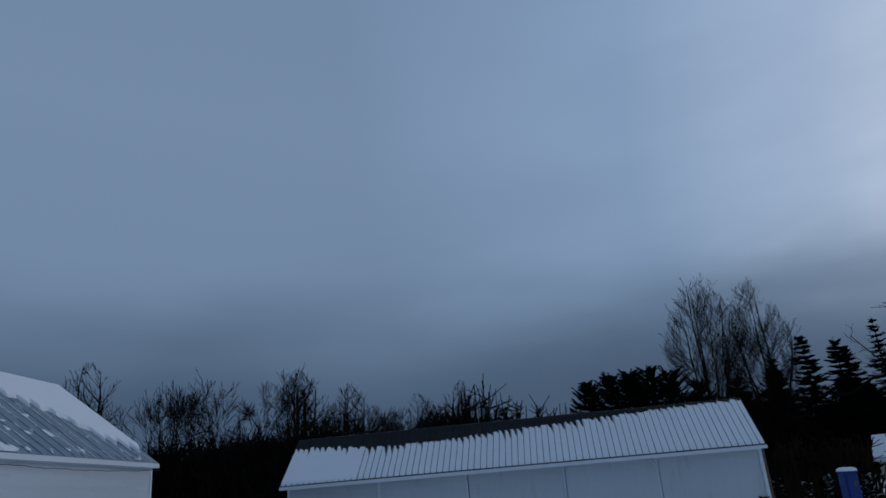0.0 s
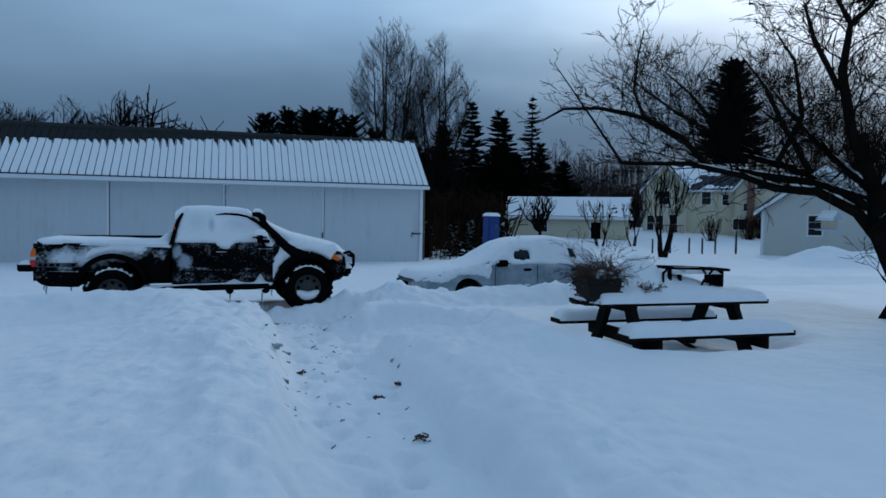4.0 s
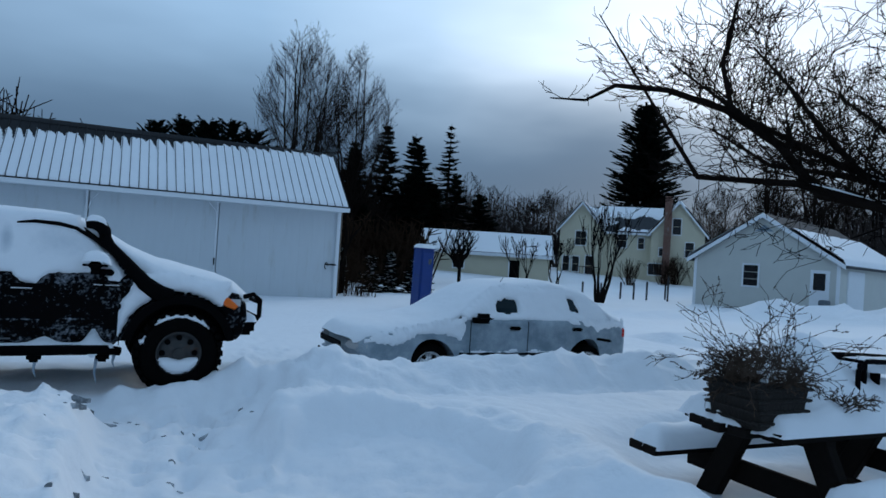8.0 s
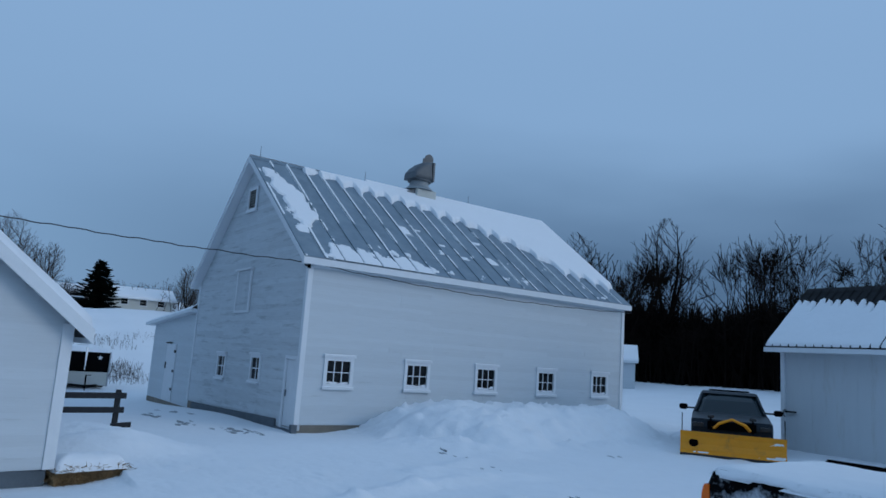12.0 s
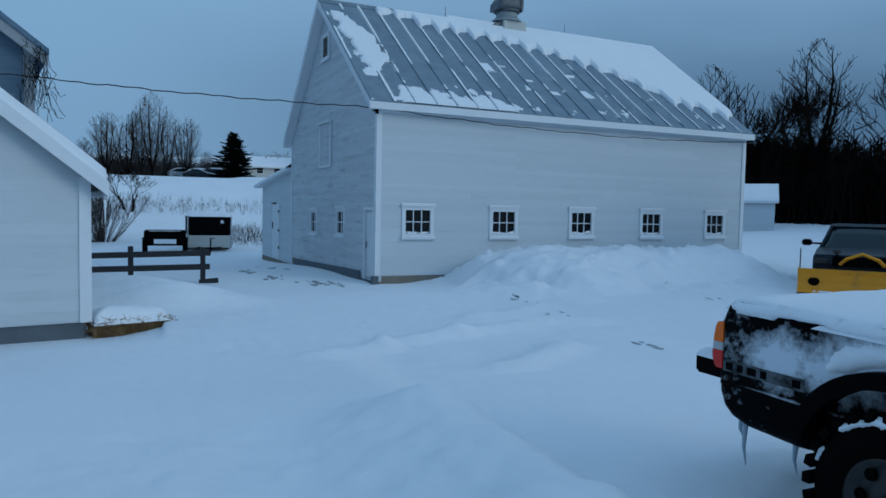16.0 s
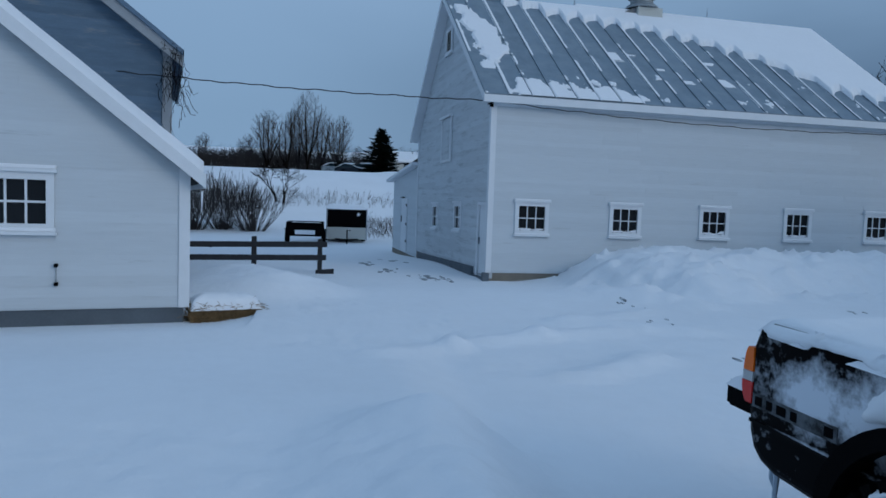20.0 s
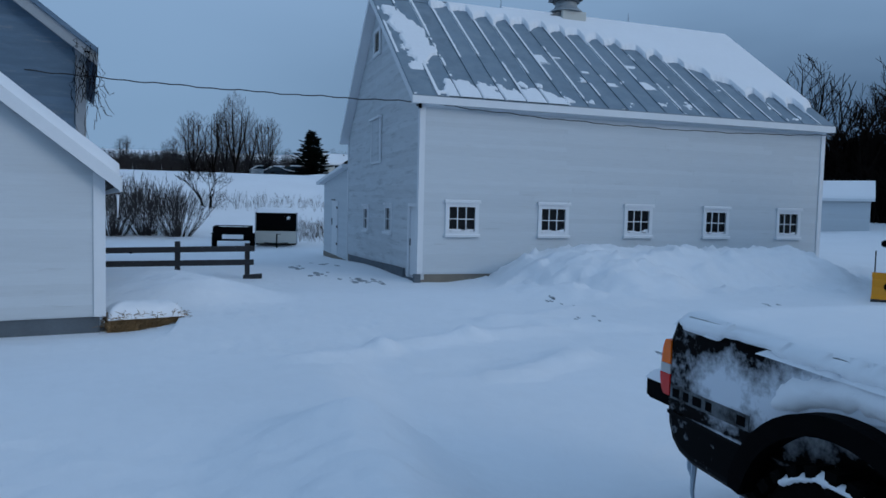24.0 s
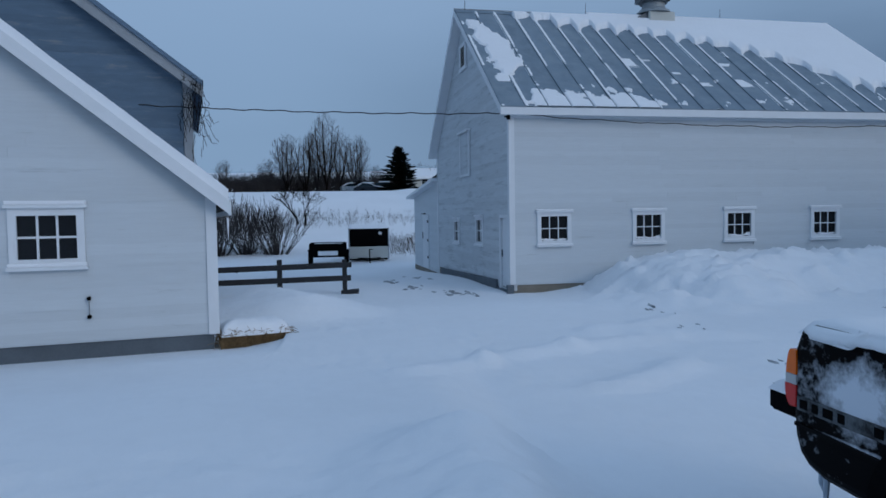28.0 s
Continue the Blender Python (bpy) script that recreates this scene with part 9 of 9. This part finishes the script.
def build_picnic_table():
    s = thing("picnic_table", TABLE, "dark wooden picnic table loaded with snow", "picnic table")
    top, seat = 0.77, 0.45
    for k in range(5):
        y = -0.37 + 0.152 * k
        cut = 0.16 if k in (0, 4) else 0.05 if k in (1, 3) else 0.0
        part("top_plank", bev(boxbm((-1.32 + cut, y, top - 0.055), (1.23 - cut * 0.3, y + 0.143, top)), 0.006), DARK_WOOD, s)
    for x in (-0.72, 0.72):
        part("top_batten", boxbm((x - 0.045, -0.36, top - 0.13), (x + 0.045, 0.38, top - 0.04), 0.006), DARK_WOOD, s)
        part("seat_beam", boxbm((x + 0.045, -0.82, seat - 0.21), (x + 0.085, 0.82, seat - 0.05), 0.006), DARK_WOOD, s)
        for sy in (-1, 1):
            bm = bmesh.new()
            prism(bm, [(sy * 0.16, top - 0.05), (sy * 0.34, top - 0.05), (sy * 0.70, 0.0), (sy * 0.52, 0.0)], "x", x - 0.04, x + 0.04)
            part("leg", bev(bm, 0.006), DARK_WOOD, s)
    part("brace", boxbm((-0.70, -0.05, 0.0), (0.0, 0.05, 0.04), 0, pose(0, 0, 0.30, 0, -28, 0)), DARK_WOOD, s)
    part("brace", boxbm((0.0, -0.05, 0.0), (0.70, 0.05, 0.04), 0, pose(0, 0, 0.30, 0, 28, 0)), DARK_WOOD, s)
    for sy in (-1, 1):
        a, b = sorted((sy * 0.56, sy * 0.84))
        for k in range(2):
            w = (b - a) / 2
            part("seat_plank", bev(boxbm((-1.22 if sy > 0 else -1.08, a + k * w + 0.004, seat - 0.06), (1.17, a + (k + 1) * w - 0.004, seat)), 0.006), DARK_WOOD, s)
        snow_patch(s, [(-1.20 if sy > 0 else -1.06, a), (1.15, a), (1.15, b), (-1.20 if sy > 0 else -1.06, b)], lambda p, q, h: (p, q, seat + h), 0.13, 0.13, 0.04, 0.015, 3 + sy, 0.2, name="seat_snow", label="thick snow on the bench seat")
    snow_patch(s, [(-1.14, -0.37), (1.16, -0.37), (1.20, 0.0), (1.16, 0.38), (-1.2, 0.38), (-1.29, 0.0)], lambda p, q, h: (p, q, top + h + 0.40 * math.exp(-((p + 0.42) / 0.32) ** 2 - ((q - 0.14) / 0.24) ** 2) * min(1, h * 12) + 0.16 * math.exp(-((p - 0.15) / 0.4) ** 2 - ((q - 0.10) / 0.26) ** 2) * min(1, h * 12)), 0.12, 0.16, 0.035, 0.015, 9, 0.2, name="top_snow", label="heaped snow on the table top")


build_picnic_table()


def build_planter():
    m = TABLE @ Matrix.Translation((-1.06, -0.10, 0.77)) @ Matrix.Diagonal((1.05, 1.05, 0.92, 1))
    s = thing("planter", m, "dark wicker planter with withered brown plants and snow", "planter")
    part("basket", loft_sides([(-0.17, 0.0), (0.17, 0.0), (0.22, 0.27), (0.19, 0.29), (-0.19, 0.29), (-0.22, 0.27)], 0.18, 0.03), WICKER, s)
    for z in (0.05, 0.12, 0.19, 0.26):
        part("basket_band", pipebm([(x * (0.18 + z * 0.17), y * 0.185, z) for x, y in ((-1, -1), (1, -1), (1, 1), (-1, 1), (-1, -1))], 0.012, 5), WICKER, s)
    r = random.Random(17)
    segs = []
    for k in range(150):
        a = r.uniform(0, 6.283)
        l = r.uniform(0.3, 1.3)
        grow(segs, (r.uniform(-0.18, 0.18), r.uniform(-0.14, 0.14), 0.22), Vector((math.cos(a) * l, math.sin(a) * l * 0.8, 0.85)), r.uniform(0.10, 0.26) if k > 14 else r.uniform(0.34, 0.48), 0.004, 2, r, 0.8, -0.03, 3, 3, 0.6, 0.3, thin=0.0018)
    tagged(part("stalk_tangle", tube_mesh("stalks", segs, 3), DRY_PLANT, s, "brittle brown stalks"), kind="stuff")
    leaves_v, leaves_q = [], []
    for k in range(6000):
        p, q, _, _ = r.choice(segs)
        c = Vector(p).lerp(Vector(q), r.random())
        u = Vector((r.gauss(0, 1), r.gauss(0, 1), r.gauss(0, 1))).normalized() * 0.010
        v = Vector((r.gauss(0, 1), r.gauss(0, 1), r.gauss(0, 1))).normalized() * 0.006
        b = len(leaves_v)
        leaves_v += [tuple(c - u), tuple(c + v), tuple(c + u), tuple(c - v)]
        leaves_q.append((b, b + 1, b + 2, b + 3))
    tagged(part("leaf_litter", fast_mesh("leaves", leaves_v, leaves_q), DRY_PLANT, s), kind="stuff")
    snow_patch(s, [(-0.05, -0.12), (0.18, -0.12), (0.18, 0.15), (-0.05, 0.15)], lambda a, b, h: (a, b, 0.28 + h), 0.12, 0.14, 0.03, 0.02, 5)


build_planter()


def build_dead_plant():
    r = random.Random(23)
    segs = []
    for k in range(26):
        a = r.uniform(0, 6.283)
        grow(segs, (r.uniform(-0.10, 0.10), r.uniform(-0.06, 0.06), 0.0), Vector((math.cos(a), math.sin(a), 0.8)), r.uniform(0.06, 0.12), 0.004, 2, r, 0.9, 0.0, 3, 2, 0.6, 0.3, thin=0.0025)
    put_mesh("withered_plant", tube_mesh("withered_plant", segs, 3), DRY_PLANT, TABLE @ Matrix.Translation((-0.48, -0.28, 0.87)), "clump of withered brown plant poking through snow", "plant")


build_dead_plant()


def build_folded_chair():
    m = TABLE @ Matrix.Translation((-0.10, 0.05, 0.79))
    s = thing("metal_chair", m, "black tubular metal chair lying on the snowy table", "chair")
    for y in (-0.20, 0.16):
        part("tube_frame", pipebm([(-0.02, y, 0.05), (-0.10, y, 0.14), (-0.10, y, 0.30), (-0.02, y, 0.36), (0.40, y, 0.35), (0.86, y, 0.33)], 0.017, 8), BLACK_PLASTIC, s, "bent black steel tube")
    for x in (-0.04, 0.20, 0.72, 0.84):
        part("cross_bar", pipebm([(x, -0.20, 0.355 - 0.02 * x), (x, 0.16, 0.355 - 0.02 * x)], 0.012, 6), BLACK_PLASTIC, s)
    part("strut", pipebm([(0.46, -0.20, 0.34), (0.60, -0.20, 0.20), (0.56, -0.20, 0.10)], 0.014, 6), BLACK_PLASTIC, s)
    part("strut", pipebm([(0.62, -0.20, 0.34), (0.48, -0.20, 0.20), (0.44, -0.20, 0.12)], 0.014, 6), BLACK_PLASTIC, s)
    part("seat_panel", bev(boxbm((0.74, -0.18, 0.12), (0.80, 0.14, 0.32)), 0.01), BLACK_PLASTIC, s)
    part("back_slat", boxbm((0.02, -0.16, 0.10), (0.06, -0.10, 0.34), 0.01), BLACK_PLASTIC, s)
    part("back_slat", boxbm((0.16, -0.16, 0.10), (0.20, -0.10, 0.34), 0.01), BLACK_PLASTIC, s)
    snow_patch(s, [(0.05, -0.17), (0.70, -0.17), (0.70, 0.14), (0.05, 0.14)], lambda a, b, h: (a, b, 0.30 + h), 0.06, 0.12, 0.04, 0.05, 5, 0.4)


build_folded_chair()


# ---- bird feeder on the apple tree ----
def build_feeder():
    s = thing("bird_feeder", pose(8.28, 4.2, 1.66, 0, 0, 20), "pale blue wooden bird feeder hanging from a limb", "bird feeder")
    part("tray", bev(boxbm((-0.16, -0.12, 0.0), (0.16, 0.12, 0.02)), 0.004), PALE_BLUE, s)
    part("hopper", bev(boxbm((-0.09, -0.07, 0.02), (0.09, 0.07, 0.17)), 0.006), CREAM, s)
    part("feeder_roof", prismbm([(-0.15, 0.16), (0.15, 0.16), (0.0, 0.25)], "y", -0.12, 0.12), PALE_BLUE, s)
    part("hanger", cylbm((0, 0, 0.24), (0, 0, 0.50), 0.004, None, 5), WIRE, s)
    snow_patch(s, [(-0.14, -0.11), (0.14, -0.11), (0.14, 0.11), (-0.14, 0.11)], lambda a, b, h: (a, b, 0.25 - 0.6 * abs(a) + h), 0.04, 0.06, 0.03, 0.01, 3)


build_feeder()


# ---- dark leaf clumps and scraps of bare ground on the trodden path ----
dr = random.Random(31)
for k, (x, y, r) in enumerate([(1.67, 1.28, 0.075), (1.62, 2.55, 0.05), (1.05, 3.68, 0.06), (1.9, 3.0, 0.04)]):
    bm = bmesh.new()
    for q in range(16):
        a, l = dr.uniform(0, 6.283), r * math.sqrt(dr.random())
        c = Vector((math.cos(a) * l, math.sin(a) * l * 0.7, 0.012 + dr.uniform(0, 0.02)))
        u = Vector((dr.gauss(0, 1), dr.gauss(0, 1), dr.gauss(0, 0.4))).normalized() * dr.uniform(0.014, 0.03)
        w = Vector((dr.gauss(0, 1), dr.gauss(0, 1), dr.gauss(0, 0.4))).normalized() * dr.uniform(0.010, 0.02)
        n = u.cross(w).normalized() * 0.003
        top = [bm.verts.new(c + e + n) for e in (-u, w, u, -w)]
        bot = [bm.verts.new(c + e - n) for e in (-u, w, u, -w)]
        bm.faces.new(top); bm.faces.new(bot[::-1])
        for e in range(4):
            bm.faces.new((top[e], bot[e], bot[(e + 1) % 4], top[(e + 1) % 4]))
    put_mesh("leaf_clump", bm, BROWN_WOOD, pose(x, y, ground_z(x, y) + 0.004, 0, 0, dr.uniform(0, 180)), "dark frozen clump of leaves on trodden snow", "debris", "leaf clumps on the path")


def build_scuffs():
    """Flat scraps of dirt and ice where boots broke through."""
    bm = bmesh.new()
    spots = []
    for k in range(84):
        y = dr.uniform(1.2, 7.4)
        x = 1.40 + dr.gauss(0, 0.34) if k % 3 else 0.86 + dr.gauss(0, 0.09)
        spots.append((x, y, (dr.uniform(0.008, 0.022) if k % 6 else dr.uniform(0.02, 0.045)) * (0.6 + 0.07 * y)))
    # ice showing where the plow scraped the yard before the barn
    for x, y, n, big in ((-11.15, 11.3, 5, 0.10), (-9.5, 11.0, 4, 0.09), (-6.85, 10.85, 4, 0.09), (-10.8, 15.5, 3, 0.06), (-20.4, 7.3, 7, 0.24), (-18.6, 7.9, 8, 0.22), (-17.2, 8.4, 9, 0.20), (-16.4, 9.0, 9, 0.16), (-22.3, 8.2, 6, 0.26)):
        for k in range(n):
            spots.append((x + dr.gauss(0, 0.32), y + dr.gauss(0, 0.16), dr.uniform(0.3, 1.0) * big))
    for x, y, r in spots:
        n = 8
        cz = max(ground_z(x + i, y + j) for i, j in ((0, 0), (r, 0), (-r, 0), (0, r / 2), (0, -r / 2))) + 0.003
        ring = []
        for i in range(n):
            a = 2 * math.pi * i / n
            d = r * dr.uniform(0.5, 1.2)
            ring.append((x + math.cos(a) * d * 1.5, y + math.sin(a) * d * 0.55))
        hi = [bm.verts.new((px, py, max(ground_z(px, py), cz - 0.02) + 0.006)) for px, py in ring]
        lo = [bm.verts.new((v.co.x, v.co.y, v.co.z - 0.03)) for v in hi]
        bm.faces.new(hi)
        for i in range(n):
            bm.faces.new((hi[i], lo[i], lo[(i + 1) % n], hi[(i + 1) % n]))
    put_mesh("path_dirt", bm, SCUFF, None, "scraps of dark frozen dirt trodden into the snow", "debris", "", "stuff")


SCUFF = mat("frozen_dirty_snow", (0.15, 0.165, 0.18), 0.6, var=0.4, scale=9, dirt=(0.42, 0.45, 0.48), dirt_scale=6, dirt_lo=0.45, dirt_hi=0.6)
build_scuffs()
